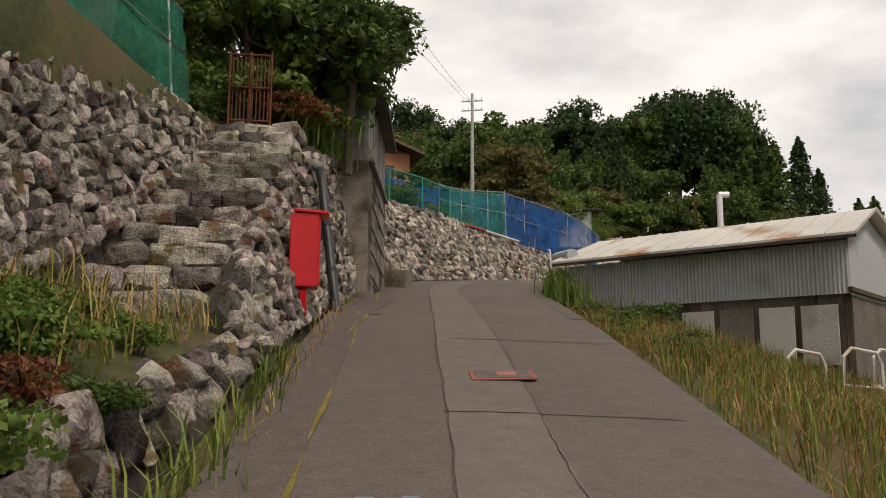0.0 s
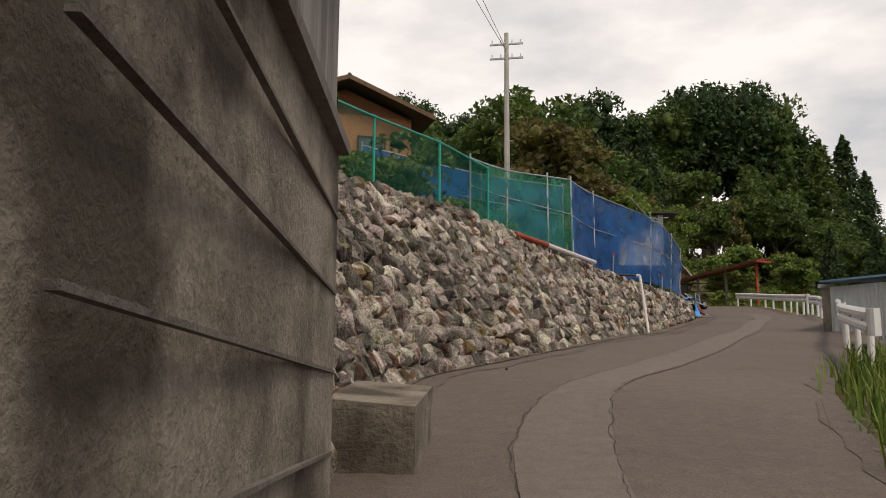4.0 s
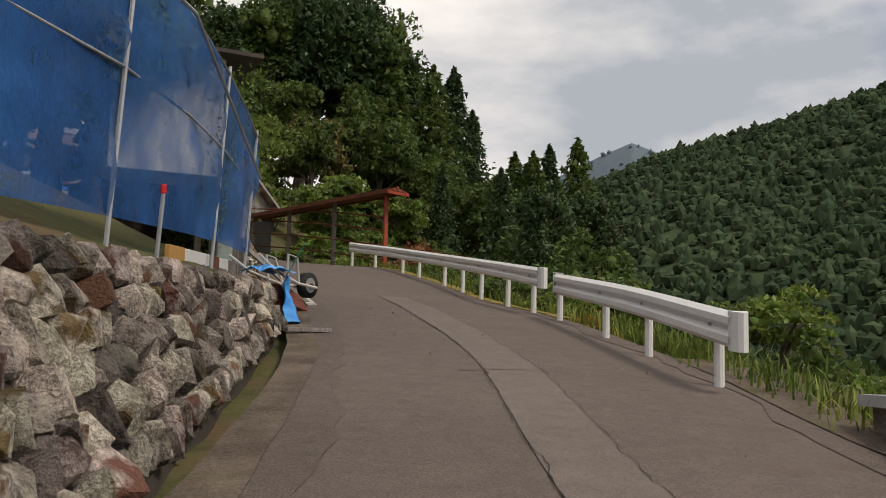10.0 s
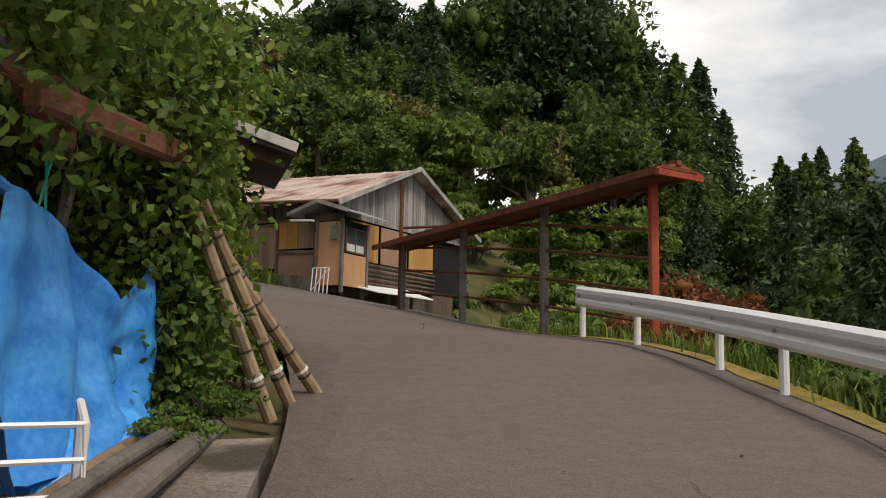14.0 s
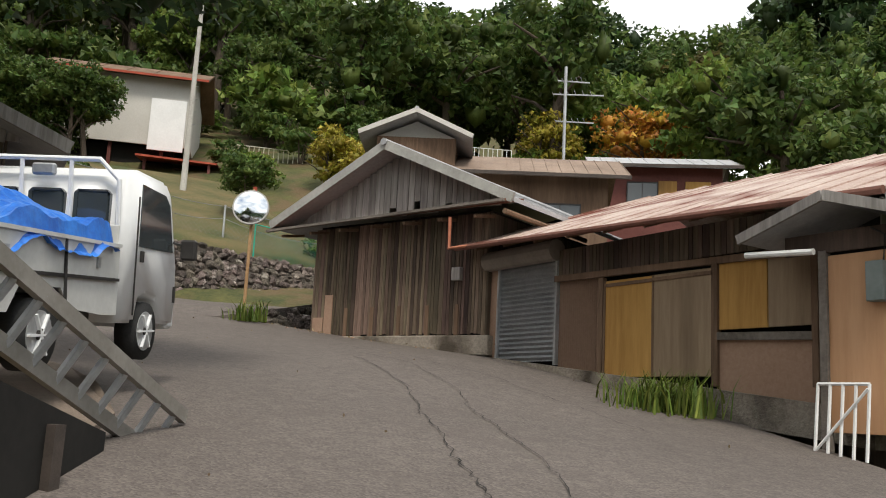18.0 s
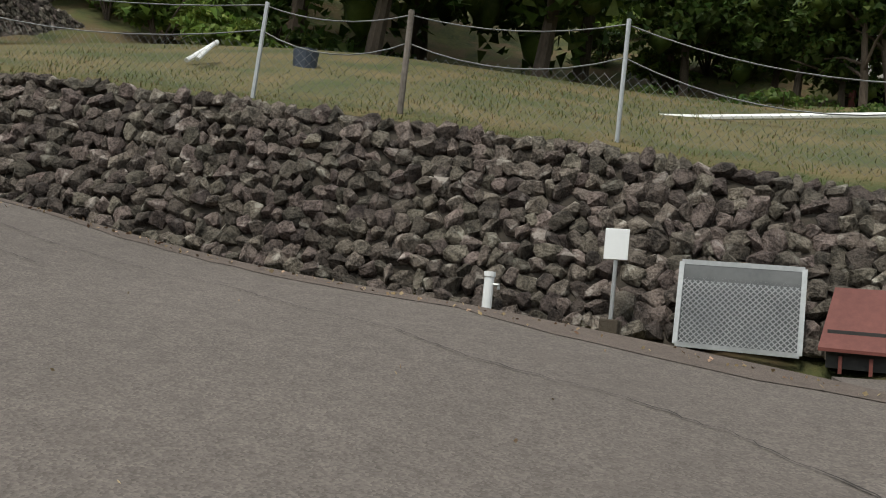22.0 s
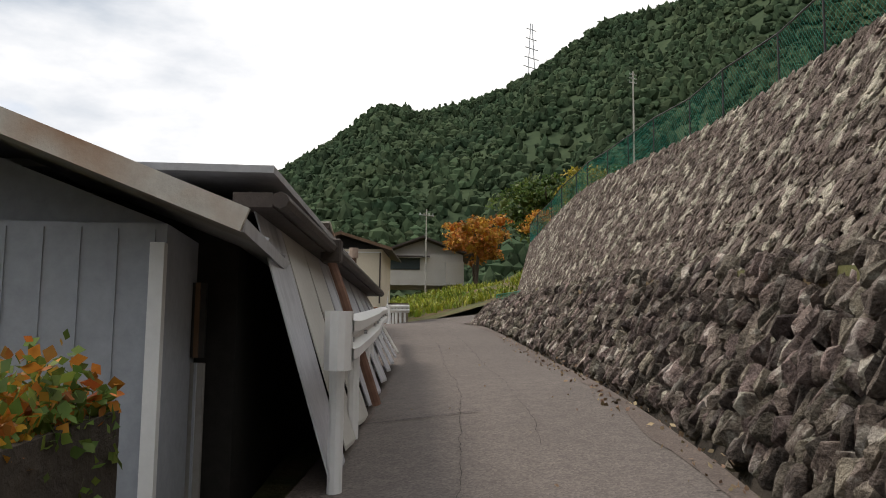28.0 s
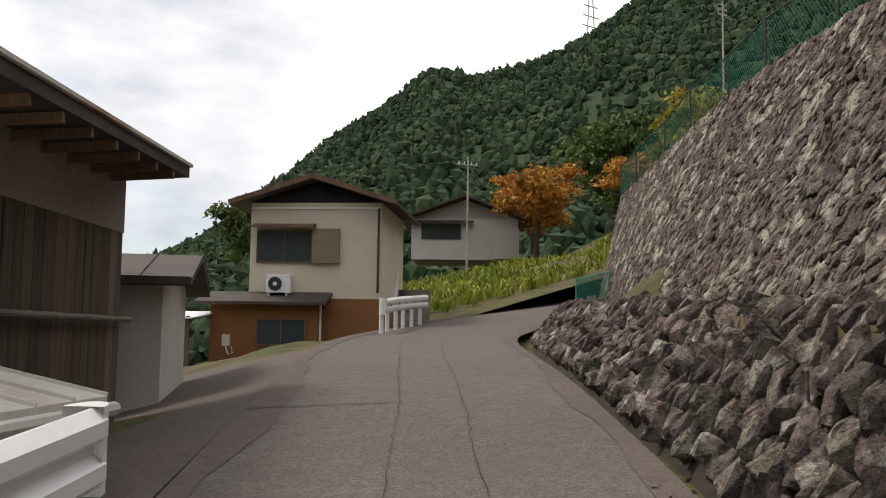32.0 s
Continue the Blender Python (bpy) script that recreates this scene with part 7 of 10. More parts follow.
for _x in (-0.58, 0.53):
    for _s in (-1, 1):
        _wh = part("wheel", tube([(_x, _s * 0.30, 0.155), (_x, _s * 0.40, 0.155)], 0.155, 24), RUBBER, T1, "black tyre with alloy rim", True)
        part("rim", tube([(_x, _s * 0.398, 0.155), (_x, _s * 0.404, 0.155)], 0.105, 20), STEEL, _wh)
        for _k in range(6):
            _a = _k * math.pi / 3
            part("spoke", beam((_x, _s * 0.407, 0.155), (_x + 0.10 * math.cos(_a), _s * 0.407, 0.155 + 0.10 * math.sin(_a)), 0.022, 0.010), WHITE_CLEAN, _wh)
        part("hub", tube([(_x, _s * 0.40, 0.155), (_x, _s * 0.415, 0.155)], 0.028, 10), DARK_METAL, _wh)


def cloth(name, w, h, lift, material, parent, seed=0.0, nx=26, ny=20, label=""):
    """A crumpled sheet over x and y, heaped by lift(x, y)."""
    v, f = [], []
    for j in range(ny + 1):
        for i in range(nx + 1):
            x, y = w * (i / nx - 0.5), h * (j / ny - 0.5)
            z = lift(x, y) + 0.03 * (abs(hash_noise(x * 9 + seed, y * 9)) + 0.6 * abs(hash_noise(x * 21, y * 17 + seed)))
            v.append((x + 0.02 * hash_noise(y * 8, seed), y + 0.02 * hash_noise(x * 8, seed + 2), z))
    f = [(j * (nx + 1) + i, j * (nx + 1) + i + 1, (j + 1) * (nx + 1) + i + 1, (j + 1) * (nx + 1) + i) for j in range(ny) for i in range(nx)]
    return link_mesh(name, v, f, material, parent, label)


_tb = thing("tarpaulin", "crumpled blue tarpaulin tied over the truck bed", "tarpaulin", (4.33, 47.9, 8.02), 98)
_tb.matrix_basis = T1.matrix_basis @ Matrix.Translation((-0.42, 0, 0.57))
TARP_DEEP = surface("deep_blue_tarpaulin", (0.008, 0.085, 0.42), (0.03, 0.22, 0.72), 0.4, 6, 30, 0.15, spec=0.5)
cloth("sheet", 0.96, 0.88, lambda x, y: 0.15 * max(0, 1 - ((x - 0.1) * 1.9) ** 2) * max(0, 1 - (y * 2.0) ** 2) + 0.07 * max(0, math.sin(x * 9 + 1) * math.cos(y * 7)) + 0.02 - (0.12 if abs(y) > 0.40 else 0), TARP_DEEP, _tb, 3.0, 40, 34)
part("strap", tube([(0.0, -0.41, 0.02), (0.0, -0.425, -0.30)], 0.008, 5), DARK_METAL, _tb)
# apron under the truck
tagged(part("pavement_yard", slab([(-15.2, 36.2, 11.40), (-17.2, 33.3, 11.74), (-19.5, 29.9, 11.96), (-20.9, 28.2, 12.02), (-20.7, 26.3, 11.75), (-18.8, 28.2, 11.62), (-16.6, 31.5, 11.42), (-14.5, 35.2, 11.28)], 0.4), ASPHALT_EDGE), "worn brown paved yard beside the upper lane", "pavement", "", "structure")
tagged(part("pavement_apron", slab([(5.38, 47.25, 7.20), (5.15, 47.9, 7.335), (4.6, 48.5, 7.47), (3.9, 49.15, 7.57), (3.2, 49.5, 7.66), (2.6, 49.0, 7.66), (3.4, 47.5, 7.46), (4.6, 47.0, 7.24)], 0.5), surface("gravel_concrete", (0.135, 0.105, 0.085), (0.24, 0.19, 0.15), 0.95, 2, 60, 0.5)), "worn brown gravel concrete apron beside the lane", "pavement", "", "structure")

TS = on_line("tool_shed", "grey plank shed with a low gable behind the truck", "shed", (1.50, 47.75), (3.10, 49.25), 8.05)
plank_wall(TS, (0, 0), (2.19, 0), -0.5, 1.02, WOOD_DARK, 0.09, rng=random.Random(52))
plank_wall(TS, (2.19, 0), (2.19, 1.8), -0.5, 1.02, WOOD_DARK, 0.09, rng=random.Random(53))
part("core", box((1.09, 0.92, 0.4), (2.1, 1.76, 1.2)), BLACKOUT, TS)
gable_fill(TS, -0.2, 2.39, 1.02, 1.09, 1.46, -0.02, WOOD_GREY)
for _xe in (-0.4, 2.58):
    part("roof", slab([(_xe, -0.3, 0.98), (_xe, 2.1, 0.98), (1.09, 2.1, 1.56), (1.09, -0.3, 1.56)], 0.05), ROOF_GREY, TS)
    part("bargeboard", beam((_xe, -0.32, 0.96), (1.09, -0.32, 1.54), 0.03, 0.09), WOOD_GREY, TS)

# ---- traffic mirror ----
M1 = thing("traffic_mirror", "round convex traffic mirror on a rusty orange pole", "traffic mirror", (1.82, 55.08, 8.4), 0)
part("pole", tube([(0, 0, -0.3), (0.0, 0, 1.82)], 0.022, 8), surface("rusty_orange_pole", (0.30, 0.17, 0.08), (0.44, 0.27, 0.14), 0.7, 5, 30, 0.2), M1)
_ax = Vector((0.36, -0.92, 0.15)).normalized()
bm = bmesh.new()
_m = Matrix.Translation((0.0, -0.06, 1.56)) @ _ax.to_track_quat("Z", "Y").to_matrix().to_4x4()
_rings = []
for _j in range(7):
    _r = 0.235 * _j / 6
    _rings.append([bm.verts.new(_m @ Vector((_r * math.cos(2 * math.pi * k / 32), _r * math.sin(2 * math.pi * k / 32), 0.06 - 1.1 * _r * _r))) for k in range(32)] if _j else [bm.verts.new(_m @ Vector((0, 0, 0.06)))])
for _k in range(32):
    bm.faces.new((_rings[0][0], _rings[1][_k], _rings[1][(_k + 1) % 32]))
    for _j in range(1, 6):
        bm.faces.new((_rings[_j][_k], _rings[_j + 1][_k], _rings[_j + 1][(_k + 1) % 32], _rings[_j][(_k + 1) % 32]))
part("mirror_face", bm, MIRROR, M1, "convex mirror face", True)
_bk = part("back_shell", tube([_m @ Vector((0, 0, 0.005)), _m @ Vector((0, 0, -0.03))], 0.242, 32), surface("mirror_shell", (0.30, 0.29, 0.28), (0.4, 0.39, 0.37), 0.6, 3, 20, 0.1), M1)
part("clamp", box((0, -0.02, 1.56), (0.06, 0.06, 0.12)), RUST, M1)
part("top_stub", box((0.01, 0, 1.80), (0.04, 0.03, 0.1)), RED_STEEL, M1)

# ---- things standing at the hairpin wall ----
_wd = math.degrees(math.atan2(1.4, 1.45))
_gt = thing("mesh_gate_panel", "galvanised wire-mesh panel leaning on the stone wall", "mesh panel", (-1.93, 55.16, 8.98), _wd + 2)
for _a, _b in (((0, 0, 0), (0, 0.06, 0.52)), ((0.72, 0, 0), (0.72, 0.06, 0.52)), ((0, 0, 0.0), (0.72, 0, 0.0)), ((0, 0.06, 0.52), (0.72, 0.06, 0.52))):
    part("frame_bar", beam(_a, _b, 0.03, 0.03), STEEL, _gt)
chain_link("mesh", ((0, 0, 0), (0.72, 0, 0)), ((0, 0.06, 0.52), (0.72, 0.06, 0.52)), STEEL, _gt, 0.035, 0.007)["kind"] = "stuff"
part("backing", box((0.36, 0.05, 0.26), (0.70, 0.006, 0.50)), surface("dull_zinc", (0.13, 0.135, 0.14), (0.19, 0.195, 0.2), 0.6, 3, 20, 0.1), _gt)
_bx = thing("storage_bin", "maroon sheet-metal storage bin with a sloping lid", "storage bin", (-1.30, 55.72, 8.92), _wd - 4)
part("body", box((0.45, 0.16, 0.12), (0.86, 0.30, 0.22)), DARK_METAL, _bx)
part("lid", slab([(-0.02, -0.06, 0.12), (0.92, -0.06, 0.12), (0.88, 0.24, 0.50), (0.03, 0.24, 0.50)], 0.02), MAROON, _bx, "sloping maroon lid")
for _k in range(5):
    part("leg", box((0.1 + 0.16 * _k, -0.02, 0.03), (0.02, 0.02, 0.10)), MAROON, _bx)
part("prop_stone", box((0.46, -0.09, 0.12), (0.13, 0.05, 0.2), pose(0, 0, 0, -18), 0.015), surface("prop_beige", (0.30, 0.27, 0.23), (0.4, 0.37, 0.32), 0.9, 5, 30, 0.3), _bx)
_sn = thing("small_sign", "small blank white sign on a thin post in a concrete foot", "sign", (-2.19, 54.85, 8.97), _wd)
part("foot", box((0, 0, 0.04), (0.12, 0.12, 0.16), None, 0.006), CONCRETE, _sn)
part("post", tube([(0, 0, 0.08), (0, 0, 0.62)], 0.014, 8), STEEL, _sn)
part("plate", box((0, -0.018, 0.60), (0.155, 0.008, 0.20), None, 0.003), WHITE_CLEAN, _sn)
_bo = thing("water_standpipe", "short white standpipe with a tap at the wall foot", "standpipe", (-2.78, 54.26, 9.0), _wd)
part("pipe", tube([(0, 0, -0.05), (0, 0, 0.30)], 0.034, 12), WHITE_CLEAN, _bo)
part("cap", tube([(0, 0, 0.30), (0, 0, 0.335)], 0.04, 12), WHITE_CLEAN, _bo)
part("tap", tube([(0.03, 0, 0.25), (0.07, 0, 0.25), (0.07, 0, 0.22)], 0.012, 6), STEEL, _bo)


def wire_fence(label, feet, heights, mats, strands=((0.97, 0.10), (0.72, 0.16)), mesh=True):
    o = thing("wire_fence", label, "fence", feet[0])
    off = Vector(feet[0])
    for p, h, m in zip(feet, heights, mats):
        b = Vector(p) - off
        part("post", tube([b - Vector((0, 0, 0.2)), b + Vector((random.uniform(-0.05, 0.05), random.uniform(-0.03, 0.03), h))], 0.028 if m is WOOD_BEAM else 0.02, 7), m, o)
    for (p, h), (q, g) in zip(zip(feet, heights), zip(feet[1:], heights[1:])):
        a, b = Vector(p) - off, Vector(q) - off
        for frac, sag in strands:
            pa, pb = a + Vector((0, 0, h * frac)), b + Vector((0, 0, g * frac))
            part("strand", tube([pa + (pb - pa) * t - Vector((0, 0, sag * 4 * t * (1 - t))) for t in [k / 8 for k in range(9)]], 0.006, 4), WIRE, o)
        if mesh:
            chain_link("net", (a, b), (a + Vector((0, 0, h * 0.6)), b + Vector((0, 0, g * 0.6))), GREEN_WIRE if mesh == "green" else WIRE, o, 0.09, 0.003)["kind"] = "stuff"
    return o


_orange = surface("orange_rusty_post", (0.48, 0.16, 0.05), (0.66, 0.26, 0.09), 0.7, 5, 30, 0.2)
wire_fence("sagging wire fence with mixed posts on the hairpin wall", [(-8.05, 50.1, 11.0), (-5.2, 52.95, 10.72), (-4.55, 54.1, 10.64), (-3.55, 55.65, 10.50), (-2.2, 57.3, 10.24), (-0.7, 58.7, 9.98), (1.2, 60.2, 9.80)], [1.12, 0.92, 1.0, 1.15, 0.95, 0.9, 0.9], [_orange, STEEL, WOOD_BEAM, STEEL, WOOD_BEAM, STEEL, STEEL])
mesh_fence("green_garden_fence", "low green wire fence on the terrace edge", [(0.2, 58.2, 9.86), (1.1, 59.2, 9.76), (1.9, 60.1, 9.66), (2.8, 61.0, 9.6)], 0.55, GREEN_STEEL, GREEN_WIRE, 0.012)
_bl = thing("blue_bucket", "dark plastic bucket on the terrace", "bucket", (-8.0, 54.0, 11.9))
part("pail", tube([(0, 0, -0.02), (0, 0, 0.26)], 0.14, 14, True, 1.15), surface("navy_plastic", (0.03, 0.04, 0.06), (0.05, 0.06, 0.08), 0.5, 3, 20, 0), _bl)
_bd = thing("fallen_pipes", "two white pipes lying against each other on the terrace", "pipe", (-7.7, 52.6, 11.62))
part("pipe", tube([(0, 0, 0.03), (-0.35, 0.35, 0.42)], 0.03, 8), WHITE_PAINT, _bd)
part("pipe", tube([(0.15, 0.1, 0.03), (-0.25, 0.3, 0.36)], 0.025, 8), WHITE_PAINT, _bd)
_bd = thing("edging_pipe", "long white plastic pipe edging the lawn", "pipe", (-6.2, 57.0, 11.62))
part("pipe", tube([(-1.2, -1.3, 0.02), (0.6, 1.0, 0.06), (2.2, 2.2, 0.02)], 0.035, 8), WHITE_PAINT, _bd)
# low side wall and side lane by the mirror
stone_wall("wall_side_lane", "low mossy stone wall dropping beside the barn", [(3.2, 56.6, 8.35), (2.75, 55.6, 8.2), (2.2, 55.05, 8.25), (1.7, 54.95, 8.4)], [(2.9, 56.7, 8.85), (2.5, 55.85, 8.75), (2.05, 55.3, 8.62), (1.6, 55.1, 8.55)], (0.16, 0.12), 0.1, 15, (STONE_DA, STONE_DB), seed=23, thick=0.25)
tagged(part("road_side_lane", slab([(1.5, 54.85, 8.47), (2.05, 55.3, 8.62), (2.5, 55.85, 8.78), (3.2, 58.0, 8.92), (2.8, 59.6, 9.02), (0.6, 57.4, 8.98), (-1.2, 55.7, 8.88), (-0.2, 55.2, 8.70)], 0.3), ASPHALT_GREY), "narrow asphalt side lane behind the barn", "road", "", "structure")

# ---- sheds on the inner side before the bend ----
LS = thing("open_shed", "open-fronted pole shed with a low tiled lean-to roof", "shed", (6.3, 43.6, 6.5))
_o0 = Vector((6.3, 43.6, 6.5))
for _p, _zt in (((6.62, 43.0), 7.55), ((6.34, 44.85), 7.55), ((6.75, 41.9), 7.6)):
    part("post", box((_p[0] - 6.3, _p[1] - 43.6, (_zt - 6.5 - 0.2) / 2), (0.13, 0.13, _zt - 6.5 + 0.2), pose(0, 0, 0), 0.01), WOOD_GREY, LS, "thick grey timber post")
part("eave_beam", beam(Vector((6.72, 41.8, 7.58)) - _o0, Vector((6.14, 45.25, 7.56)) - _o0, 0.09, 0.12), WOOD_BEAM, LS)
part("pole", tube([Vector((6.72, 41.9, 7.45)) - _o0, Vector((6.18, 45.2, 7.33)) - _o0], 0.04, 8), WOOD_BEAM, LS)
part("roof", slab([Vector((6.86, 41.7, 7.72)) - _o0, Vector((6.18, 45.32, 7.71)) - _o0, Vector((4.6, 45.0, 8.25)) - _o0, Vector((5.2, 41.4, 8.4)) - _o0], 0.05), WOOD_DARK, LS, "dark weathered roof")
for _k in range(12):
    _t = _k / 11
    _e = Vector((6.84, 41.8, 7.66)).lerp(Vector((6.18, 45.28, 7.65)), _t) - _o0
    part("rafter", beam(_e, _e + Vector((-0.8, -0.15, 0.28)), 0.05, 0.07), WOOD_BEAM, LS)
# solid slab in near-black: the shade of the open side is its colour
part("side_wall", slab([Vector((6.04, 45.55, 7.62)) - _o0, Vector((5.46, 47.42, 7.27)) - _o0, Vector((5.36, 47.42, 7.27)) - _o0, Vector((5.94, 45.55, 7.62)) - _o0], 1.3), BLACKOUT, LS, "black slab painted as the shade under the ladder")
for _q, _zq in (((5.86, 46.15), 7.46), ((5.62, 46.9), 7.33)):
    part("stud", box((_q[0] + 0.02 - 6.3, _q[1] - 43.6, _zq - 0.42 - 6.5), (0.05, 0.05, 0.8)), ROOF_DARK, LS, "dark red-brown stud")
part("back_wall", slab([Vector((5.6, 42.6, 8.0)) - _o0, Vector((5.05, 45.2, 7.9)) - _o0, Vector((5.0, 45.2, 7.9)) - _o0, Vector((5.55, 42.6, 8.0)) - _o0], 1.8), WOOD_DARK, LS)
part("end_wall", slab([Vector((6.05, 45.25, 7.6)) - _o0, Vector((4.9, 45.1, 7.9)) - _o0, Vector((4.9, 45.05, 7.9)) - _o0, Vector((6.05, 45.2, 7.6)) - _o0], 1.2), WOOD_DARK, LS)
_wv = surface("firewood_stack", (0.05, 0.032, 0.022), (0.27, 0.17, 0.11), 0.9, 9, 30, 0.9)
_fw = thing("firewood_stack", "tall stack of split firewood under the shed roof", "firewood", (6.35, 42.4, 6.35))
_rg = random.Random(6)
for _j in range(12):
    for _k in range(11):
        _a = Vector((0.22 - 0.021 * _k * 1.0, -0.55 + 0.105 * _k, 0.04 + 0.09 * _j))
        part("log", tube([_a + Vector((0.0, 0, 0)), _a + Vector((-0.28 + _rg.uniform(-0.05, 0.05), 0, 0))], 0.045 * _rg.uniform(0.75, 1.1), 6), _wv, _fw)
_rb = thing("rubbish_bin", "blue-grey lidded plastic bin in the shed", "bin", (6.28, 44.2, 6.62))
part("body", tube([(0, 0, 0), (0, 0, 0.24)], 0.12, 14, True, 1.1), surface("dusty_blue_plastic", (0.07, 0.09, 0.12), (0.12, 0.14, 0.17), 0.5, 3, 20, 0.1), _rb)
part("lid", tube([(0, 0, 0.24), (0, 0, 0.28), (0, 0, 0.31)], 0.14, 14, True, 0.4), surface("bin_lid_grey", (0.12, 0.13, 0.13), (0.18, 0.19, 0.18), 0.5, 3, 20, 0.1), _rb)
_ps = thing("polystyrene_box", "pale grey foam box among scrap boards", "box", (6.52, 43.95, 6.56), -8)
part("body", box((0, 0, 0.10), (0.18, 0.16, 0.20), None, 0.012), PLASTER_GREY, _ps)
part("lid", box((0, 0, 0.205), (0.19, 0.17, 0.03), None, 0.008), PLASTER_GREY, _ps)
for _k, (_a, _b, _m) in enumerate((((6.62, 43.55, 6.52), (6.45, 43.6, 7.1), WOOD_YELLOW), ((6.72, 43.7, 6.52), (6.5, 43.75, 7.05), WOOD_GREY), ((6.75, 44.05, 6.58), (6.4, 44.6, 6.85), WOOD_BEAM), ((6.7, 44.2, 6.6), (6.3, 44.8, 6.75), WOOD_BEAM), ((6.55, 44.0, 6.8), (6.1, 44.3, 7.0), WOOD_GREY))):
    _o = thing("scrap_board", "weathered scrap board leaning in the shed", "board", _a)
    part("board", beam((0, 0, 0), Vector(_b) - Vector(_a), 0.13, 0.025, 0.004), _m, _o)
for _a, _b in (((6.9, 43.0, 6.47), (6.55, 44.1, 6.62)), ((6.52, 44.35, 6.66), (6.1, 45.35, 6.86))):
    _o = thing("pvc_pipe", "grey plastic drain pipe lying at the road edge", "pipe", _a)
    part("pipe", tube([(0, 0, 0.05), Vector(_b) - Vector(_a) + Vector((0, 0, 0.05))], 0.05, 10), PVC if _a[0] > 6.6 else BAMBOO, _o)
_hy = thing("straw_heap", "heap of reddish dry straw", "straw", (6.2, 44.65, 6.72))
v, f = [], []
_rg = random.Random(9)
for _k in range(420):
    _a = _rg.uniform(0, 6.28)
    _r = 0.22 * math.sqrt(_rg.random())
    _c = Vector((_r * math.cos(_a), _r * math.sin(_a) * 1.3, 0.28 * (1 - _r / 0.24) + _rg.uniform(0, 0.06)))
    _d = Vector((math.cos(_a + 0.5) * 0.08, math.sin(_a + 0.5) * 0.08, -0.06))
    _n = Vector((_rg.uniform(-1, 1), _rg.uniform(-1, 1), _rg.uniform(-1, 1))).normalized() * 0.005
    _i = len(v)
    v += [_c + _n, _c - _n, _c + _d - _n, _c + _d + _n]
    f.append((_i, _i + 1, _i + 2, _i + 3))
link_mesh("straw", v, f, STRAW, _hy)
_yg = thing("work_gloves", "yellow rubber gloves hung on the shed pole", "gloves", (6.42, 43.75, 7.32))
for _k in (0, 1):
    part("glove", box((0.02, 0.03 + 0.05 * _k, 0), (0.04, 0.05, 0.10), None, 0.015), surface("yellow_rubber", (0.55, 0.36, 0.02), (0.65, 0.44, 0.03), 0.5, 3, 20, 0) if _k == 0 else bpy.data.materials["yellow_rubber"], _yg)
_ld = thing("aluminium_ladder", "aluminium ladder leaning out over the road edge", "ladder", (5.33, 48.04, 7.14))
_da, _db = Vector((0.02, 0, 0.10)), Vector((0.25, -2.0, 0.80))
_sd = Vector((0.045, 0.025, 0.09))
for _s in (-1, 1):
    part("stile", beam(_da + _sd * _s, _db + _sd * _s, 0.03, 0.06), surface("ladder_alloy", (0.24, 0.225, 0.20), (0.36, 0.34, 0.31), 0.5, 4, 20, 0.1, metal=0.3) if _s < 0 else bpy.data.materials["ladder_alloy"], _ld)
for _k in range(13):
    _t = 0.04 + 0.077 * _k
    part("rung", tube([_da.lerp(_db, _t) - _sd, _da.lerp(_db, _t) + _sd], 0.018, 6), STEEL, _ld)

# ivy shed with the hanging tarpaulin
IS = thing("ivy_shed", "old shed almost hidden under ivy with a dark eave", "shed", (6.1, 39.9, 5.7))
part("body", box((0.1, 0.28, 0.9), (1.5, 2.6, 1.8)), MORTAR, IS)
part("roof", slab([(1.34, 1.75, 1.78), (1.42, -0.25, 1.62), (-1.4, -0.75, 2.3), (-1.4, 1.75, 2.5)], 0.07), ROOF_DARK, IS)
part("eave_board", beam((0.55, -0.42, 1.84), (1.43, -0.25, 1.60), 0.03, 0.06), PLASTER_GREY, IS, "pale verge board")
part("rafter_end", beam((1.0, -0.2, 1.62), (1.36, -0.1, 1.53), 0.06, 0.07), WOOD_BROWN, IS)
_rb = surface("red_brown_boards", (0.17, 0.070, 0.040), (0.34, 0.155, 0.095), 0.8, 3, 26, 0.4, stretch=(1, 0.2, 1))
for _k in range(4):
    part("verge_board", beam((0.08 - 0.03 * _k, -3.55, 1.66 + 0.07 * _k), (0.46 - 0.03 * _k, -2.25, 1.10 + 0.07 * _k), 0.04, 0.06, 0.006), _rb if _k != 1 else WOOD_GREY, IS, "weathered red-brown verge board")
part("log_beam", beam((0.44, -2.6, 1.17), (0.84, -1.1, 1.31), 0.10, 0.12, 0.02), _rb, IS, "red-brown beam")
part("beam_end", box((0.46, -2.26, 1.20), (0.12, 0.10, 0.26), None, 0.01), _rb, IS)
OS = thing("open_store", "dark open store roofed with boards and hung with blue sheeting", "shed", (5.9, 37.2, 5.5))
part("roof", slab([(0.40, -0.9, 1.32), (0.60, 1.3, 1.42), (-1.2, 1.3, 1.9), (-1.2, -0.9, 1.8)], 0.06), WOOD_DARK, OS)
part("back_wall", box((-0.75, 0.1, 0.6), (0.08, 2.6, 1.7)), WOOD_DARK, OS)
for _y in (1.2,):
    part("post", tube([(0.35, _y, -0.2), (0.58, _y, 1.35)], 0.035, 7), WOOD_BEAM, OS)
part("shelf", box((-0.35, 0.1, 0.25), (0.7, 2.2, 0.06)), WOOD_BROWN, OS)
_wh2 = thing("white_upper_house", "white-walled upper storey under a dark eave", "house", (5.0, 35.6, 6.63), 0)
part("wall", box((0.31, 0.0, 0.75), (1.3, 1.0, 1.5)), WHITE_PAINT, _wh2)
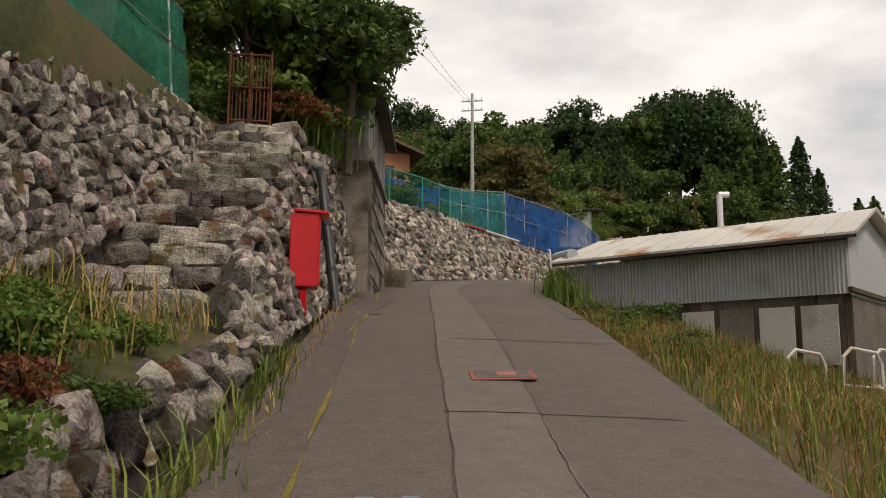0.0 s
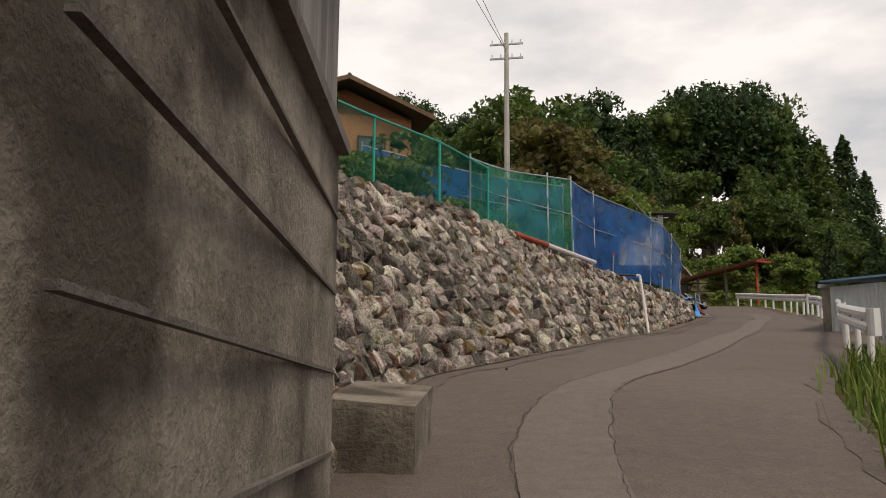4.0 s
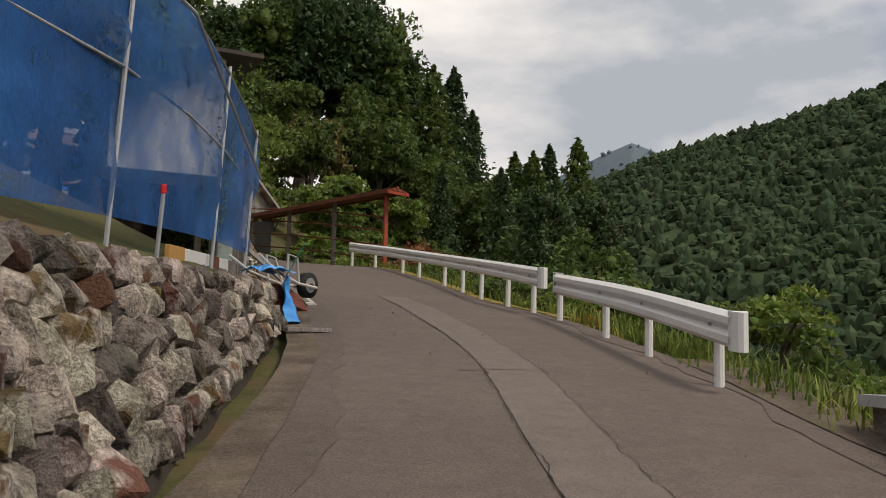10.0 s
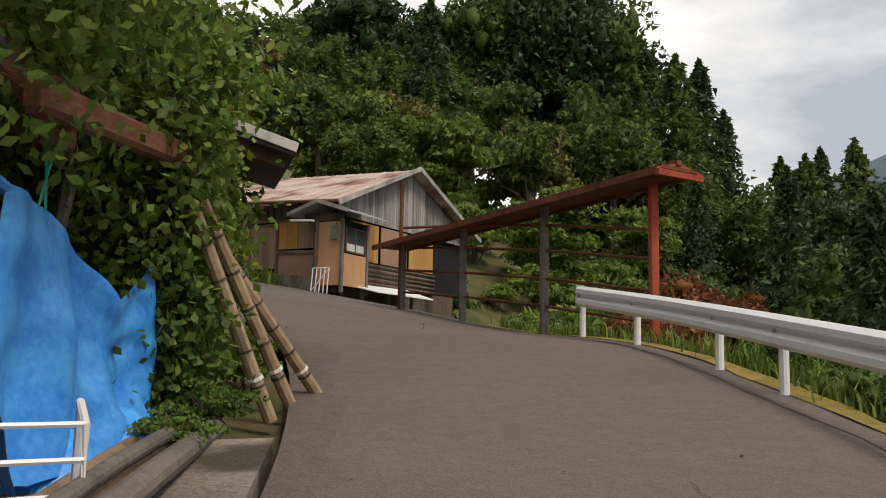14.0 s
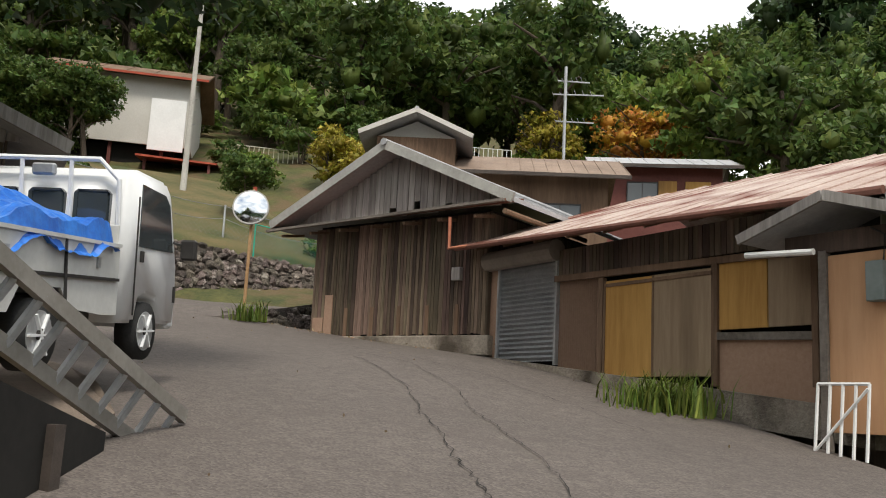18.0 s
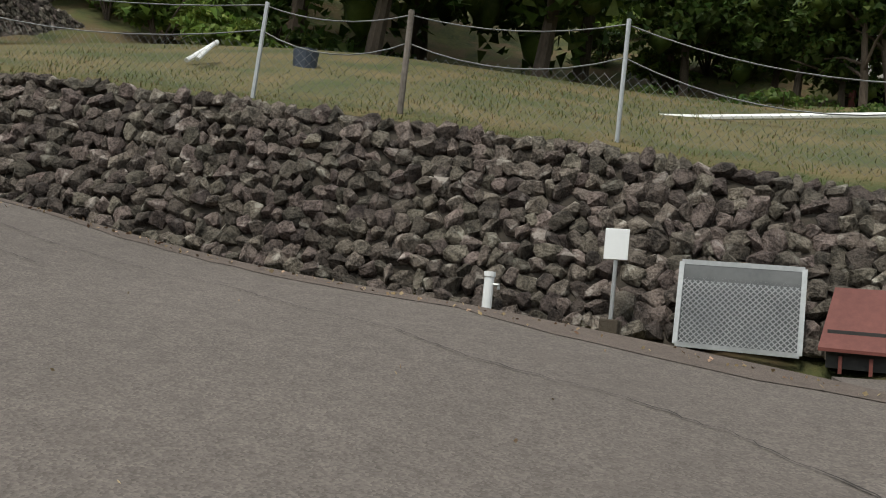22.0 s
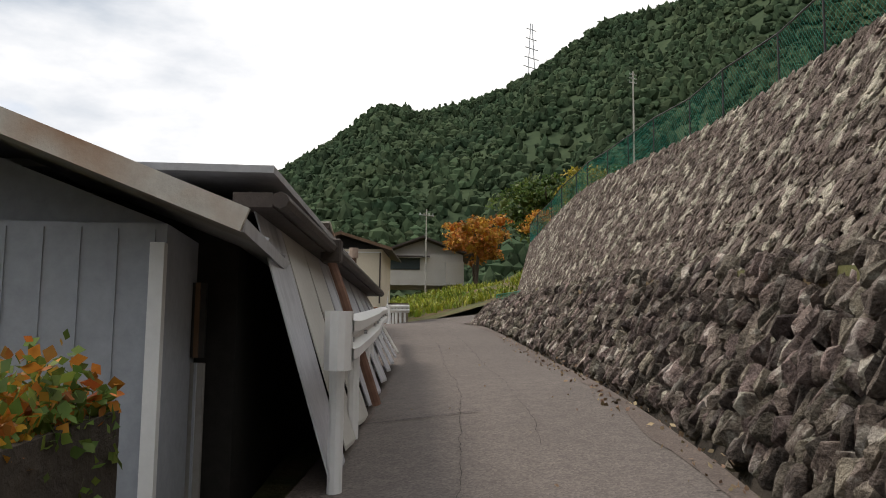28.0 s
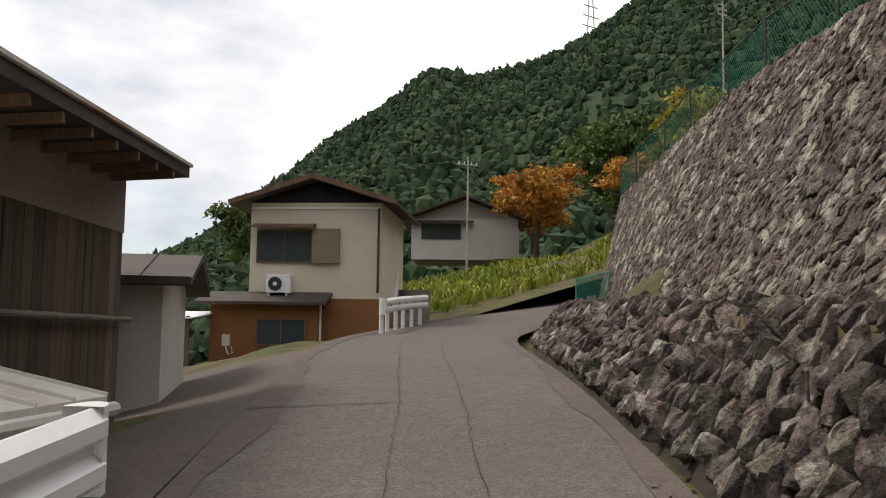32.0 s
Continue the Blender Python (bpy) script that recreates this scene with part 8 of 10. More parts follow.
part("floor_beam", beam((-0.4, 0.52, -0.03), (1.05, 0.52, -0.03), 0.08, 0.08), WOOD_BEAM, _wh2)
part("strut", box((0.9, 0.45, -0.6), (0.08, 0.08, 1.2)), WOOD_BEAM, _wh2)
part("eave", slab([(-0.6, -0.8, 1.52), (1.35, -0.8, 1.5), (1.35, 0.85, 1.5), (-0.6, 0.85, 1.52)], 0.05), ROOF_DARK, _wh2)


def hanging(name, label, top_a, top_b, drop, material, seed=0.0, flare=0.1):
    o = thing(name, label, "tarpaulin", top_a)
    a, b = Vector((0, 0, 0)), Vector(top_b) - Vector(top_a)
    nr = Vector((-b.y, b.x, 0)).normalized()
    v, nx, ny = [], 14, 18
    for j in range(ny + 1):
        t = j / ny
        for i in range(nx + 1):
            s = i / nx
            w = 1 + 0.35 * t
            p = a + b * (0.5 + (s - 0.5) * w) + Vector((0, 0, -drop * t * (0.9 + 0.15 * hash_noise(s * 3, seed))))
            p += nr * (0.05 * math.sin(s * 13 + seed + 2 * t) * (0.3 + t) + flare * t * t + 0.03 * hash_noise(s * 6, t * 6 + seed))
            v.append(p)
    f = [(j * (nx + 1) + i, j * (nx + 1) + i + 1, (j + 1) * (nx + 1) + i + 1, (j + 1) * (nx + 1) + i) for j in range(ny) for i in range(nx)]
    link_mesh("sheet", v, f, material, o, "", True)
    part("tie_cord", tube([(0, 0, 0), (0.1, -0.15, 0.25)], 0.006, 4), GREEN_STEEL, o)
    return o


_ht = thing("tarpaulin", "bright blue tarpaulin hanging down from the shed eave", "tarpaulin", (6.43, 37.3, 5.5))
_v, _nx, _ny = [], 44, 30
for _j in range(_ny + 1):
    for _i in range(_nx + 1):
        _s, _t = _i / _nx, _j / _ny
        _zt = float(np.interp(_s, [0, 0.3, 0.5, 0.72, 0.9, 1], [1.06, 1.02, 0.90, 0.74, 0.84, 0.95]))
        _fold = 0.055 * math.sin(_s * 21 + 2.2 * _t) * (0.25 + 0.75 * _t) + 0.03 * math.sin(_s * 9 - 5 * _t + 1) + 0.02 * hash_noise(_s * 9, _t * 7)
        _base = Vector((0.36 * _s + 0.03, 1.30 * _s - 0.16 * _t * (1 - _s), 0)) + Vector((0.10, 0.03, 0)) * _t * _t
        _v.append(_base + Vector((0.96, -0.27, 0)) * _fold + Vector((0, 0, _zt * (1 - _t) + _t * (0.03 + 0.14 * _s + 0.05 * abs(hash_noise(_s * 7, 2.0))))))
link_mesh("sheet", _v, [(j * (_nx + 1) + i, j * (_nx + 1) + i + 1, (j + 1) * (_nx + 1) + i + 1, (j + 1) * (_nx + 1) + i) for j in range(_ny) for i in range(_nx)], TARP, _ht, "", True)
part("tie_cord", tube([(0.10, 0.25, 1.02), (0.14, 0.36, 1.36)], 0.006, 4), GREEN_STEEL, _ht)
part("tie_cord", tube([(0.12, 0.28, 1.02), (0.10, 0.30, 1.34)], 0.006, 4), GREEN_STEEL, _ht)
part("twisted_strip", tube([(-0.12, -1.0, 1.22), (-0.08, -0.62, 1.14), (0.0, -0.2, 1.08), (0.05, 0.04, 1.04)], 0.035, 8, True, 0.7), TARP, _ht)
hanging("tarpaulin", "blue tarpaulin strip twisted from the roof beam", (6.06, 36.35, 6.72), (6.14, 36.45, 6.72), 1.15, TARP, 4.0, -0.2)
for _k, (_x, _y, _s) in enumerate(((6.45, 36.9, 0.55), (6.62, 37.75, 0.5), (6.75, 38.15, 0.36))):
    _o = thing("tarpaulin", "crumpled blue tarpaulin heap on the shed floor", "tarpaulin", (_x, _y, 5.42 + 0.05 * _k), 20 * _k)
    cloth("sheet", _s, _s * 1.1, lambda x, y: 0.22 * max(0, 1 - (x * x + y * y) * 14) + 0.03, TARP, _o, _k * 3.7, 18, 18)
_fr = thing("broken_chair", "white tubular steel chair skeleton on the blue sheet", "chair", (6.58, 36.75, 5.5), 25)
for _x in (0.0, 0.3):
    part("leg", tube([(_x, 0, 0), (_x, 0.0, 0.30), (_x + 0.03, 0.18, 0.36), (_x + 0.05, 0.26, 0.0)], 0.012, 6), WHITE_PAINT, _fr)
for _k in range(3):
    part("bar", tube([(0.0, 0.0, 0.10 + 0.1 * _k), (0.3, 0.0, 0.10 + 0.1 * _k)], 0.010, 6), WHITE_PAINT, _fr)
_rt = thing("rusty_drum", "pale blue rusted sheet-metal water tank", "tank", (6.14, 35.62, 5.40), 15)
part("panel", box((0, 0, 0.26), (0.28, 0.24, 0.54), None, 0.01), surface("faded_blue_tin", (0.20, 0.30, 0.32), (0.42, 0.42, 0.34), 0.7, 3, 20, 0.2, stain=(0.24, 0.12, 0.05), stain_at=(0.52, 0.68)), _rt)
part("rim", box((0, 0, 0.535), (0.30, 0.26, 0.025), None, 0.006), RUST, _rt)
for _k, (_a, _b, _r) in enumerate((((6.70, 36.2, 5.46), (7.02, 38.35, 5.66), 0.055), ((6.82, 36.15, 5.47), (7.16, 38.5, 5.68), 0.05), ((6.62, 36.7, 5.47), (6.95, 38.6, 5.70), 0.035), ((6.78, 36.5, 5.56), (7.0, 37.9, 5.70), 0.03))):
    _o = thing("cut_log", "long grey-brown pole lying on the concrete slab", "log", _a, 0, "cut logs")
    _pb = Vector(_b) - Vector(_a)
    _lg = part("log", tube([(0, 0, 0.02), _pb * 0.5 + Vector((0.015, 0, 0.03)), _pb], _r, 12), BAMBOO if _k % 2 == 0 else WOOD_BEAM, _o)
    part("cut_end", tube([Vector((0, 0, 0.02)) - _pb * 0.0015, Vector((0, 0, 0.02)) - _pb * 0.003], _r * 0.72, 10), BARK, _lg, "dark hollow end")
for _a, _b in (((7.42, 38.87, 5.69), (7.00, 38.60, 6.72)), ((7.54, 39.08, 5.73), (7.03, 38.72, 6.78)), ((7.70, 39.33, 5.79), (7.14, 38.95, 6.55))):
    _o = thing("bamboo_pole", "dry brown pole leaning on the ivy", "pole", _a, 0, "leaning poles")
    _pb = Vector(_b) - Vector(_a)
    part("pole", tube([(0, 0, 0.0), _pb], 0.036, 9), BAMBOO, _o)
    for _k in range(1, 6):
        part("node_ring", tube([_pb * (_k / 6), _pb * (_k / 6 + 0.012)], 0.040, 9), BARK, _o)
    part("tie", tube([_pb * 0.2, _pb * 0.215], 0.042, 8), WHITE_PAINT, _o)
# concrete slab with the culvert mouth
_sl = tagged(part("pavement_slab", slab([(7.05, 35.0, 5.27), (7.42, 38.2, 5.66), (6.2, 38.4, 5.6), (5.6, 36.6, 5.36), (5.9, 35.3, 5.22)], 0.16), CONCRETE), "old cracked concrete slab in front of the shed", "pavement", "", "structure")
# solid block; the darkness inside the mouth is painted on
_cv = tagged(part("culvert", slab([(7.03, 34.95, 5.20), (7.06, 35.1, 5.22), (6.3, 35.45, 5.15), (6.2, 35.3, 5.15)], 0.26), BLACKOUT), "culvert mouth under the slab, its shade painted black", "culvert", "", "structure")
tagged(part("kerb_edge", beam((6.95, 34.95, 5.20), (6.55, 33.2, 5.0), 0.10, 0.12), CONCRETE_PALE), "broken pale concrete road edge", "kerb", "", "structure")
_rg = random.Random(12)
for _k in range(26):
    _o = thing("rubble_stone", "loose rubble stone beside the lane", "stone", (5.5 + _rg.random() * 1.0, 33.4 + _rg.random() * 1.9, 4.98 + _rg.random() * 0.1), _rg.uniform(0, 180), "rubble")
    _q = new("stone", stone_mesh(_rg.randrange(10), STONE_A))
    _q.parent = _o
    _q.matrix_basis = Matrix.Diagonal((_rg.uniform(0.15, 0.34), _rg.uniform(0.12, 0.24), _rg.uniform(0.09, 0.16), 1))
# timber and mesh screen at the net's end
_ws = thing("mesh_screen", "tall timber frame screen covered with green mesh", "screen", (5.75, 33.3, 5.2), 68)
for _x in (0.0, 0.42, 0.62):
    part("post", beam((_x, 0, -0.1), (_x + 0.1, 0.0, 1.62), 0.06, 0.06, 0.005), WOOD_BEAM, _ws)
for _z in (0.12, 0.85, 1.5):
    part("rail", beam((0, 0, _z), (0.6, 0, _z), 0.05, 0.05), WOOD_BEAM, _ws)
part("brace", beam((0.05, -0.05, 0.5), (0.55, -0.05, 1.25), 0.05, 0.04), WOOD_GREY, _ws)
part("long_brace", beam((0.05, -0.06, 0.45), (0.6, -0.75, -0.15), 0.04, 0.04), WOOD_GREY, _ws)
part("mesh", box((0.32, 0.03, 0.8), (0.56, 0.006, 1.4)), NET_GREEN, _ws)
for _z in (0.95, 1.15):
    part("thin_pipe", tube([(-0.3, -0.04, _z), (1.1, -0.06, _z + 0.02)], 0.008, 5), STEEL, _ws)
# base boards under the blue net and the tarp draped on the wall's end
_nb = thing("edging_boards", "peeling white and rusty boards along the net's foot", "boards", (4.5, 29.8, 5.2))
for _k in range(6):
    part("board", beam((0.16 * _k * 1.05, 0.42 * _k, 0.02 * _k), (0.16 * (_k + 1) * 1.05, 0.42 * (_k + 1) - 0.02, 0.02 * (_k + 1)), 0.03, 0.13, 0.003), (WOOD_YELLOW, WHITE_PAINT, WHITE_PAINT, RUST, WHITE_PAINT, WOOD_BEAM)[_k], _nb)
_o = thing("tarpaulin", "crumpled bright blue tarpaulin over the end of the wall", "tarpaulin", (5.62, 31.6, 5.20), 20)
cloth("sheet", 0.36, 0.34, lambda x, y: 0.10 * max(0, 1 - (x * x + y * y) * 10), TARP, _o, 8.0)
hanging("tarpaulin", "blue tarpaulin tail hanging down the wall end", (5.76, 31.5, 5.24), (5.84, 31.78, 5.24), 0.46, TARP, 6.0, -0.06)
for _k, (_a, _b) in enumerate((((4.3, 28.9, 5.06), (4.45, 29.0, 5.5)), ((2.75, 26.3, 5.08), (2.8, 26.3, 5.4)))):
    _o = thing("tap_post", "thin standpipe with a small red tap on the wall", "standpipe", _a)
    part("pipe", tube([(0, 0, 0), (0.02, 0, 0.38)], 0.012, 6), STEEL, _o)
    part("tap", box((0.02, 0, 0.40), (0.03, 0.03, 0.05), None, 0.005), RED_PAINT, _o)
# upturned wheelbarrow
WB = thing("wheelbarrow", "upturned rusty wheelbarrow with a black rubber wheel", "wheelbarrow", (6.10, 32.04, 4.93), 35)
_tr = bmesh.new()
_a = [_tr.verts.new(c) for c in ((-0.62, -0.16, 0.10), (-0.10, -0.12, 0.02), (-0.10, 0.12, 0.02), (-0.62, 0.16, 0.10))]
_b = [_tr.verts.new(c) for c in ((-0.54, -0.11, 0.24), (-0.18, -0.08, 0.15), (-0.18, 0.08, 0.15), (-0.54, 0.11, 0.24))]
_tr.faces.new(_b)
for _k in range(4):
    _tr.faces.new((_a[_k], _a[(_k + 1) % 4], _b[(_k + 1) % 4], _b[_k]))
bmesh.ops.solidify(_tr, geom=list(_tr.faces), thickness=0.008)
part("tray", _tr, surface("rust_pink_tray", (0.26, 0.085, 0.055), (0.40, 0.17, 0.125), 0.7, 4, 20, 0.2), WB, "rust-pink steel tray")
_wl = part("wheel", tube([(0.02, -0.035, 0.26), (0.02, 0.035, 0.26)], 0.115, 22), RUBBER, WB, "black rubber tyre", True)
part("rim", tube([(0.02, -0.038, 0.26), (0.02, 0.038, 0.26)], 0.068, 18), STEEL, _wl)
part("hub", tube([(0.02, -0.06, 0.26), (0.02, 0.06, 0.26)], 0.018, 8), RUST, _wl)
for _s in (-1, 1):
    part("handle", tube([(0.08, _s * 0.06, 0.24), (-0.25, _s * 0.10, 0.26), (-0.6, _s * 0.14, 0.34), (-0.85, _s * 0.16, 0.46)], 0.013, 7), ROOF_PALE, WB)
    part("stand", tube([(-0.40, _s * 0.10, 0.28), (-0.42, _s * 0.12, 0.50), (-0.30, _s * 0.12, 0.48), (-0.22, _s * 0.09, 0.26)], 0.012, 7), ROOF_PALE, WB)
_o = thing("plank", "grey plank lying across the roadside gutter", "plank", (5.85, 30.95, 4.76), 15)
part("board", box((-0.08, 0, 0.02), (0.40, 0.07, 0.035), None, 0.004), WOOD_GREY, _o)

# ---- creeper-covered wall beside the upper lane ----
_hw = [(-9.0, 43.35, 10.45), (-7.4, 44.6, 10.15), (-6.0, 45.9, 9.8), (-4.6, 47.2, 9.45), (-3.1, 48.3, 9.05), (-1.6, 48.9, 8.7)]
_a, _v, _f = smooth_line(_hw, 5), [], []
for _i, _p in enumerate(_a):
    _d = _a[min(_i + 1, len(_a) - 1)] - _a[max(_i - 1, 0)]
    _n = np.array((-_d[1], _d[0], 0)) / np.linalg.norm(_d[:2])
    for _s, _z in ((0.0, -0.4), (0.0, 0.66), (0.14, 0.66), (0.14, -0.4)):
        _v.append(_p + _n * -_s * -1 + np.array((0, 0, _z)))
for _i in range(len(_a) - 1):
    for _k in range(4):
        _f.append((4 * _i + _k, 4 * _i + (_k + 1) % 4, 4 * (_i + 1) + (_k + 1) % 4, 4 * (_i + 1) + _k))
_f += [(3, 2, 1, 0), tuple(4 * len(_a) - 4 + k for k in range(4))]
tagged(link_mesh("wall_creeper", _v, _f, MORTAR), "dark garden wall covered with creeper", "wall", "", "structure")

# white tubular railings on the slope, hoops in the field
def railing(label, a, b, n, h=0.45, mat=WHITE_PAINT):
    o = thing("railing", label, "railing", a)
    d = Vector(b) - Vector(a)
    for k in range(n + 1):
        part("bar", tube([d * (k / n), d * (k / n) + Vector((0, 0, h))], 0.012, 5), mat, o)
    for z in (0.1, h):
        part("rail", tube([Vector((0, 0, z)), d + Vector((0, 0, z))], 0.014, 5), mat, o)


_cream = surface("cream_paint", (0.50, 0.47, 0.36), (0.60, 0.57, 0.46), 0.6, 3, 20, 0.05)
railing("cream steel railing on the garden slope", (-5.2, 66.0, 13.9), (-2.6, 67.5, 13.9), 22, 0.5, _cream)
railing("cream steel railing on the garden slope", (-2.4, 67.6, 13.8), (0.2, 68.0, 13.6), 22, 0.5, _cream)
railing("white railing above the garden", (-1.5, 72.0, 15.6), (1.5, 72.5, 15.4), 20, 0.5)
for _x, _y in ((3.35, 8.4), (3.75, 8.05), (4.15, 8.3)):
    _o = thing("pipe_hoop", "bent rusty-white pipe hoop in the tall grass", "hoop", (_x, _y, 0.55), 20)
    part("hoop", tube([(0, 0, 0), (0.02, 0, 0.62), (0.12, 0.0, 0.70), (0.42, 0, 0.66), (0.48, 0, 0.55), (0.5, 0, 0)], 0.02, 6), ROOF_PALE, _o)
    part("bar", tube([(0.0, 0, 0.35), (0.5, 0, 0.32)], 0.014, 6), ROOF_PALE, _o)
_an = thing("roof_antenna", "tall television antenna behind the barns", "antenna", (4.75, 62.8, 11.5))
part("mast", tube([(0, 0, 0), (0, 0, 3.3)], 0.035, 6), STEEL, _an)
for _k, (_z, _l) in enumerate(((3.0, 0.5), (2.7, 0.8), (2.1, 0.6))):
    part("boom", tube([(-_l / 3, 0, _z), (_l, 0.1, _z - 0.05)], 0.018, 5), STEEL, _an)
    for _j in range(6):
        part("element", tube([(-_l / 3 + _j * _l / 5, -0.12, _z), (-_l / 3 + _j * _l / 5, 0.12, _z)], 0.008, 4), STEEL, _an)

# ---- plants ----
RNG = np.random.default_rng(7)
_ico = bmesh.new()
bmesh.ops.create_icosphere(_ico, subdivisions=1, radius=1.0)
BALL_V, BALL_F = np.array([v.co[:] for v in _ico.verts]), np.array([[v.index for v in f.verts] for f in _ico.faces])
_ico.free()


def leaf_quads(centres, size, out=None, droop=0.0, slim=0.55, rng=RNG, tri=False):
    """A diamond leaf at each centre, turned at random about the outward way."""
    n = len(centres)
    a = rng.normal(size=(n, 3))
    if out is not None:
        a = a * 0.75 + out
    a[:, 2] -= droop
    a /= np.linalg.norm(a, axis=1)[:, None]
    b = np.cross(a, rng.normal(size=(n, 3)))
    b /= np.linalg.norm(b, axis=1)[:, None] + 1e-9
    s = size * rng.uniform(0.6, 1.3, n)[:, None]
    if tri:
        v = np.stack([centres - a * s * 0.5 - b * s * slim * 0.5, centres - a * s * 0.4 + b * s * slim * 0.5, centres + a * s * 0.6], 1).reshape(-1, 3)
        return v, np.arange(3 * n).reshape(-1, 3)
    v = np.stack([centres - a * s * 0.5, centres + b * s * slim * 0.5 + a * s * 0.05, centres + a * s * 0.5, centres - b * s * slim * 0.5 + a * s * 0.05], 1).reshape(-1, 3)
    return v, np.arange(4 * n).reshape(-1, 4)


def quick_mesh(name, v, f, material):
    me = bpy.data.meshes.new(name)
    me.from_pydata(v.tolist(), [], f if isinstance(f, list) else f.tolist())
    me.materials.append(material)
    me.shade_smooth()
    return me


def lobes_cloud(rng, centre, radius, lobes, leaves, lobe_r=0.34, flat=0.8, top_bias=0.25):
    """Leaf places on the skins of many overlapping lobes, and the lobes' cores."""
    c, out, cores = [], [], []
    per = leaves // lobes
    for _ in range(lobes):
        d = rng.normal(size=3)
        d /= np.linalg.norm(d)
        d[2] = d[2] * flat + top_bias
        k = np.array(centre) + d * np.array(radius) * rng.uniform(0.35, 0.8)
        q = rng.normal(size=(per, 3))
        q /= np.linalg.norm(q, axis=1)[:, None]
        q[:, 2] = np.abs(q[:, 2]) * 0.8 - 0.25
        r = np.array(radius) * lobe_r * rng.uniform(0.7, 1.25)
        c.append(k + q * r * rng.uniform(0.6, 1.08, per)[:, None])
        out.append(q)
        cores.append((k, r * 0.45))
    return np.concatenate(c), np.concatenate(out), cores


def with_cores(rng, v, f, cores):
    """Adds the shaded inner mass of each clump, a rough small ball, to the leaves."""
    vs, fs, base = [v], [tuple(q) for q in f.tolist()], len(v)
    for c, r in cores:
        q = BALL_V * (1 + 0.28 * rng.normal(size=(len(BALL_V), 1))) * r * 0.7 + c
        vs.append(q)
        fs += [tuple(int(k) + base for k in t) for t in BALL_F]
        base += len(q)
    return np.concatenate(vs), fs


def trunk_mesh(rng, height, r, crown_r, limbs=6):
    bm = bmesh.new()
    top = Vector((rng.uniform(-0.1, 0.1) * height, rng.uniform(-0.1, 0.1) * height, height * 0.72))
    add_tube(bm, [(0, 0, -0.4), top * 0.35 + Vector((rng.uniform(-0.05, 0.05), 0, 0)), top * 0.7, top], r, 8, True, 0.35)
    for k in range(limbs):
        s = top * rng.uniform(0.4, 0.95)
        a = rng.uniform(0, 6.28)
        e = s + Vector((math.cos(a), math.sin(a), rng.uniform(0.3, 0.9))) * crown_r * rng.uniform(0.5, 0.85)
        add_tube(bm, [s, s.lerp(e, 0.5) + Vector((0, 0, 0.08 * height * 0.3)), e], r * 0.4, 6, True, 0.3)
    return bm


def broad_tree(seed, label, material, height=5.0, spread=2.2, leaves=3300, leaf=0.205, low=0.06, lobes=34):
    rng = np.random.default_rng(seed)
    o = thing("tree", label, "tree", (0, 0, -200))
    part("trunk", trunk_mesh(random.Random(seed), height, height * 0.028, spread), BARK, o)
    c, d, cores = lobes_cloud(rng, (0, 0, height * (low + (1 - low) / 2)), (spread, spread, height * (1 - low) / 2), lobes, leaves)
    v, f = leaf_quads(c, leaf * 1.12, d * 0.7, 0.25, 0.75, rng, True)
    v, f = with_cores(rng, v, f, cores)
    new("crown", quick_mesh("crown", v, f, material)).parent = o
    return o


def cedar_tree(seed, label, material, height=9.0, spread=2.0, leaves=4600, leaf=0.22, bare=0.12):
    rng = np.random.default_rng(seed)
    o = thing("tree", label, "tree", (0, 0, -200))
    part("trunk", tube([(0, 0, -0.4), (0.05, 0.0, height * 0.5), (0, 0, height * 0.98)], height * 0.022, 8, True, 0.15), BARK, o)
    c, d, levels = [], [], 26
    for k in range(levels):
        t = k / (levels - 1)
        z = height * (bare + (1 - bare) * t)
        r = spread * (1 - t) ** 0.75 * rng.uniform(0.75, 1.15) + 0.08
        arms = max(4, int(10 * (1 - t) + 4))
        a0 = rng.uniform(0, 6.28)
        for j in range(arms):
            a = a0 + 6.283 * j / arms + rng.normal() * 0.15
            rr = r * rng.uniform(0.65, 1.15)
            m = max(3, int(leaves / levels / arms))
            s = rng.uniform(0.15, 1.0, m) ** 0.7
            w = rng.normal(size=m) * 0.16 * rr
            x = np.stack([np.cos(a) * s * rr - np.sin(a) * w, np.sin(a) * s * rr + np.cos(a) * w, z - 0.30 * rr * s ** 2 + 0.1 * rng.normal(size=m) + 0.12 * rr], 1)
            c.append(x)
            d.append(np.tile((math.cos(a), math.sin(a), -0.25), (m, 1)))
    c, d = np.concatenate(c), np.concatenate(d)
    v, f = leaf_quads(c, leaf * 1.12, d * 1.1, 0.2, 0.6, rng, True)
    v, f = with_cores(rng, v, f, [(np.array((0, 0, height * (bare + (1 - bare) * (k + 0.3) / 9))), np.array((spread, spread, spread * 0.9)) * (1 - k / 9.2) ** 0.75 * 0.55) for k in range(9)])
    new("crown", quick_mesh("crown", v, f, material)).parent = o
    return o


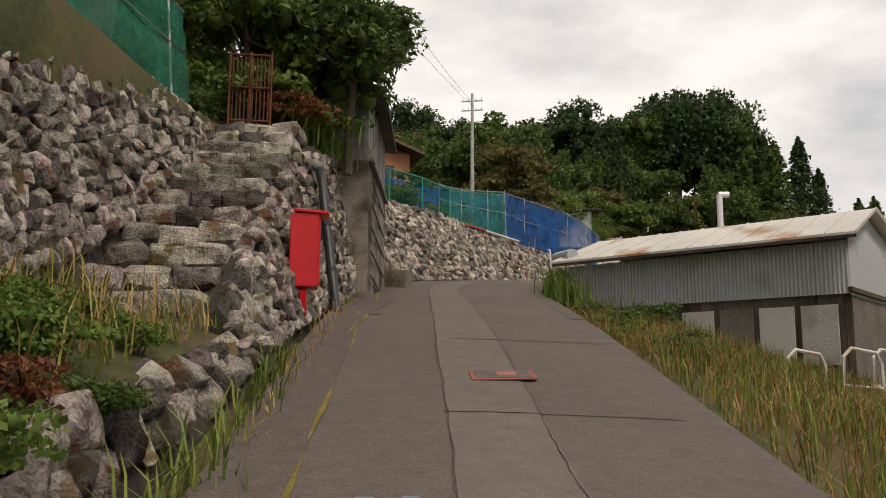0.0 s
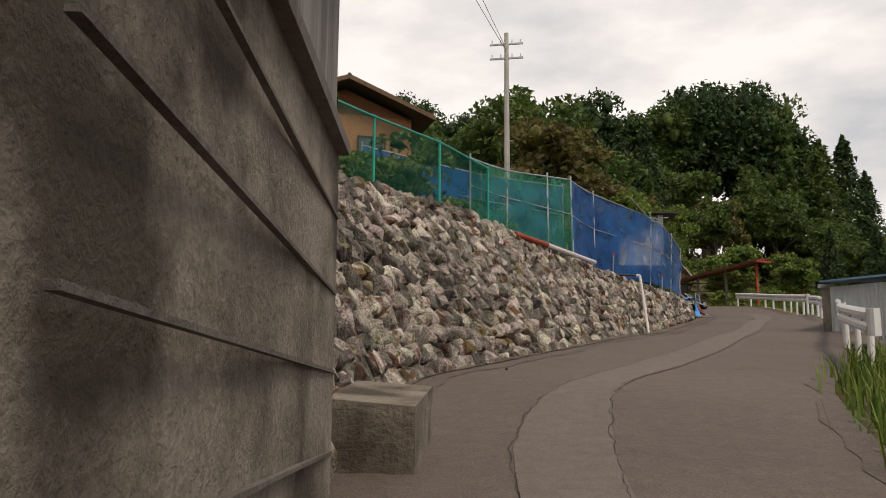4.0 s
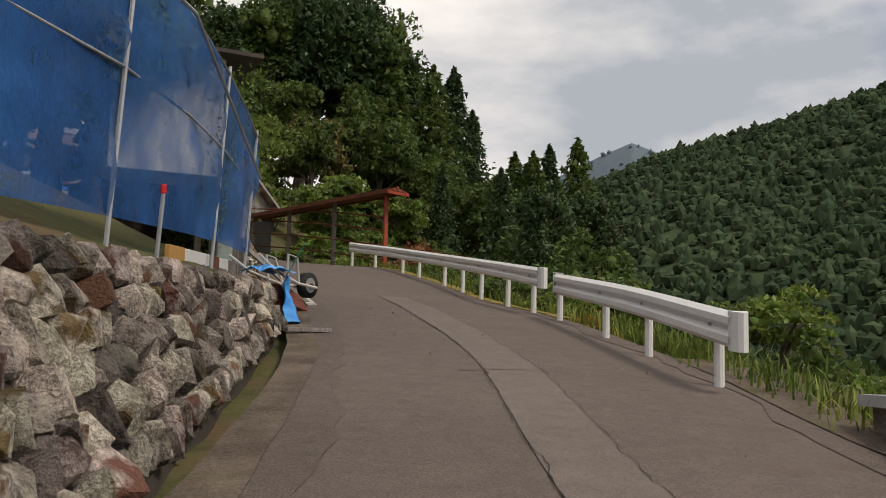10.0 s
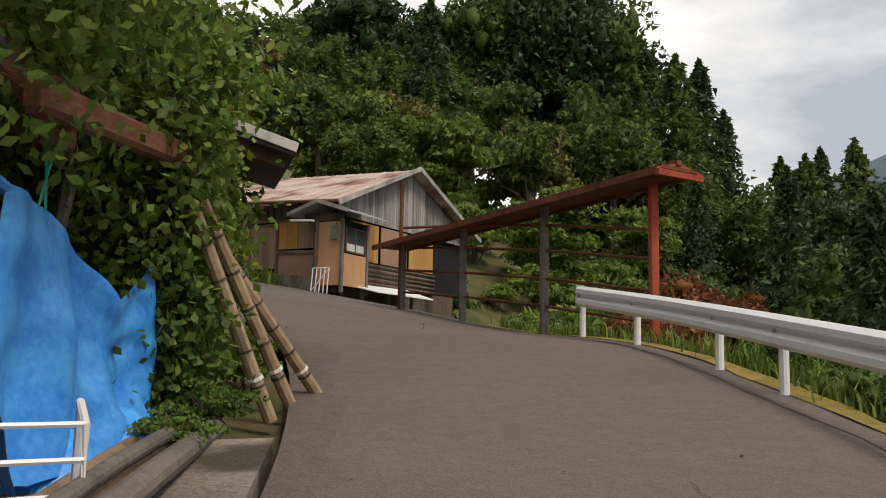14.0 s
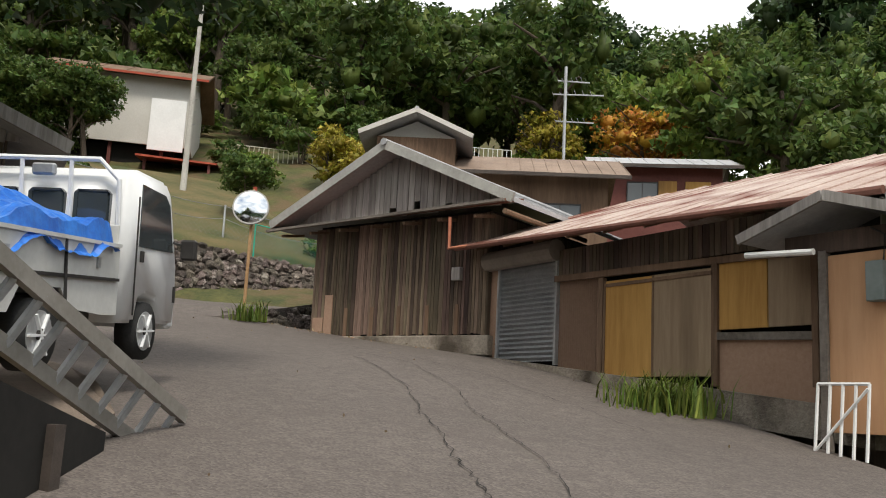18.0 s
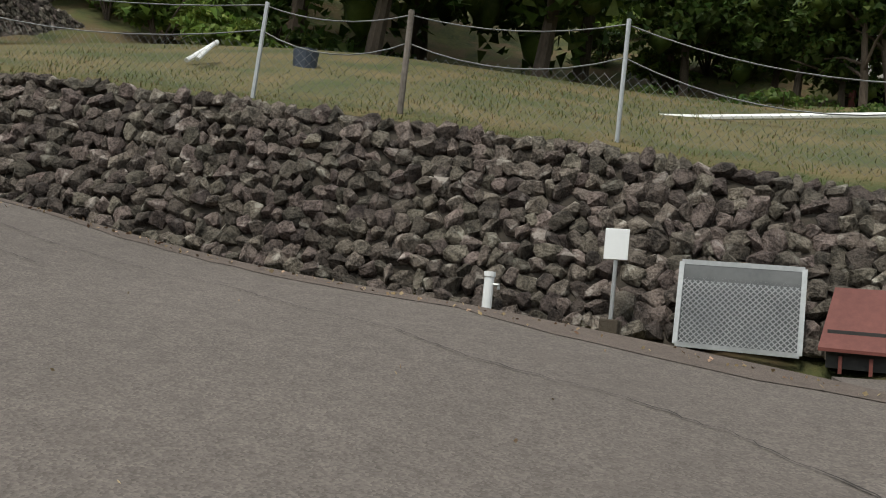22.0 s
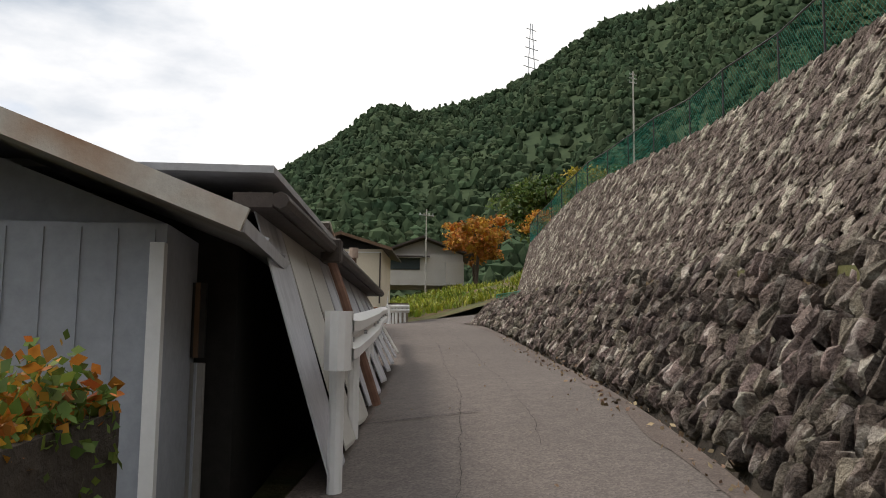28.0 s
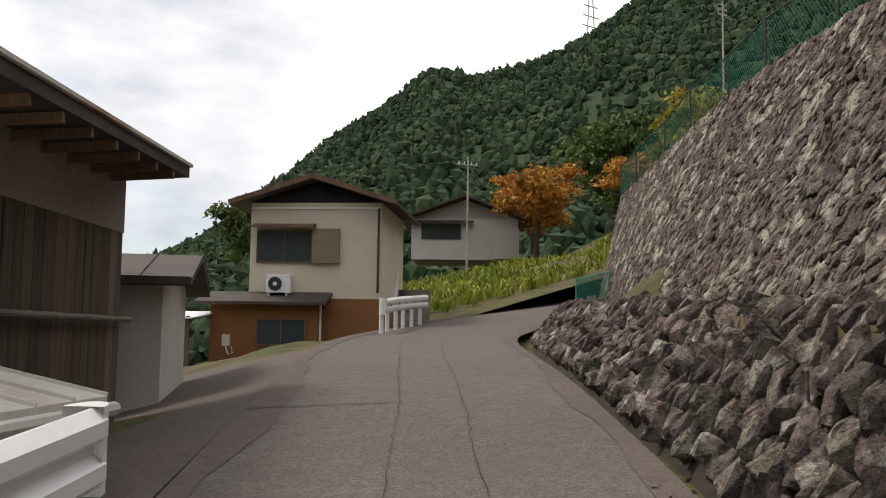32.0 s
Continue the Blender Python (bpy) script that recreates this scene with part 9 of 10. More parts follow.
def bush(seed, label, material, r=0.6, leaves=1100, leaf=0.10, name="bush", tri=False):
    rng = np.random.default_rng(seed)
    o = thing(name, label, "bush", (0, 0, -200))
    bm = bmesh.new()
    rr = random.Random(seed)
    for k in range(5):
        a = rr.uniform(0, 6.28)
        add_tube(bm, [(0, 0, -0.1), (math.cos(a) * r * 0.3, math.sin(a) * r * 0.3, r * 0.5), (math.cos(a) * r * 0.7, math.sin(a) * r * 0.7, r * 0.95)], 0.02, 5, True, 0.4)
    part("woody_base", bm, BARK, o)
    c, d, cores = lobes_cloud(rng, (0, 0, r * 0.62), (r, r, r * 0.62), 14, leaves, 0.45)
    v, f = leaf_quads(c, leaf, d * 0.7, 0.2, 0.6, rng, tri)
    v, f = with_cores(rng, v, f, cores)
    new("foliage", quick_mesh("foliage", v, f, material)).parent = o
    return o


def place(proto, x, y, z=None, s=1.0, turn=None, lift=0.0, sz=None):
    h = (ground_h(x, y) if z is None else z) + lift
    t = random.uniform(0, 360) if turn is None else turn
    return copy_thing(proto, Matrix.Translation((x, y, h)) @ Matrix.Rotation(radians(t), 4, "Z") @ Matrix.Diagonal((s, s, sz or s, 1)))


random.seed(11)
BROAD = [broad_tree(21, "broad-leaved tree with a dense dark green crown", LEAF, 6.0, 2.4), broad_tree(22, "broad-leaved tree with a rounded mid-green crown", LEAF_LIGHT, 5.0, 2.2), broad_tree(23, "tall broad-leaved tree with an uneven crown", LEAF, 7.5, 2.3),
         broad_tree(24, "tree with an olive-brown thinning crown", LEAF_OLIVE, 5.5, 2.3), broad_tree(25, "tall evergreen with a deep dark crown", LEAF_DARK, 8.0, 2.3, 4400, 0.2, 0.15, 40)]
TALL = [broad_tree(26, "tall forest tree with a dark rounded crown", LEAF_DARK, 16, 4.2, 12000, 0.32, 0.1, 110), broad_tree(27, "tall forest tree with a mixed green crown", LEAF, 16, 4.4, 12000, 0.32, 0.1, 110), broad_tree(28, "tall forest tree with an olive crown", LEAF_OLIVE, 16, 4.2, 11000, 0.32, 0.1, 100)]
CEDAR = [cedar_tree(31, "tall dark cedar with drooping tiered branches", LEAF_DARK, 9.0, 2.4, 3500, 0.24), cedar_tree(32, "broad dark conifer on the slope", LEAF, 9.0, 2.6, 3500, 0.26), cedar_tree(33, "bright green young cypress", LEAF, 5.0, 1.35, 3000, 0.15, 0.03)]
AUTUMN = broad_tree(41, "persimmon tree with orange autumn leaves", LEAF_AUTUMN, 3.2, 1.6, 2600, 0.12)
RUSSET = broad_tree(42, "small tree with russet leaves", LEAF_RED, 3.0, 1.4, 2600, 0.12)
YELLOW = broad_tree(43, "small tree with yellow-green leaves", LEAF_YELLOW, 2.6, 1.3, 2400, 0.11)
BUSH = [bush(51, "dense green roadside bush", LEAF, 0.6, 1300, 0.068), bush(52, "light green leafy shrub", LEAF_LIGHT, 0.6, 1300, 0.068), bush(53, "tall dark evergreen bush", LEAF, 0.9, 1900, 0.09), bush(54, "shrub with reddish brown leaves", LEAF_RED, 0.5, 1300, 0.06)]
FAR_BUSH = [bush(55, "rounded green shrub in the undergrowth", LEAF, 0.7, 900, 0.13, tri=True), bush(56, "light green undergrowth shrub", LEAF_LIGHT, 0.7, 900, 0.13, tri=True)]
# OVER takes the dark leaf colour to paint in its backlit shade
OVER = broad_tree(46, "tree hanging over the shed roof, backlit shade painted as dark leaves", LEAF_DARK, 5.0, 1.9, 9000, 0.10, 0.34, 44)
GLOSSY = broad_tree(44, "small garden tree with glossy dark leaves", LEAF, 2.4, 1.0, 3200, 0.09, 0.3)

# the crest of the wooded slope to the north: x, y, height of the top
for _x, _y, _t, _p in ((-44, 92, 46, 0), (-37, 92, 42, 2), (-30, 91, 38, 0), (-24, 90, 35, 4), (-18, 90, 33, 2), (-13, 89, 31.5, 0), (-8, 89, 30.5, 4), (-5, 91, 28.6, 0), (-1.8, 92, 30, 2), (1.4, 92, 30.6, 4), (4.5, 93, 28.6, 0), (7.5, 92, 27.4, 3), (11.5, 93, 29.6, 1), (15, 93, 29, 0),
                       (17.5, 92, 31, 4), (20.6, 91, 32.6, 2), (24, 91, 34.6, 4), (27.5, 90, 34.4, 4), (29.5, 90, 33.0, 2), (31, 90, 30, 4), (10.2, 97, 32.8, 0), (5.4, 98, 32.2, 2), (-3.3, 98, 34.8, 4), (15, 99, 33, 3)):
    _g = ground_h(_x, _y)
    _s = (_t - _g) / 16.8
    place(TALL[(1, 1, 1, 2, 0)[_p]], _x, _y, None, 0.55 + 0.45 * _s, None, 0, _s)
for _x, _y, _t, _p in ((36.2, 89, 26.5, 0), (38.5, 90, 23.5, 0), (41.5, 88, 20, 1), (45, 92, 20, 1), (50, 96, 23, 0), (56, 100, 25, 1), (31, 82, 24, 1), (27, 79, 22, 1)):
    _g = ground_h(_x, _y)
    _s = (_t - _g) / 9.0
    place(CEDAR[_p], _x, _y, None, min(_s, 2.0), None, 0, _s)
# the slope below the crest
for _j in range(4):
    for _i in range(22):
        _x = -46 + 4.3 * _i + random.uniform(-1.6, 1.6) + (2.1 if _j % 2 else 0)
        _y = 71.5 + 4.6 * _j + random.uniform(-1.6, 1.6)
        if -7 < _x < 12 and _y < 73 or _x > 46 and _y < 80:
            continue
        _s = random.uniform(0.85, 1.25) * (1 + 0.12 * _j)
        if _x > 12 and random.random() < 0.15:
            place(CEDAR[random.choice((0, 1))], _x, _y, None, _s * 0.85)
        elif random.random() < 0.1:
            place(CEDAR[2], _x, _y, None, _s * 1.2)
        else:
            place(random.choice(BROAD + BROAD[:2]), _x, _y, None, _s)
for _x, _y, _s in ((10.5, 73, 1.35), (12.6, 72, 1.4), (14.6, 72.5, 1.3)):
    place(CEDAR[2], _x, _y, None, _s)
# undergrowth on the slopes
for _k in range(95):
    _x, _y = random.uniform(-26, 40), random.uniform(63, 86)
    if -9 < _x < 9 and _y < 70:
        continue
    place(random.choice(FAR_BUSH), _x, _y, None, random.uniform(1.5, 2.8))
for _k in range(34):
    _x, _y = random.uniform(11.6, 18), random.uniform(45, 66)
    if _y < 52 and _x < 12.5:
        continue
    place(random.choice(FAR_BUSH), _x, _y, None, random.uniform(0.9, 2.0))
for _x, _y, _s in ((-12.6, 52.6, 1.3), (-12.0, 53.6, 1.2), (-11.2, 54.6, 1.2), (-13.6, 53.8, 1.6), (-14.8, 52.4, 1.6), (-10.3, 56.0, 1.2), (-9.4, 57.4, 1.1), (-15.5, 54.5, 1.9), (-12.8, 56.0, 1.7)):
    place(random.choice(FAR_BUSH), _x, _y, None, _s)
for _o in OVER.children:
    if _o.name.startswith("crown"):
        _o.location = (1.6, 0.6, -0.1)
place(OVER, 2.7, 48.2, 7.7, 0.8, 0)
for _k in range(46):
    _x, _y = random.uniform(-17, -2), random.uniform(60.5, 72)
    if -10.5 < _x < -4.8 and _y < 68.5 or _x + 22 > 1.35 * (_y - 48):
        continue
    place(random.choice(FAR_BUSH), _x, _y, None, random.uniform(0.8, 1.6))
for _x, _y, _s in ((-16.0, 49.8, 0.9), (-18.0, 48.8, 1.0), (-20.0, 50.5, 1.1), (-17.5, 52.2, 1.1), (-22.5, 49.5, 1.2), (-15.2, 51.6, 0.8), (-19.5, 53.5, 1.2), (-7.7, 62.3, 0.42), (-8.9, 62.0, 0.5), (-9.9, 61.0, 0.6), (-11.0, 61.5, 0.8)):
    place(BROAD[random.choice((0, 0, 2))], _x, _y, None, _s)
for _x, _y, _s in ((-14.6, 49.6, 1.2), (-15.6, 48.6, 1.2), (-14.4, 50.8, 1.3), (-16.8, 50.6, 1.6), (-13.6, 51.8, 1.2), (-17.0, 47.8, 1.2), (-18.8, 47.2, 1.3), (-20.5, 47.8, 1.5)):
    place(random.choice(FAR_BUSH), _x, _y, None, _s)
for _x, _y, _s in ((9.5, 67, 0.9), (12, 69, 1.0), (8.0, 68.5, 0.9), (14.5, 67, 1.0), (11.0, 64.8, 0.7), (17, 63, 0.9)):
    place(BROAD[random.choice((0, 1, 3))], _x, _y, None, _s)
# slope below the lane, towards the valley
for _j in range(8):
    for _i in range(9):
        _x, _y = 17.0 + 4.2 * _i + random.uniform(-1.5, 1.5), 27 + 5.0 * _j + random.uniform(-2, 2)
        if _x < 20 and _y > 42:
            continue
        _r = random.random()
        if _r < 0.3:
            place(CEDAR[random.choice((0, 1))], _x, _y, None, random.uniform(0.7, 0.95))
        elif _r < 0.42:
            place(CEDAR[2], _x, _y, None, random.uniform(1.1, 1.6))
        else:
            place(random.choice(BROAD[:3] + BROAD[4:]), _x, _y, None, random.uniform(0.9, 1.3) * (0.62 if _i < 2 else 0.85 if _i < 3 else 1))
place(RUSSET, 13.3, 46.5, None, 0.75)
place(RUSSET, 18.5, 55.0, None, 1.25)
place(AUTUMN, 9.6, 32.8, 3.9, 0.42)
for _x, _y, _s in ((9.2, 29.5, 0.9), (10.0, 33.6, 0.9), (10.7, 36.2, 1.0), (11.4, 39.0, 1.0), (11.8, 41.2, 0.9), (11.9, 44.4, 1.0), (11.3, 46.4, 0.9), (12.5, 48.6, 1.2), (13.6, 43.0, 1.4), (12.9, 38.5, 1.3), (11.9, 35.0, 1.3), (8.4, 27.6, 0.7), (8.9, 25.4, 0.8)):
    place(BUSH[1] if _s < 1.0 else BUSH[0], _x, _y, None, _s, None, 0.0)
# hillside west of the lower lane
for _x, _y, _z, _s in ((-2.6, 15.2, 4.6, 0.95), (-2.5, 16.8, 4.7, 1.1), (-2.2, 18.4, 4.9, 0.95), (-1.6, 20.0, 5.0, 1.0), (-1.0, 21.6, 5.1, 1.05), (-0.2, 23.2, 5.2, 0.9), (0.4, 24.8, 5.3, 0.9)):
    place(BUSH[2] if _s > 1 else BUSH[1], _x, _y, _z, _s)
for _x, _y, _z, _s, _p in ((-1.2, 10.0, 3.55, 0.40, 0), (-1.0, 11.3, 4.55, 0.30, 0), (-1.75, 9.9, 3.5, 0.46, 0), (-1.7, 10.9, 3.65, 0.42, 0), (-2.3, 9.6, 3.5, 0.5, 1), (-2.0, 11.6, 4.0, 0.5, 2), (-3.4, 7.6, 3.9, 0.75, 2), (-4.2, 4.6, 4.0, 0.85, 0), (-4.4, 1.5, 3.8, 0.9, 2), (-4.6, 9.5, 4.5, 0.9, 2), (-5.5, 6.0, 4.8, 1.0, 0), (-4.0, 12.8, 4.8, 0.7, 0), (-6, 15, 5.5, 0.8, 1), (-6.5, 20, 6.5, 0.8, 0)):
    place(BROAD[_p], _x, _y, _z, _s)
place(BROAD[2], 3.3, 42.2, 7.0, 1.1)
place(BROAD[0], 4.4, 40.6, 6.8, 0.95)
place(BROAD[0], -8.3, 61.9, 12.8, 0.5)
place(BROAD[2], -6.7, 62.3, 12.8, 0.36)
place(BUSH[3], -1.75, 9.4, 3.6, 1.0)
place(BUSH[1], -1.6, 9.9, 3.55, 1.1)
place(BUSH[1], -2.3, 9.3, 3.7, 1.2)
for _k in range(22):
    place(random.choice(BROAD[:4]), random.uniform(-22, -7), random.uniform(10, 24) if _k % 2 else random.uniform(-12, 8), None, random.uniform(0.45, 0.7))
# inner slope behind the sheds
for _x, _y, _z, _s, _p in ((4.6, 35.3, 6.2, 0.62, 1), (4.0, 37.6, 6.5, 0.8, 0), (3.6, 40.4, 6.9, 0.8, 2), (4.4, 43.2, 7.2, 0.78, 0), (3.2, 44.8, 7.4, 0.6, 0), (2.8, 36.0, 6.5, 0.9, 3), (1.5, 39.5, 7.0, 0.9, 2), (3.4, 33.6, 6.0, 0.55, 3), (0.5, 43.5, 7.6, 0.8, 0)):
    place(BROAD[_p], _x, _y, _z, _s)
# terrace and gardens above the hairpin
for _x, _y, _s in ((-11.0, 55.6, 1.05), (-12.6, 57.2, 1.1), (-9.8, 58.0, 1.0), (-13.8, 55.0, 1.2), (-11.5, 59.8, 1.1), (-15.5, 57.0, 1.2)):
    place(BROAD[0], _x, _y, None, _s)
for _x, _y, _s in ((-8.8, 59.6, 1.0), (-7.6, 61.0, 1.1), (-9.6, 58.2, 1.0), (-10.8, 57.0, 1.1), (-6.4, 61.6, 0.9), (-11.8, 55.8, 1.2), (-12.6, 54.4, 0.9)):
    place(BUSH[2], _x, _y, None, _s)
place(GLOSSY, -6.9, 61.9, 12.5, 1.15)
place(GLOSSY, -1.4, 60.6, 10.7, 0.75)
place(YELLOW, -1.2, 64.5, 12.2, 0.8)
place(YELLOW, 2.0, 76.0, None, 1.2)
place(AUTUMN, 5.5, 77.5, None, 1.4)
for _x, _y, _s in ((0.6, 60.0, 0.8), (-0.4, 59.2, 0.5), (2.0, 61.5, 0.9), (-3.2, 64.0, 0.8), (0.5, 64.8, 1.0), (2.6, 66.0, 1.1), (-7.8, 66.5, 1.3), (-5.0, 69.0, 1.4), (-2, 70.5, 1.3)):
    place(BUSH[1], _x, _y, None, _s)
for _k in range(16):
    place(random.choice(BROAD[:3] + [CEDAR[2]]), random.uniform(-24, -3), random.uniform(68, 80), None, random.uniform(0.6, 1.0))
for _k in range(14):
    place(random.choice(BROAD[:4]), random.uniform(-34, -17), random.uniform(44, 64), None, random.uniform(0.7, 1.1))
# beyond the upper lane
for _x, _y, _z, _s in ((-37.5, 13.5, 14.8, 1.0), (-34.0, 17.4, 14.6, 1.0), (-36.8, 19.2, 15.2, 0.95), (-31.0, 11.0, 14.2, 0.9)):
    place(AUTUMN, _x, _y, _z, _s)
for _x, _y, _z, _s in ((-40.0, 15.5, 15.2, 0.95), (-43, 19, 16, 0.9), (-45, 12, 15, 1.0), (-29.5, 7.0, 13.0, 0.8)):
    place(BROAD[0], _x, _y, _z, _s)
place(YELLOW, -33.5, 24.2, 15.6, 1.1)
place(YELLOW, -34.8, 22.4, 15.6, 0.9)

# ---- grasses and low plants ----


def blades(name, label, places, heights, material, w=0.012, lean=0.35, kind="stuff", category="grass"):
    p = np.array(places, float)
    n = len(p)
    h = np.array(heights, float)
    a = RNG.uniform(0, 6.283, n)
    d = np.stack([np.cos(a), np.sin(a), np.zeros(n)], 1)
    s = np.stack([-np.sin(a), np.cos(a), np.zeros(n)], 1) * w
    l = RNG.uniform(0.1, lean, n)[:, None] * h[:, None]
    up = np.array((0, 0, 1.0))
    mid = p + d * l * 0.35 + up * h[:, None] * 0.6
    tip = p + d * l * 1.2 + up * h[:, None] * RNG.uniform(0.8, 1.0, n)[:, None]
    v = np.stack([p - s, p + s, mid + s * 0.7, mid - s * 0.7, tip], 1).reshape(-1, 3)
    f = []
    for k in range(n):
        i = 5 * k
        f += [(i, i + 1, i + 2, i + 3), (i + 3, i + 2, i + 4)]
    return tagged(link_mesh(name, v, f, material), label, category, "", kind)


def scatter(x0, x1, y0, y1, n, z=None):
    return [(x, y, (ground_h(x, y) if z is None else z(x, y)) - 0.01) for x, y in zip(RNG.uniform(x0, x1, n), RNG.uniform(y0, y1, n))]


def keep_off(pts, gap=0.05):
    out = []
    for p in pts:
        d = (ROAD_LINE[:, 0] - p[0]) ** 2 + (ROAD_LINE[:, 1] - p[1]) ** 2
        if d.min() > 0.24 ** 2:
            out.append(p)
    return out


_q = keep_off(scatter(1.3, 8.0, 0.0, 10.0, 21000))
blades("tall_dry_grass", "tall straw-coloured grass in the field below the lane", _q, RNG.uniform(0.06, 0.24, len(_q)), GRASS_STRAW, 0.004, 1.1)
for _x, _y, _z, _s, _b in ((1.55, 7.3, 1.2, 0.30, 1), (1.6, 8.0, 1.35, 0.36, 0), (1.75, 6.4, 0.95, 0.30, 1), (1.9, 8.9, 1.35, 0.42, 1), (1.6, 9.6, 1.62, 0.34, 0), (2.2, 7.2, 0.95, 0.4, 3)):
    place(BUSH[_b], _x, _y, _z, _s)
_q = keep_off(scatter(1.3, 6.0, 0.0, 11.0, 8000))
blades("field_grass", "green grass mixed into the field", _q, RNG.uniform(0.08, 0.26, len(_q)), GRASS, 0.005)


def along_edge(i0, i1, u, n, spread=0.08):
    out = []
    for _ in range(n):
        p = road_at(RNG.uniform(i0, i1), u + RNG.normal() * 0.012)
        out.append((p[0] + RNG.normal() * spread, p[1] + RNG.normal() * spread, p[2] - 0.06))
    return out


_q = along_edge(13, 32, -0.13, 420, 0.035)
blades("gutter_grass", "dry straw grass along the gutter", _q, RNG.uniform(0.08, 0.26, len(_q)), GRASS_DRY, 0.004, 0.9)
road_band("gutter_concrete", 4, 34, -0.17, 0.004, 2, ASPHALT_EDGE, 0.008, 0.0, "dark concrete gutter at the wall foot", "gutter")
_q = along_edge(11, 16, -0.19, 260, 0.07)
blades("verge_grass", "green grass clump on the verge", _q, RNG.uniform(0.10, 0.30, len(_q)), GRASS, 0.006, 0.9)
for _x, _y, _z, _s, _b in ((-1.15, 1.35, 0.52, 0.42, 1), (-1.3, 1.75, 0.62, 0.48, 3), (-1.5, 1.3, 0.68, 0.55, 1), (-1.25, 0.95, 0.45, 0.46, 0), (-1.7, 2.1, 0.85, 0.5, 3), (-1.45, 2.45, 0.80, 0.42, 1), (-1.15, 2.3, 0.66, 0.30, 0), (-1.75, 2.8, 0.98, 0.4, 1), (-1.2, 3.0, 0.78, 0.22, 3), (-1.5, 3.4, 0.95, 0.26, 1)):
    place(BUSH[_b], _x, _y, _z, _s)
_q = along_edge(26, 33, 1.12, 700, 0.13)
blades("verge_grass", "tall green grass clump at the road's outer edge", _q, RNG.uniform(0.2, 0.55, len(_q)), GRASS, 0.010, 0.5)
_q = along_edge(30, 48, 1.08, 600, 0.12)
blades("verge_grass", "rough grass on the outer verge", _q, RNG.uniform(0.1, 0.35, len(_q)), GRASS, 0.010, 0.5)
_q = along_edge(66, 104, 1.13, 2600, 0.14)
blades("verge_grass", "mixed grass under the guard rail", _q, RNG.uniform(0.08, 0.28, len(_q)), GRASS, 0.010, 0.6)
_q = [(2.0 + RNG.normal() * 0.13, 54.85 + RNG.normal() * 0.09, 8.42) for _ in range(240)]
_q = _q[:110]
blades("grass_tuft", "bright green grass tuft at the mirror's foot", _q, RNG.uniform(0.15, 0.34, len(_q)), GRASS, 0.010, 0.7, "", "grass")
_q = [(7.35 + RNG.normal() * 0.18, 51.75 + RNG.normal() * 0.16, 7.46) for _ in range(420)]
blades("grass_tuft", "bright green grass tuft against the store wall", _q, RNG.uniform(0.2, 0.42, len(_q)), GRASS, 0.010, 0.7, "", "grass")
_q = [(-1.75 + RNG.normal() * 0.28, 10.3 + RNG.normal() * 0.5, 3.55) for _ in range(520)]
blades("grass_tuft", "long grass hanging over the wall top", _q, RNG.uniform(0.3, 0.6, len(_q)), GRASS, 0.010, 1.3, "", "grass")
for _x, _y, _z, _s in ((-1.55, 0.2, 0.5, 0.55), (-1.7, 1.4, 0.7, 0.6), (-1.6, 2.5, 0.85, 0.42), (-2.1, -0.8, 0.6, 0.7), (-1.9, 3.1, 0.95, 0.4), (-1.4, 1.2, 0.5, 0.3)):
    place(BUSH[1], _x, _y, _z, _s)
for _x, _y, _z, _s in ((1.95, 9.2, 1.4, 0.5), (2.2, 8.2, 1.1, 0.5), (1.9, 7.0, 1.05, 0.4), (2.4, 9.9, 1.5, 0.6), (1.75, 13.9, 2.2, 0.5), (2.3, 14.6, 2.3, 0.55), (2.6, 15.6, 2.5, 0.5)):
    place(BUSH[0], _x, _y, _z, _s)
_q = [(x, y, 0.62 + 0.16 * y - 0.28 * (x + 1.9)) for x, y in zip(RNG.uniform(-2.4, -1.25, 1300), RNG.uniform(-2.0, 4.4, 1300)) if hash_noise(x * 1.7, y * 1.7) > -0.25]
blades("terrace_weeds", "mixed weeds and dry stalks on the narrow terrace", _q, RNG.uniform(0.05, 0.17, len(_q)), GRASS, 0.006, 0.9)
_q = [(x, y, 0.62 + 0.16 * y - 0.28 * (x + 1.9)) for x, y in zip(RNG.uniform(-2.4, -1.25, 900), RNG.uniform(-2.0, 4.4, 900))]
blades("dry_stalks", "dry straw stalks among the weeds", _q, RNG.uniform(0.10, 0.35, len(_q)), GRASS_DRY, 0.005, 0.7)
for _x, _y, _z, _s in ((-1.45, 1.9, 0.72, 0.34), (-1.6, 2.2, 0.85, 0.42), (-1.35, 0.8, 0.55, 0.34), (-1.95, 1.6, 0.9, 0.5), (-2.1, 2.6, 1.05, 0.45), (-1.35, 3.2, 0.92, 0.26), (-1.8, 3.7, 1.05, 0.3)):
    place(BUSH[random.choice((0, 1, 1, 3))], _x, _y, _z, _s)
_la = smooth_line([(1.9, 60.3, 9.66), (-2.0, 56.6, 10.22), (-4.6, 53.4, 10.64), (-7.45, 49.7, 10.94)], 8)
_lb = smooth_line([(-2.0, 65.5, 12.62), (-7.0, 61.5, 12.82), (-9.2, 57.2, 12.92), (-10.6, 53.0, 12.72)], 8)
_q = []
for _ in range(16000):
    _k = RNG.uniform(0, len(_la) - 1.01)
    _t = RNG.uniform() ** 1.6
    _p = _la[int(_k)] * (1 - _k % 1) + _la[int(_k) + 1] * (_k % 1)
    _r = _lb[int(_k)] * (1 - _k % 1) + _lb[int(_k) + 1] * (_k % 1)
    _q.append(tuple(_p + (_r - _p) * _t - np.array((0, 0, 0.02))))
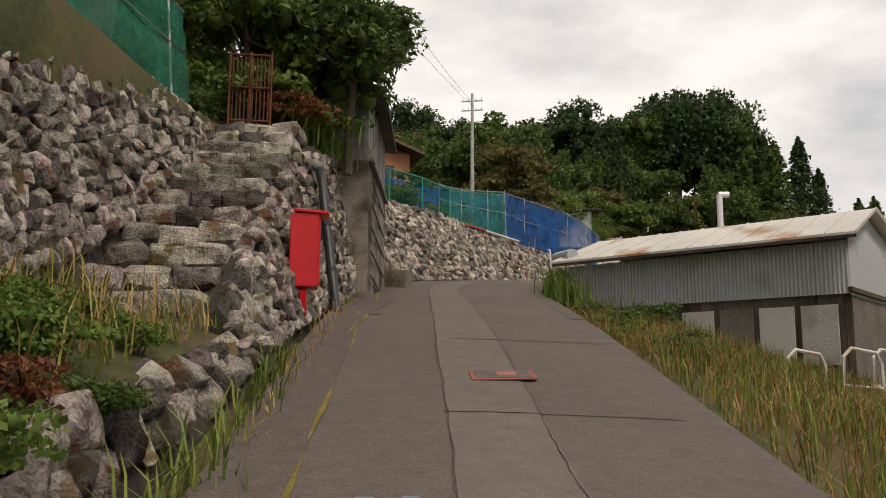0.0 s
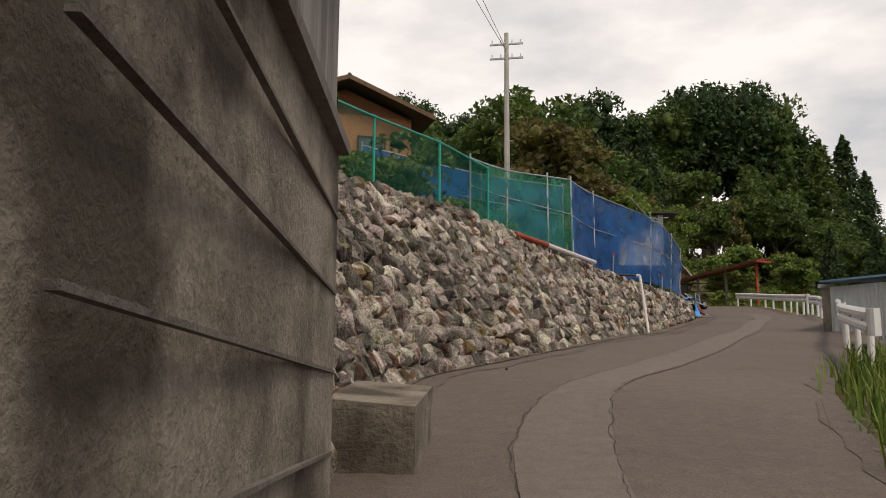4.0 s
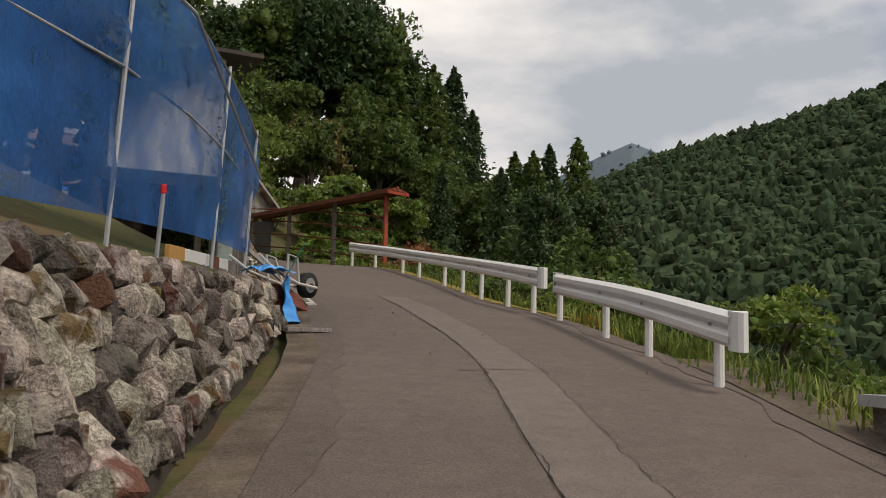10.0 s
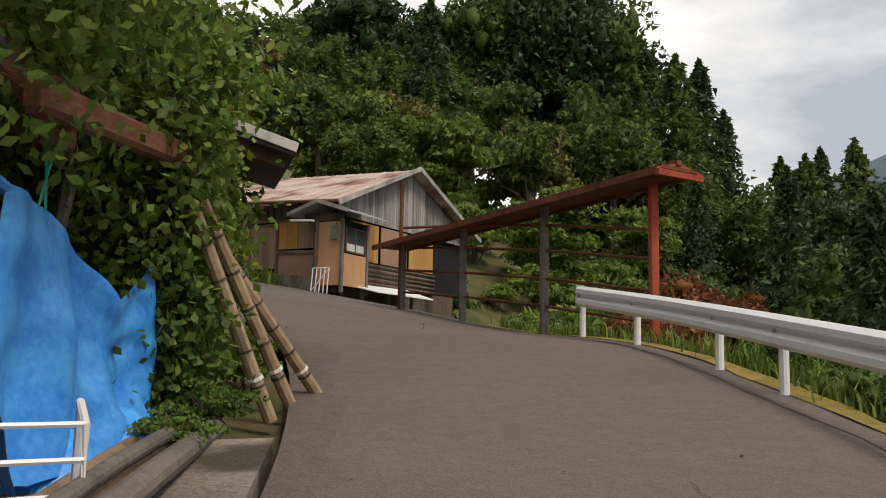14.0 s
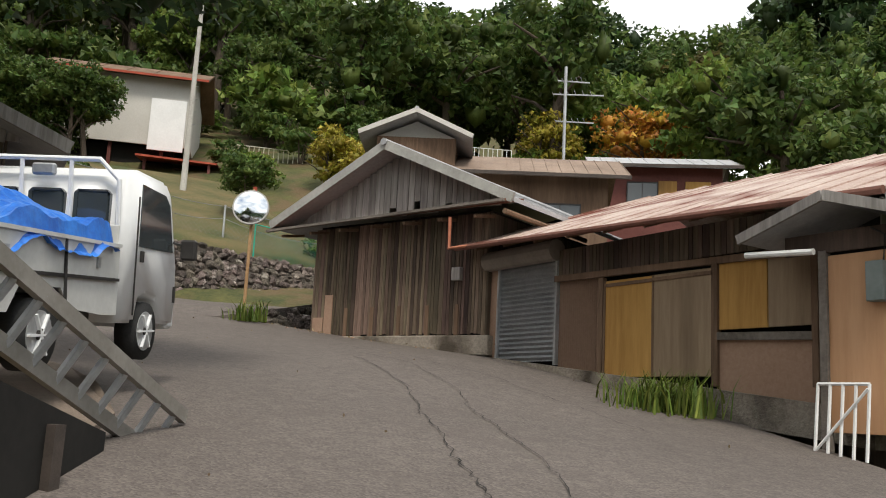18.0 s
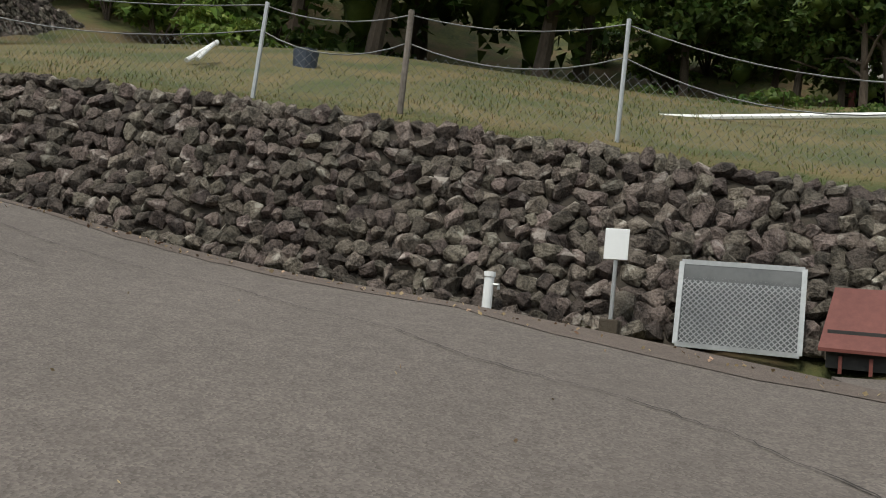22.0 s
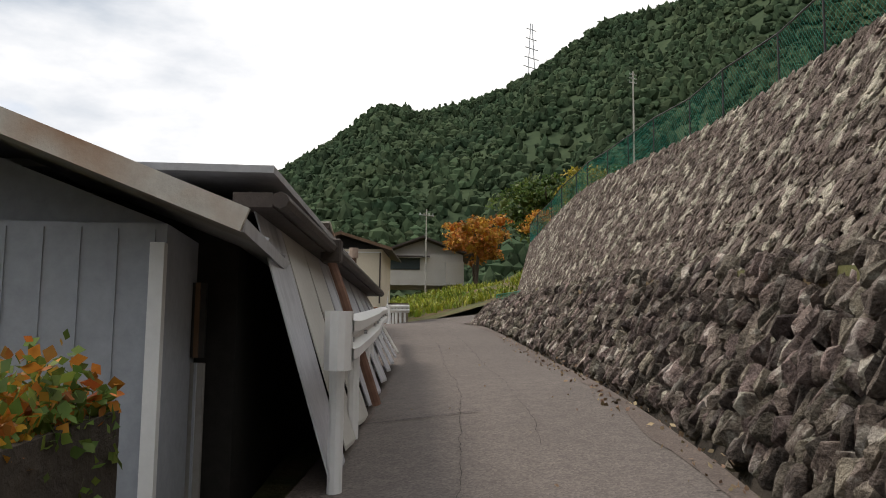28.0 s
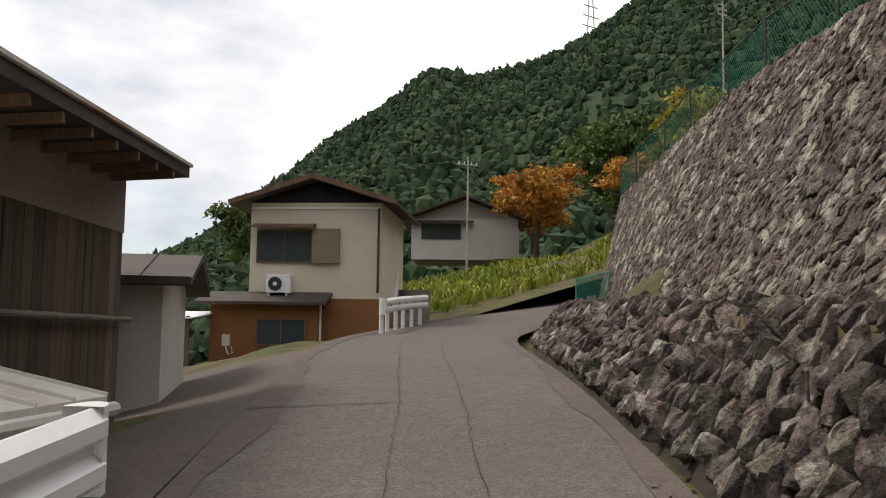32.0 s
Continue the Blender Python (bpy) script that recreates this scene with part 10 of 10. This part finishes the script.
blades("lawn_grass", "short yellowing lawn grass on the terrace", _q[:9000], RNG.uniform(0.02, 0.07, 9000), LAWN_BLADE, 0.005, 0.9)
blades("lawn_dry_grass", "dry straw-brown patches of lawn on the terrace", _q[9000:13000], RNG.uniform(0.02, 0.06, 4000), LAWN_STRAW, 0.005, 0.9)
# moss and litter along the kerbs
def litter(name, label, pts, size, material):
    v, f = leaf_quads(np.array(pts), size, np.tile((0, 0, 0.0), (len(pts), 1)), 0.0, 0.7)
    return tagged(link_mesh(name, v, f, material), label, "litter", "", "stuff")


road_band("moss_edge", 4, 30, -0.025, 0.008, 2, MOSS, 0.006, 0.05, "yellow-brown moss along the gutter", "moss")
road_band("moss_edge", 78, 104, 0.985, 1.05, 2, MOSS, 0.012, 0.05, "ochre moss along the outer road edge", "moss", "structure", 3.0)
def verge_in(i):
    """Inner edge of the mossy verge, as a fraction of the road's width."""
    return float(np.interp(i, (150, 156, 158, 163.5, 167.5, 171.5, 177), (0.16, 0.22, 0.18, 0.08, 0.03, -0.01, -0.08)))


road_band("moss_edge", 150, 177, -0.20, verge_in, 6, surface("mossy_verge", (0.012, 0.015, 0.006), (0.050, 0.054, 0.018), 0.95, 9, 60, 1.0, stain=(0.075, 0.045, 0.02), stain_at=(0.56, 0.62)), 0.008, 0.04, "mossy green verge with fallen leaves", "moss", "structure", 5.0)
_q = []
for _k in range(7000):
    _i = RNG.uniform(150, 176.5)
    _q.append(road_at(_i, RNG.uniform(-0.2, verge_in(_i) - 0.005), 0.006))
blades("verge_moss_tufts", "short dark moss and grass tufts on the verge", _q, RNG.uniform(0.008, 0.032, len(_q)), leaf_surface("verge_tuft", (0.016, 0.024, 0.007), (0.065, 0.075, 0.020)), 0.006, 1.4)
_q = [tuple(np.array(p) + np.array((0, 0, 0.085))) for p in along_edge(150, 178, -0.05, 500, 0.12)]
litter("fallen_leaves", "scattered fallen leaves on the verge", _q, 0.028, LEAF_AUTUMN)
_q = [tuple(np.array(p) + np.array((0, 0, 0.068))) for p in along_edge(128, 200, 0.965, 900, 0.07)]
litter("leaf_litter", "dry leaf litter along the wall foot", _q, 0.035, surface("dry_litter", (0.16, 0.10, 0.055), (0.36, 0.27, 0.18), 0.95, 5, 30, 0, random_from="island", spread=0.4))
_q = [tuple(road_at(RNG.uniform(60, 200), RNG.uniform(0.05, 0.95), 0.010)) for _ in range(160)]
litter("leaf_scraps", "few pale leaf scraps on the asphalt", _q, 0.022, bpy.data.materials["dry_litter"])
# weeds growing in the stone walls
for _w, _n, _x0, _x1, _y0, _y1 in (("weeds", 40, 0, 0, 0, 0),):
    c = []
    for _ in range(900):
        _t = RNG.uniform(0, 1)
        _f0 = np.array((-0.9, 15.0, 2.7)) * (1 - _t) + np.array((4.0, 27.2, 4.25)) * _t
        _t0 = np.array((-1.75, 15.4, 4.4)) * (1 - _t) + np.array((3.5, 27.3, 5.05)) * _t
        _v = RNG.integers(0, 11) / 11
        if hash_noise(_t * 14, _v * 5) > 0.15:
            c.append(_f0 * (1 - _v) + _t0 * _v + np.array((0.05, -0.02, 0.03)) + RNG.normal(size=3) * 0.05)
    litter("wall_weeds", "small green weeds growing between the stones", c[:420], 0.032, LEAF_LIGHT)
# ivy on the old shed
c, d = [], []
for _ in range(13000):
    _s = RNG.uniform()
    if _s < 0.62:
        q = np.array((6.90 + 0.12 * abs(RNG.normal()), RNG.uniform(38.6, 41.5), RNG.uniform(5.7, 7.6)))
        o_ = (1, -0.2, 0)
    else:
        q = np.array((RNG.uniform(5.8, 7.1), 38.68 - 0.14 * abs(RNG.normal()), RNG.uniform(5.75, 7.6)))
        o_ = (0.2, -1, 0)
    q[0] += 0.22 * hash_noise(q[1] * 1.4, q[2] * 1.4) + 0.1 * hash_noise(q[1] * 4, q[2] * 4)
    c.append(q)
    d.append(o_)
_iv = thing("ivy", "thick dark green ivy covering the old shed", "ivy", (0, 0, 0))
v, f = leaf_quads(np.array(c), 0.062, np.array(d) * 0.6, 0.5, 0.7)
link_mesh("foliage", v, f, LEAF_LIGHT, _iv)
c = [np.array((6.6 + RNG.normal() * 0.35, RNG.uniform(36.6, 41.4), 7.45 + abs(RNG.normal()) * 0.22)) for _ in range(5200)]
v, f = leaf_quads(np.array(c), 0.075, None, 0.6, 0.45)
link_mesh("trailing_foliage", v, f, LEAF_LIGHT, _iv)
c = [np.array((6.45 + RNG.normal() * 0.28, RNG.uniform(36.7, 38.9), 7.32 + RNG.normal() * 0.22 + 0.18 * hash_noise(k * 0.01, 3.0))) for k in range(5600)]
v, f = leaf_quads(np.array(c), 0.07, None, 0.6, 0.5)
link_mesh("vine_foliage", v, f, LEAF_LIGHT, _iv)
c = [np.array((6.60 + RNG.normal() * 0.10, 37.2 + 0.32 * (k % 5) + RNG.normal() * 0.05, RNG.uniform(6.62, 7.2))) for k in range(420)]
v, f = leaf_quads(np.array(c), 0.07, None, 0.9, 0.5)
link_mesh("hanging_vines", v, f, LEAF_LIGHT, _iv)
c = [np.array((6.05 + RNG.normal() * 0.12, 35.3 + RNG.normal() * 0.35, RNG.uniform(5.9, 7.9))) for _ in range(3200)]
v, f = leaf_quads(np.array(c), 0.06, None, 0.7, 0.5)
link_mesh("drooping_foliage", v, f, LEAF_LIGHT, _iv)
for _x, _y, _z, _s in ((7.0, 38.0, 5.55, 0.35), (7.15, 38.5, 5.65, 0.35), (7.3, 39.9, 5.8, 0.4), (7.3, 40.9, 5.95, 0.4)):
    place(BUSH[1], _x, _y, _z, _s)
# creeper on the garden wall: green below, orange on top
_a = smooth_line(_hw, 12)
c, d, c2, d2 = [], [], [], []
for _ in range(56000):
    k = RNG.integers(0, len(_a) - 1)
    q = _a[k] + (_a[k + 1] - _a[k]) * RNG.uniform()
    e = _a[k + 1] - _a[k]
    n = np.array((-e[1], e[0], 0)) / np.linalg.norm(e[:2])
    if n[0] > 0:
        n = -n
    top = RNG.uniform() < 0.55
    if top:
        q = q + np.array((0, 0, 0.64 + abs(RNG.normal()) * 0.08 + 0.09 * hash_noise(k * 0.6, 1) - 0.10 * RNG.uniform() ** 2)) + n * RNG.uniform(-0.25, 0.14)
        (c if RNG.uniform() < 0.62 + 0.5 * hash_noise(k * 0.35, 4) else c2).append(q)
    elif hash_noise(k * 0.8, 7.0) > -0.12:
        q = q + np.array((0, 0, RNG.uniform(0.25, 0.7))) + n * (0.04 + abs(RNG.normal()) * 0.05)
        c2.append(q)
v, f = leaf_quads(np.array(c), 0.046, np.tile((0, 0, 0.3), (len(c), 1)), 0.2, 0.75)
_cr = thing("creeper", "orange and green autumn creeper over the garden wall", "creeper", (0, 0, 0))
link_mesh("orange_leaves", v, f, LEAF_AUTUMN, _cr)
v, f = leaf_quads(np.array(c2), 0.044, None, 0.4, 0.75)
link_mesh("green_leaves", v, f, LEAF_LIGHT, _cr)
bm = bmesh.new()
_rr = random.Random(8)
for _ in range(40):
    k = _rr.randrange(4, len(_a) - 6)
    e = _a[k + 1] - _a[k]
    n = np.array((-e[1], e[0], 0)) / np.linalg.norm(e[:2])
    n = -n if n[0] > 0 else n
    add_tube(bm, [_a[k + j] + n * 0.02 + np.array((0, 0, 0.08 + 0.13 * j + _rr.uniform(-0.05, 0.05))) for j in range(5)], 0.008, 4)
part("vines", bm, BARK, _cr)
# crop rows on the field by the far house
_q = [(x, y, ground_h(x, y)) for x, y in zip(RNG.uniform(-33, -25.5, 5200), RNG.uniform(17.5, 24.2, 5200))]
_q = [(x, y, max(z, 12.5 + 0.22 * (-25.5 - x)) + 0.02) for x, y, z in _q if abs(((x * 0.7 + y * 0.7) * 1.6) % 1 - 0.5) < 0.34]
tagged(link_mesh("ground_field", [(-25.0, 25.2, 12.35), (-24.8, 18.0, 12.2), (-33.5, 15.0, 14.0), (-34.5, 23.5, 14.9), (-30.0, 25.2, 13.6)], [(0, 1, 2, 3, 4)], SOIL), "sloping soil of the vegetable field", "ground", "", "structure")
blades("field_crop", "rows of yellow-green crop plants and yellow flowers on the slope", _q, RNG.uniform(0.15, 0.34, len(_q)), leaf_surface("crop_leaf", (0.09, 0.16, 0.02), (0.32, 0.32, 0.04)), 0.035, 0.9)
mesh_fence("green_garden_fence", "low green net fence round the field", [(-24.6, 28.6, 12.55), (-26.4, 27.6, 12.8), (-28.8, 26.4, 13.1)], 0.4, GREEN_STEEL, GREEN_WIRE, 0.010)
stone_wall("wall_field", "low stone wall below the vegetable field", [(-24.0, 28.8, 12.12), (-26.0, 27.6, 12.4), (-29.0, 26.1, 12.8)], [(-24.1, 29.0, 12.42), (-26.1, 27.8, 12.75), (-29.1, 26.3, 13.2)], (0.18, 0.14), 0.12, 12, (STONE_DA, STONE_DB), seed=33, thick=0.3)

# ---- far wooded mountains ----
def mountain(name, label, centre, ridge, near, far, count, size, material, seed, foot=None):
    """A wooded slope round a centre: ridge gives (bearing, elevation) pairs in degrees; crowns are strewn on it."""
    rng = np.random.default_rng(seed)
    b = np.array([r[0] for r in ridge], float)
    e = np.array([r[1] for r in ridge], float)
    cx, cy, cz = centre
    top = lambda a: np.tan(np.radians(np.interp(a, b, e))) * far
    low = foot if foot is not None else cz - 6

    def height(a, t):
        return low + (cz + top(a) - low) * t ** 1.15 + 3.0 * hash_noise(a * 0.25, t * 4) * (t * (1 - t) * 4 + 0.25)

    nb, nr = 80, 26
    v, f = [], []
    for i in range(nb + 1):
        a = b[0] + (b[-1] - b[0]) * i / nb
        for j in range(nr + 3):
            t = min(j / nr, 1.0)
            r = near + (far - near) * t + (max(0, j - nr) * 40)
            h = height(a, t) - max(0, j - nr) * 30
            v.append((cx - math.sin(radians(a)) * r, cy + math.cos(radians(a)) * r, h))
    m = nr + 3
    f = [(i * m + j, i * m + j + 1, (i + 1) * m + j + 1, (i + 1) * m + j) for i in range(nb) for j in range(m - 1)]
    slope = tagged(link_mesh(name, v, f, material, None, "", True), label, "mountain", "", "structure")
    vs, fs, base = [], [], 0
    for k in range(count):
        a, t = rng.uniform(b[0], b[-1]), rng.uniform(0, 1) ** 0.8
        if k % 9 == 0:
            t = rng.uniform(0.97, 1.0)
        r = near + (far - near) * t
        s = size * rng.uniform(0.55, 1.3)
        c = np.array((cx - math.sin(math.radians(a)) * r, cy + math.cos(math.radians(a)) * r, height(a, t) + s * 0.5))
        tall = rng.uniform(0.8, 1.25) if rng.uniform() < 0.75 else rng.uniform(1.3, 1.8)
        q = BALL_V * (1 + 0.16 * rng.normal(size=(len(BALL_V), 1)))
        q = q * np.array((s, s, s * tall))
        if tall > 1.3:
            q[:, :2] *= (0.85 - 0.3 * q[:, 2:] / (s * tall))
        fs += [tuple(int(w) + base for w in t) for t in BALL_F]
        vs.append(q + c)
        base += len(q)
        d = rng.normal(size=(5, 3))
        d /= np.linalg.norm(d, axis=1)[:, None]
        lv, lf = leaf_quads(c + d * np.array((s, s, s * tall)) * 0.95, s * 0.75, d * 0.4, 0.0, 0.75, rng)
        fs += [tuple(int(w) + base for w in t) for t in lf]
        vs.append(lv)
        base += len(lv)
    w = link_mesh("woods", np.concatenate(vs), fs, material, slope)
    w["kind"] = "stuff"
    return slope


mountain("backdrop_mountain_sw", "steep mountainside covered with dark green forest", (-10, 40, 11.5), [(88, 27), (100, 26.5), (112, 25.2), (118.4, 24.0), (120.6, 23.4), (124.2, 21.6), (128.7, 20.8), (131.8, 18.9), (134.2, 17.6), (137, 16.4), (140.8, 15.4), (143.4, 15.9), (144.6, 15.2), (147, 13.2), (150.2, 11.1), (152.6, 9.0), (154.3, 7.7), (157, 5.4), (162, 3.0), (168, 1.2), (178, 0.3)], 62, 230, 12500, 1.05, FAR_WOODS, 61, 10)
mountain("backdrop_mountain_e", "long forested mountain ridge across the valley", (4, 25, 4.5), [(-100, 19), (-80, 18), (-62, 16.5), (-53, 14.8), (-48, 13.4), (-42, 12.0), (-39, 11.2), (-36, 9.8), (-33, 8.0), (-28, 7.0), (-20, 7.0)], 75, 300, 10500, 1.5, FAR_WOODS, 62, -18)
mountain("backdrop_hill_far", "distant hill with haze painted into its bluish colour", (4, 25, 4.5), [(-44, 10.0), (-40, 11.6), (-38, 12.4), (-36.5, 11.8), (-33, 10.2), (-28, 8.5)], 500, 700, 120, 1.6, FAR_HAZE, 63, 0)
mountain("backdrop_mountain_s", "far low hills to the south", (0, 10, 3), [(176, 1.5), (200, 5), (230, 8), (262, 14)], 200, 420, 900, 5.0, FAR_WOODS, 64, -20)
_py = thing("pylon", "distant lattice transmission pylon on the ridge", "pylon", (-176, -118, 82))
for _s in (-1, 1):
    part("leg", tube([(_s * 2.0, 0, -6), (_s * 0.3, 0, 18)], 0.18, 4), STEEL, _py)
for _k in range(5):
    part("arm", tube([(-3.0 + 0.3 * _k, 0, 6 + 2.6 * _k), (3.0 - 0.3 * _k, 0, 6 + 2.6 * _k)], 0.14, 4), STEEL, _py)
# the pattern plants stand out of sight; drop them
for _o in [*TALL, *FAR_BUSH, OVER, *BROAD, *CEDAR, AUTUMN, RUSSET, YELLOW, GLOSSY, *BUSH]:
    for _c in _o.children_recursive:
        bpy.data.objects.remove(_c)
    bpy.data.objects.remove(_o)

# ---- single stones of the walls, last ----
for _wall, _single, _mat in PENDING_STONES:
    for _k, _m3, _c in _single:
        _o = new("stone", stone_mesh(_k, _mat))
        _o.parent = _wall
        _mm = Matrix([[*_m3[0], _c[0]], [*_m3[1], _c[1]], [*_m3[2], _c[2]], [0, 0, 0, 1]])
        _o.matrix_basis = _mm
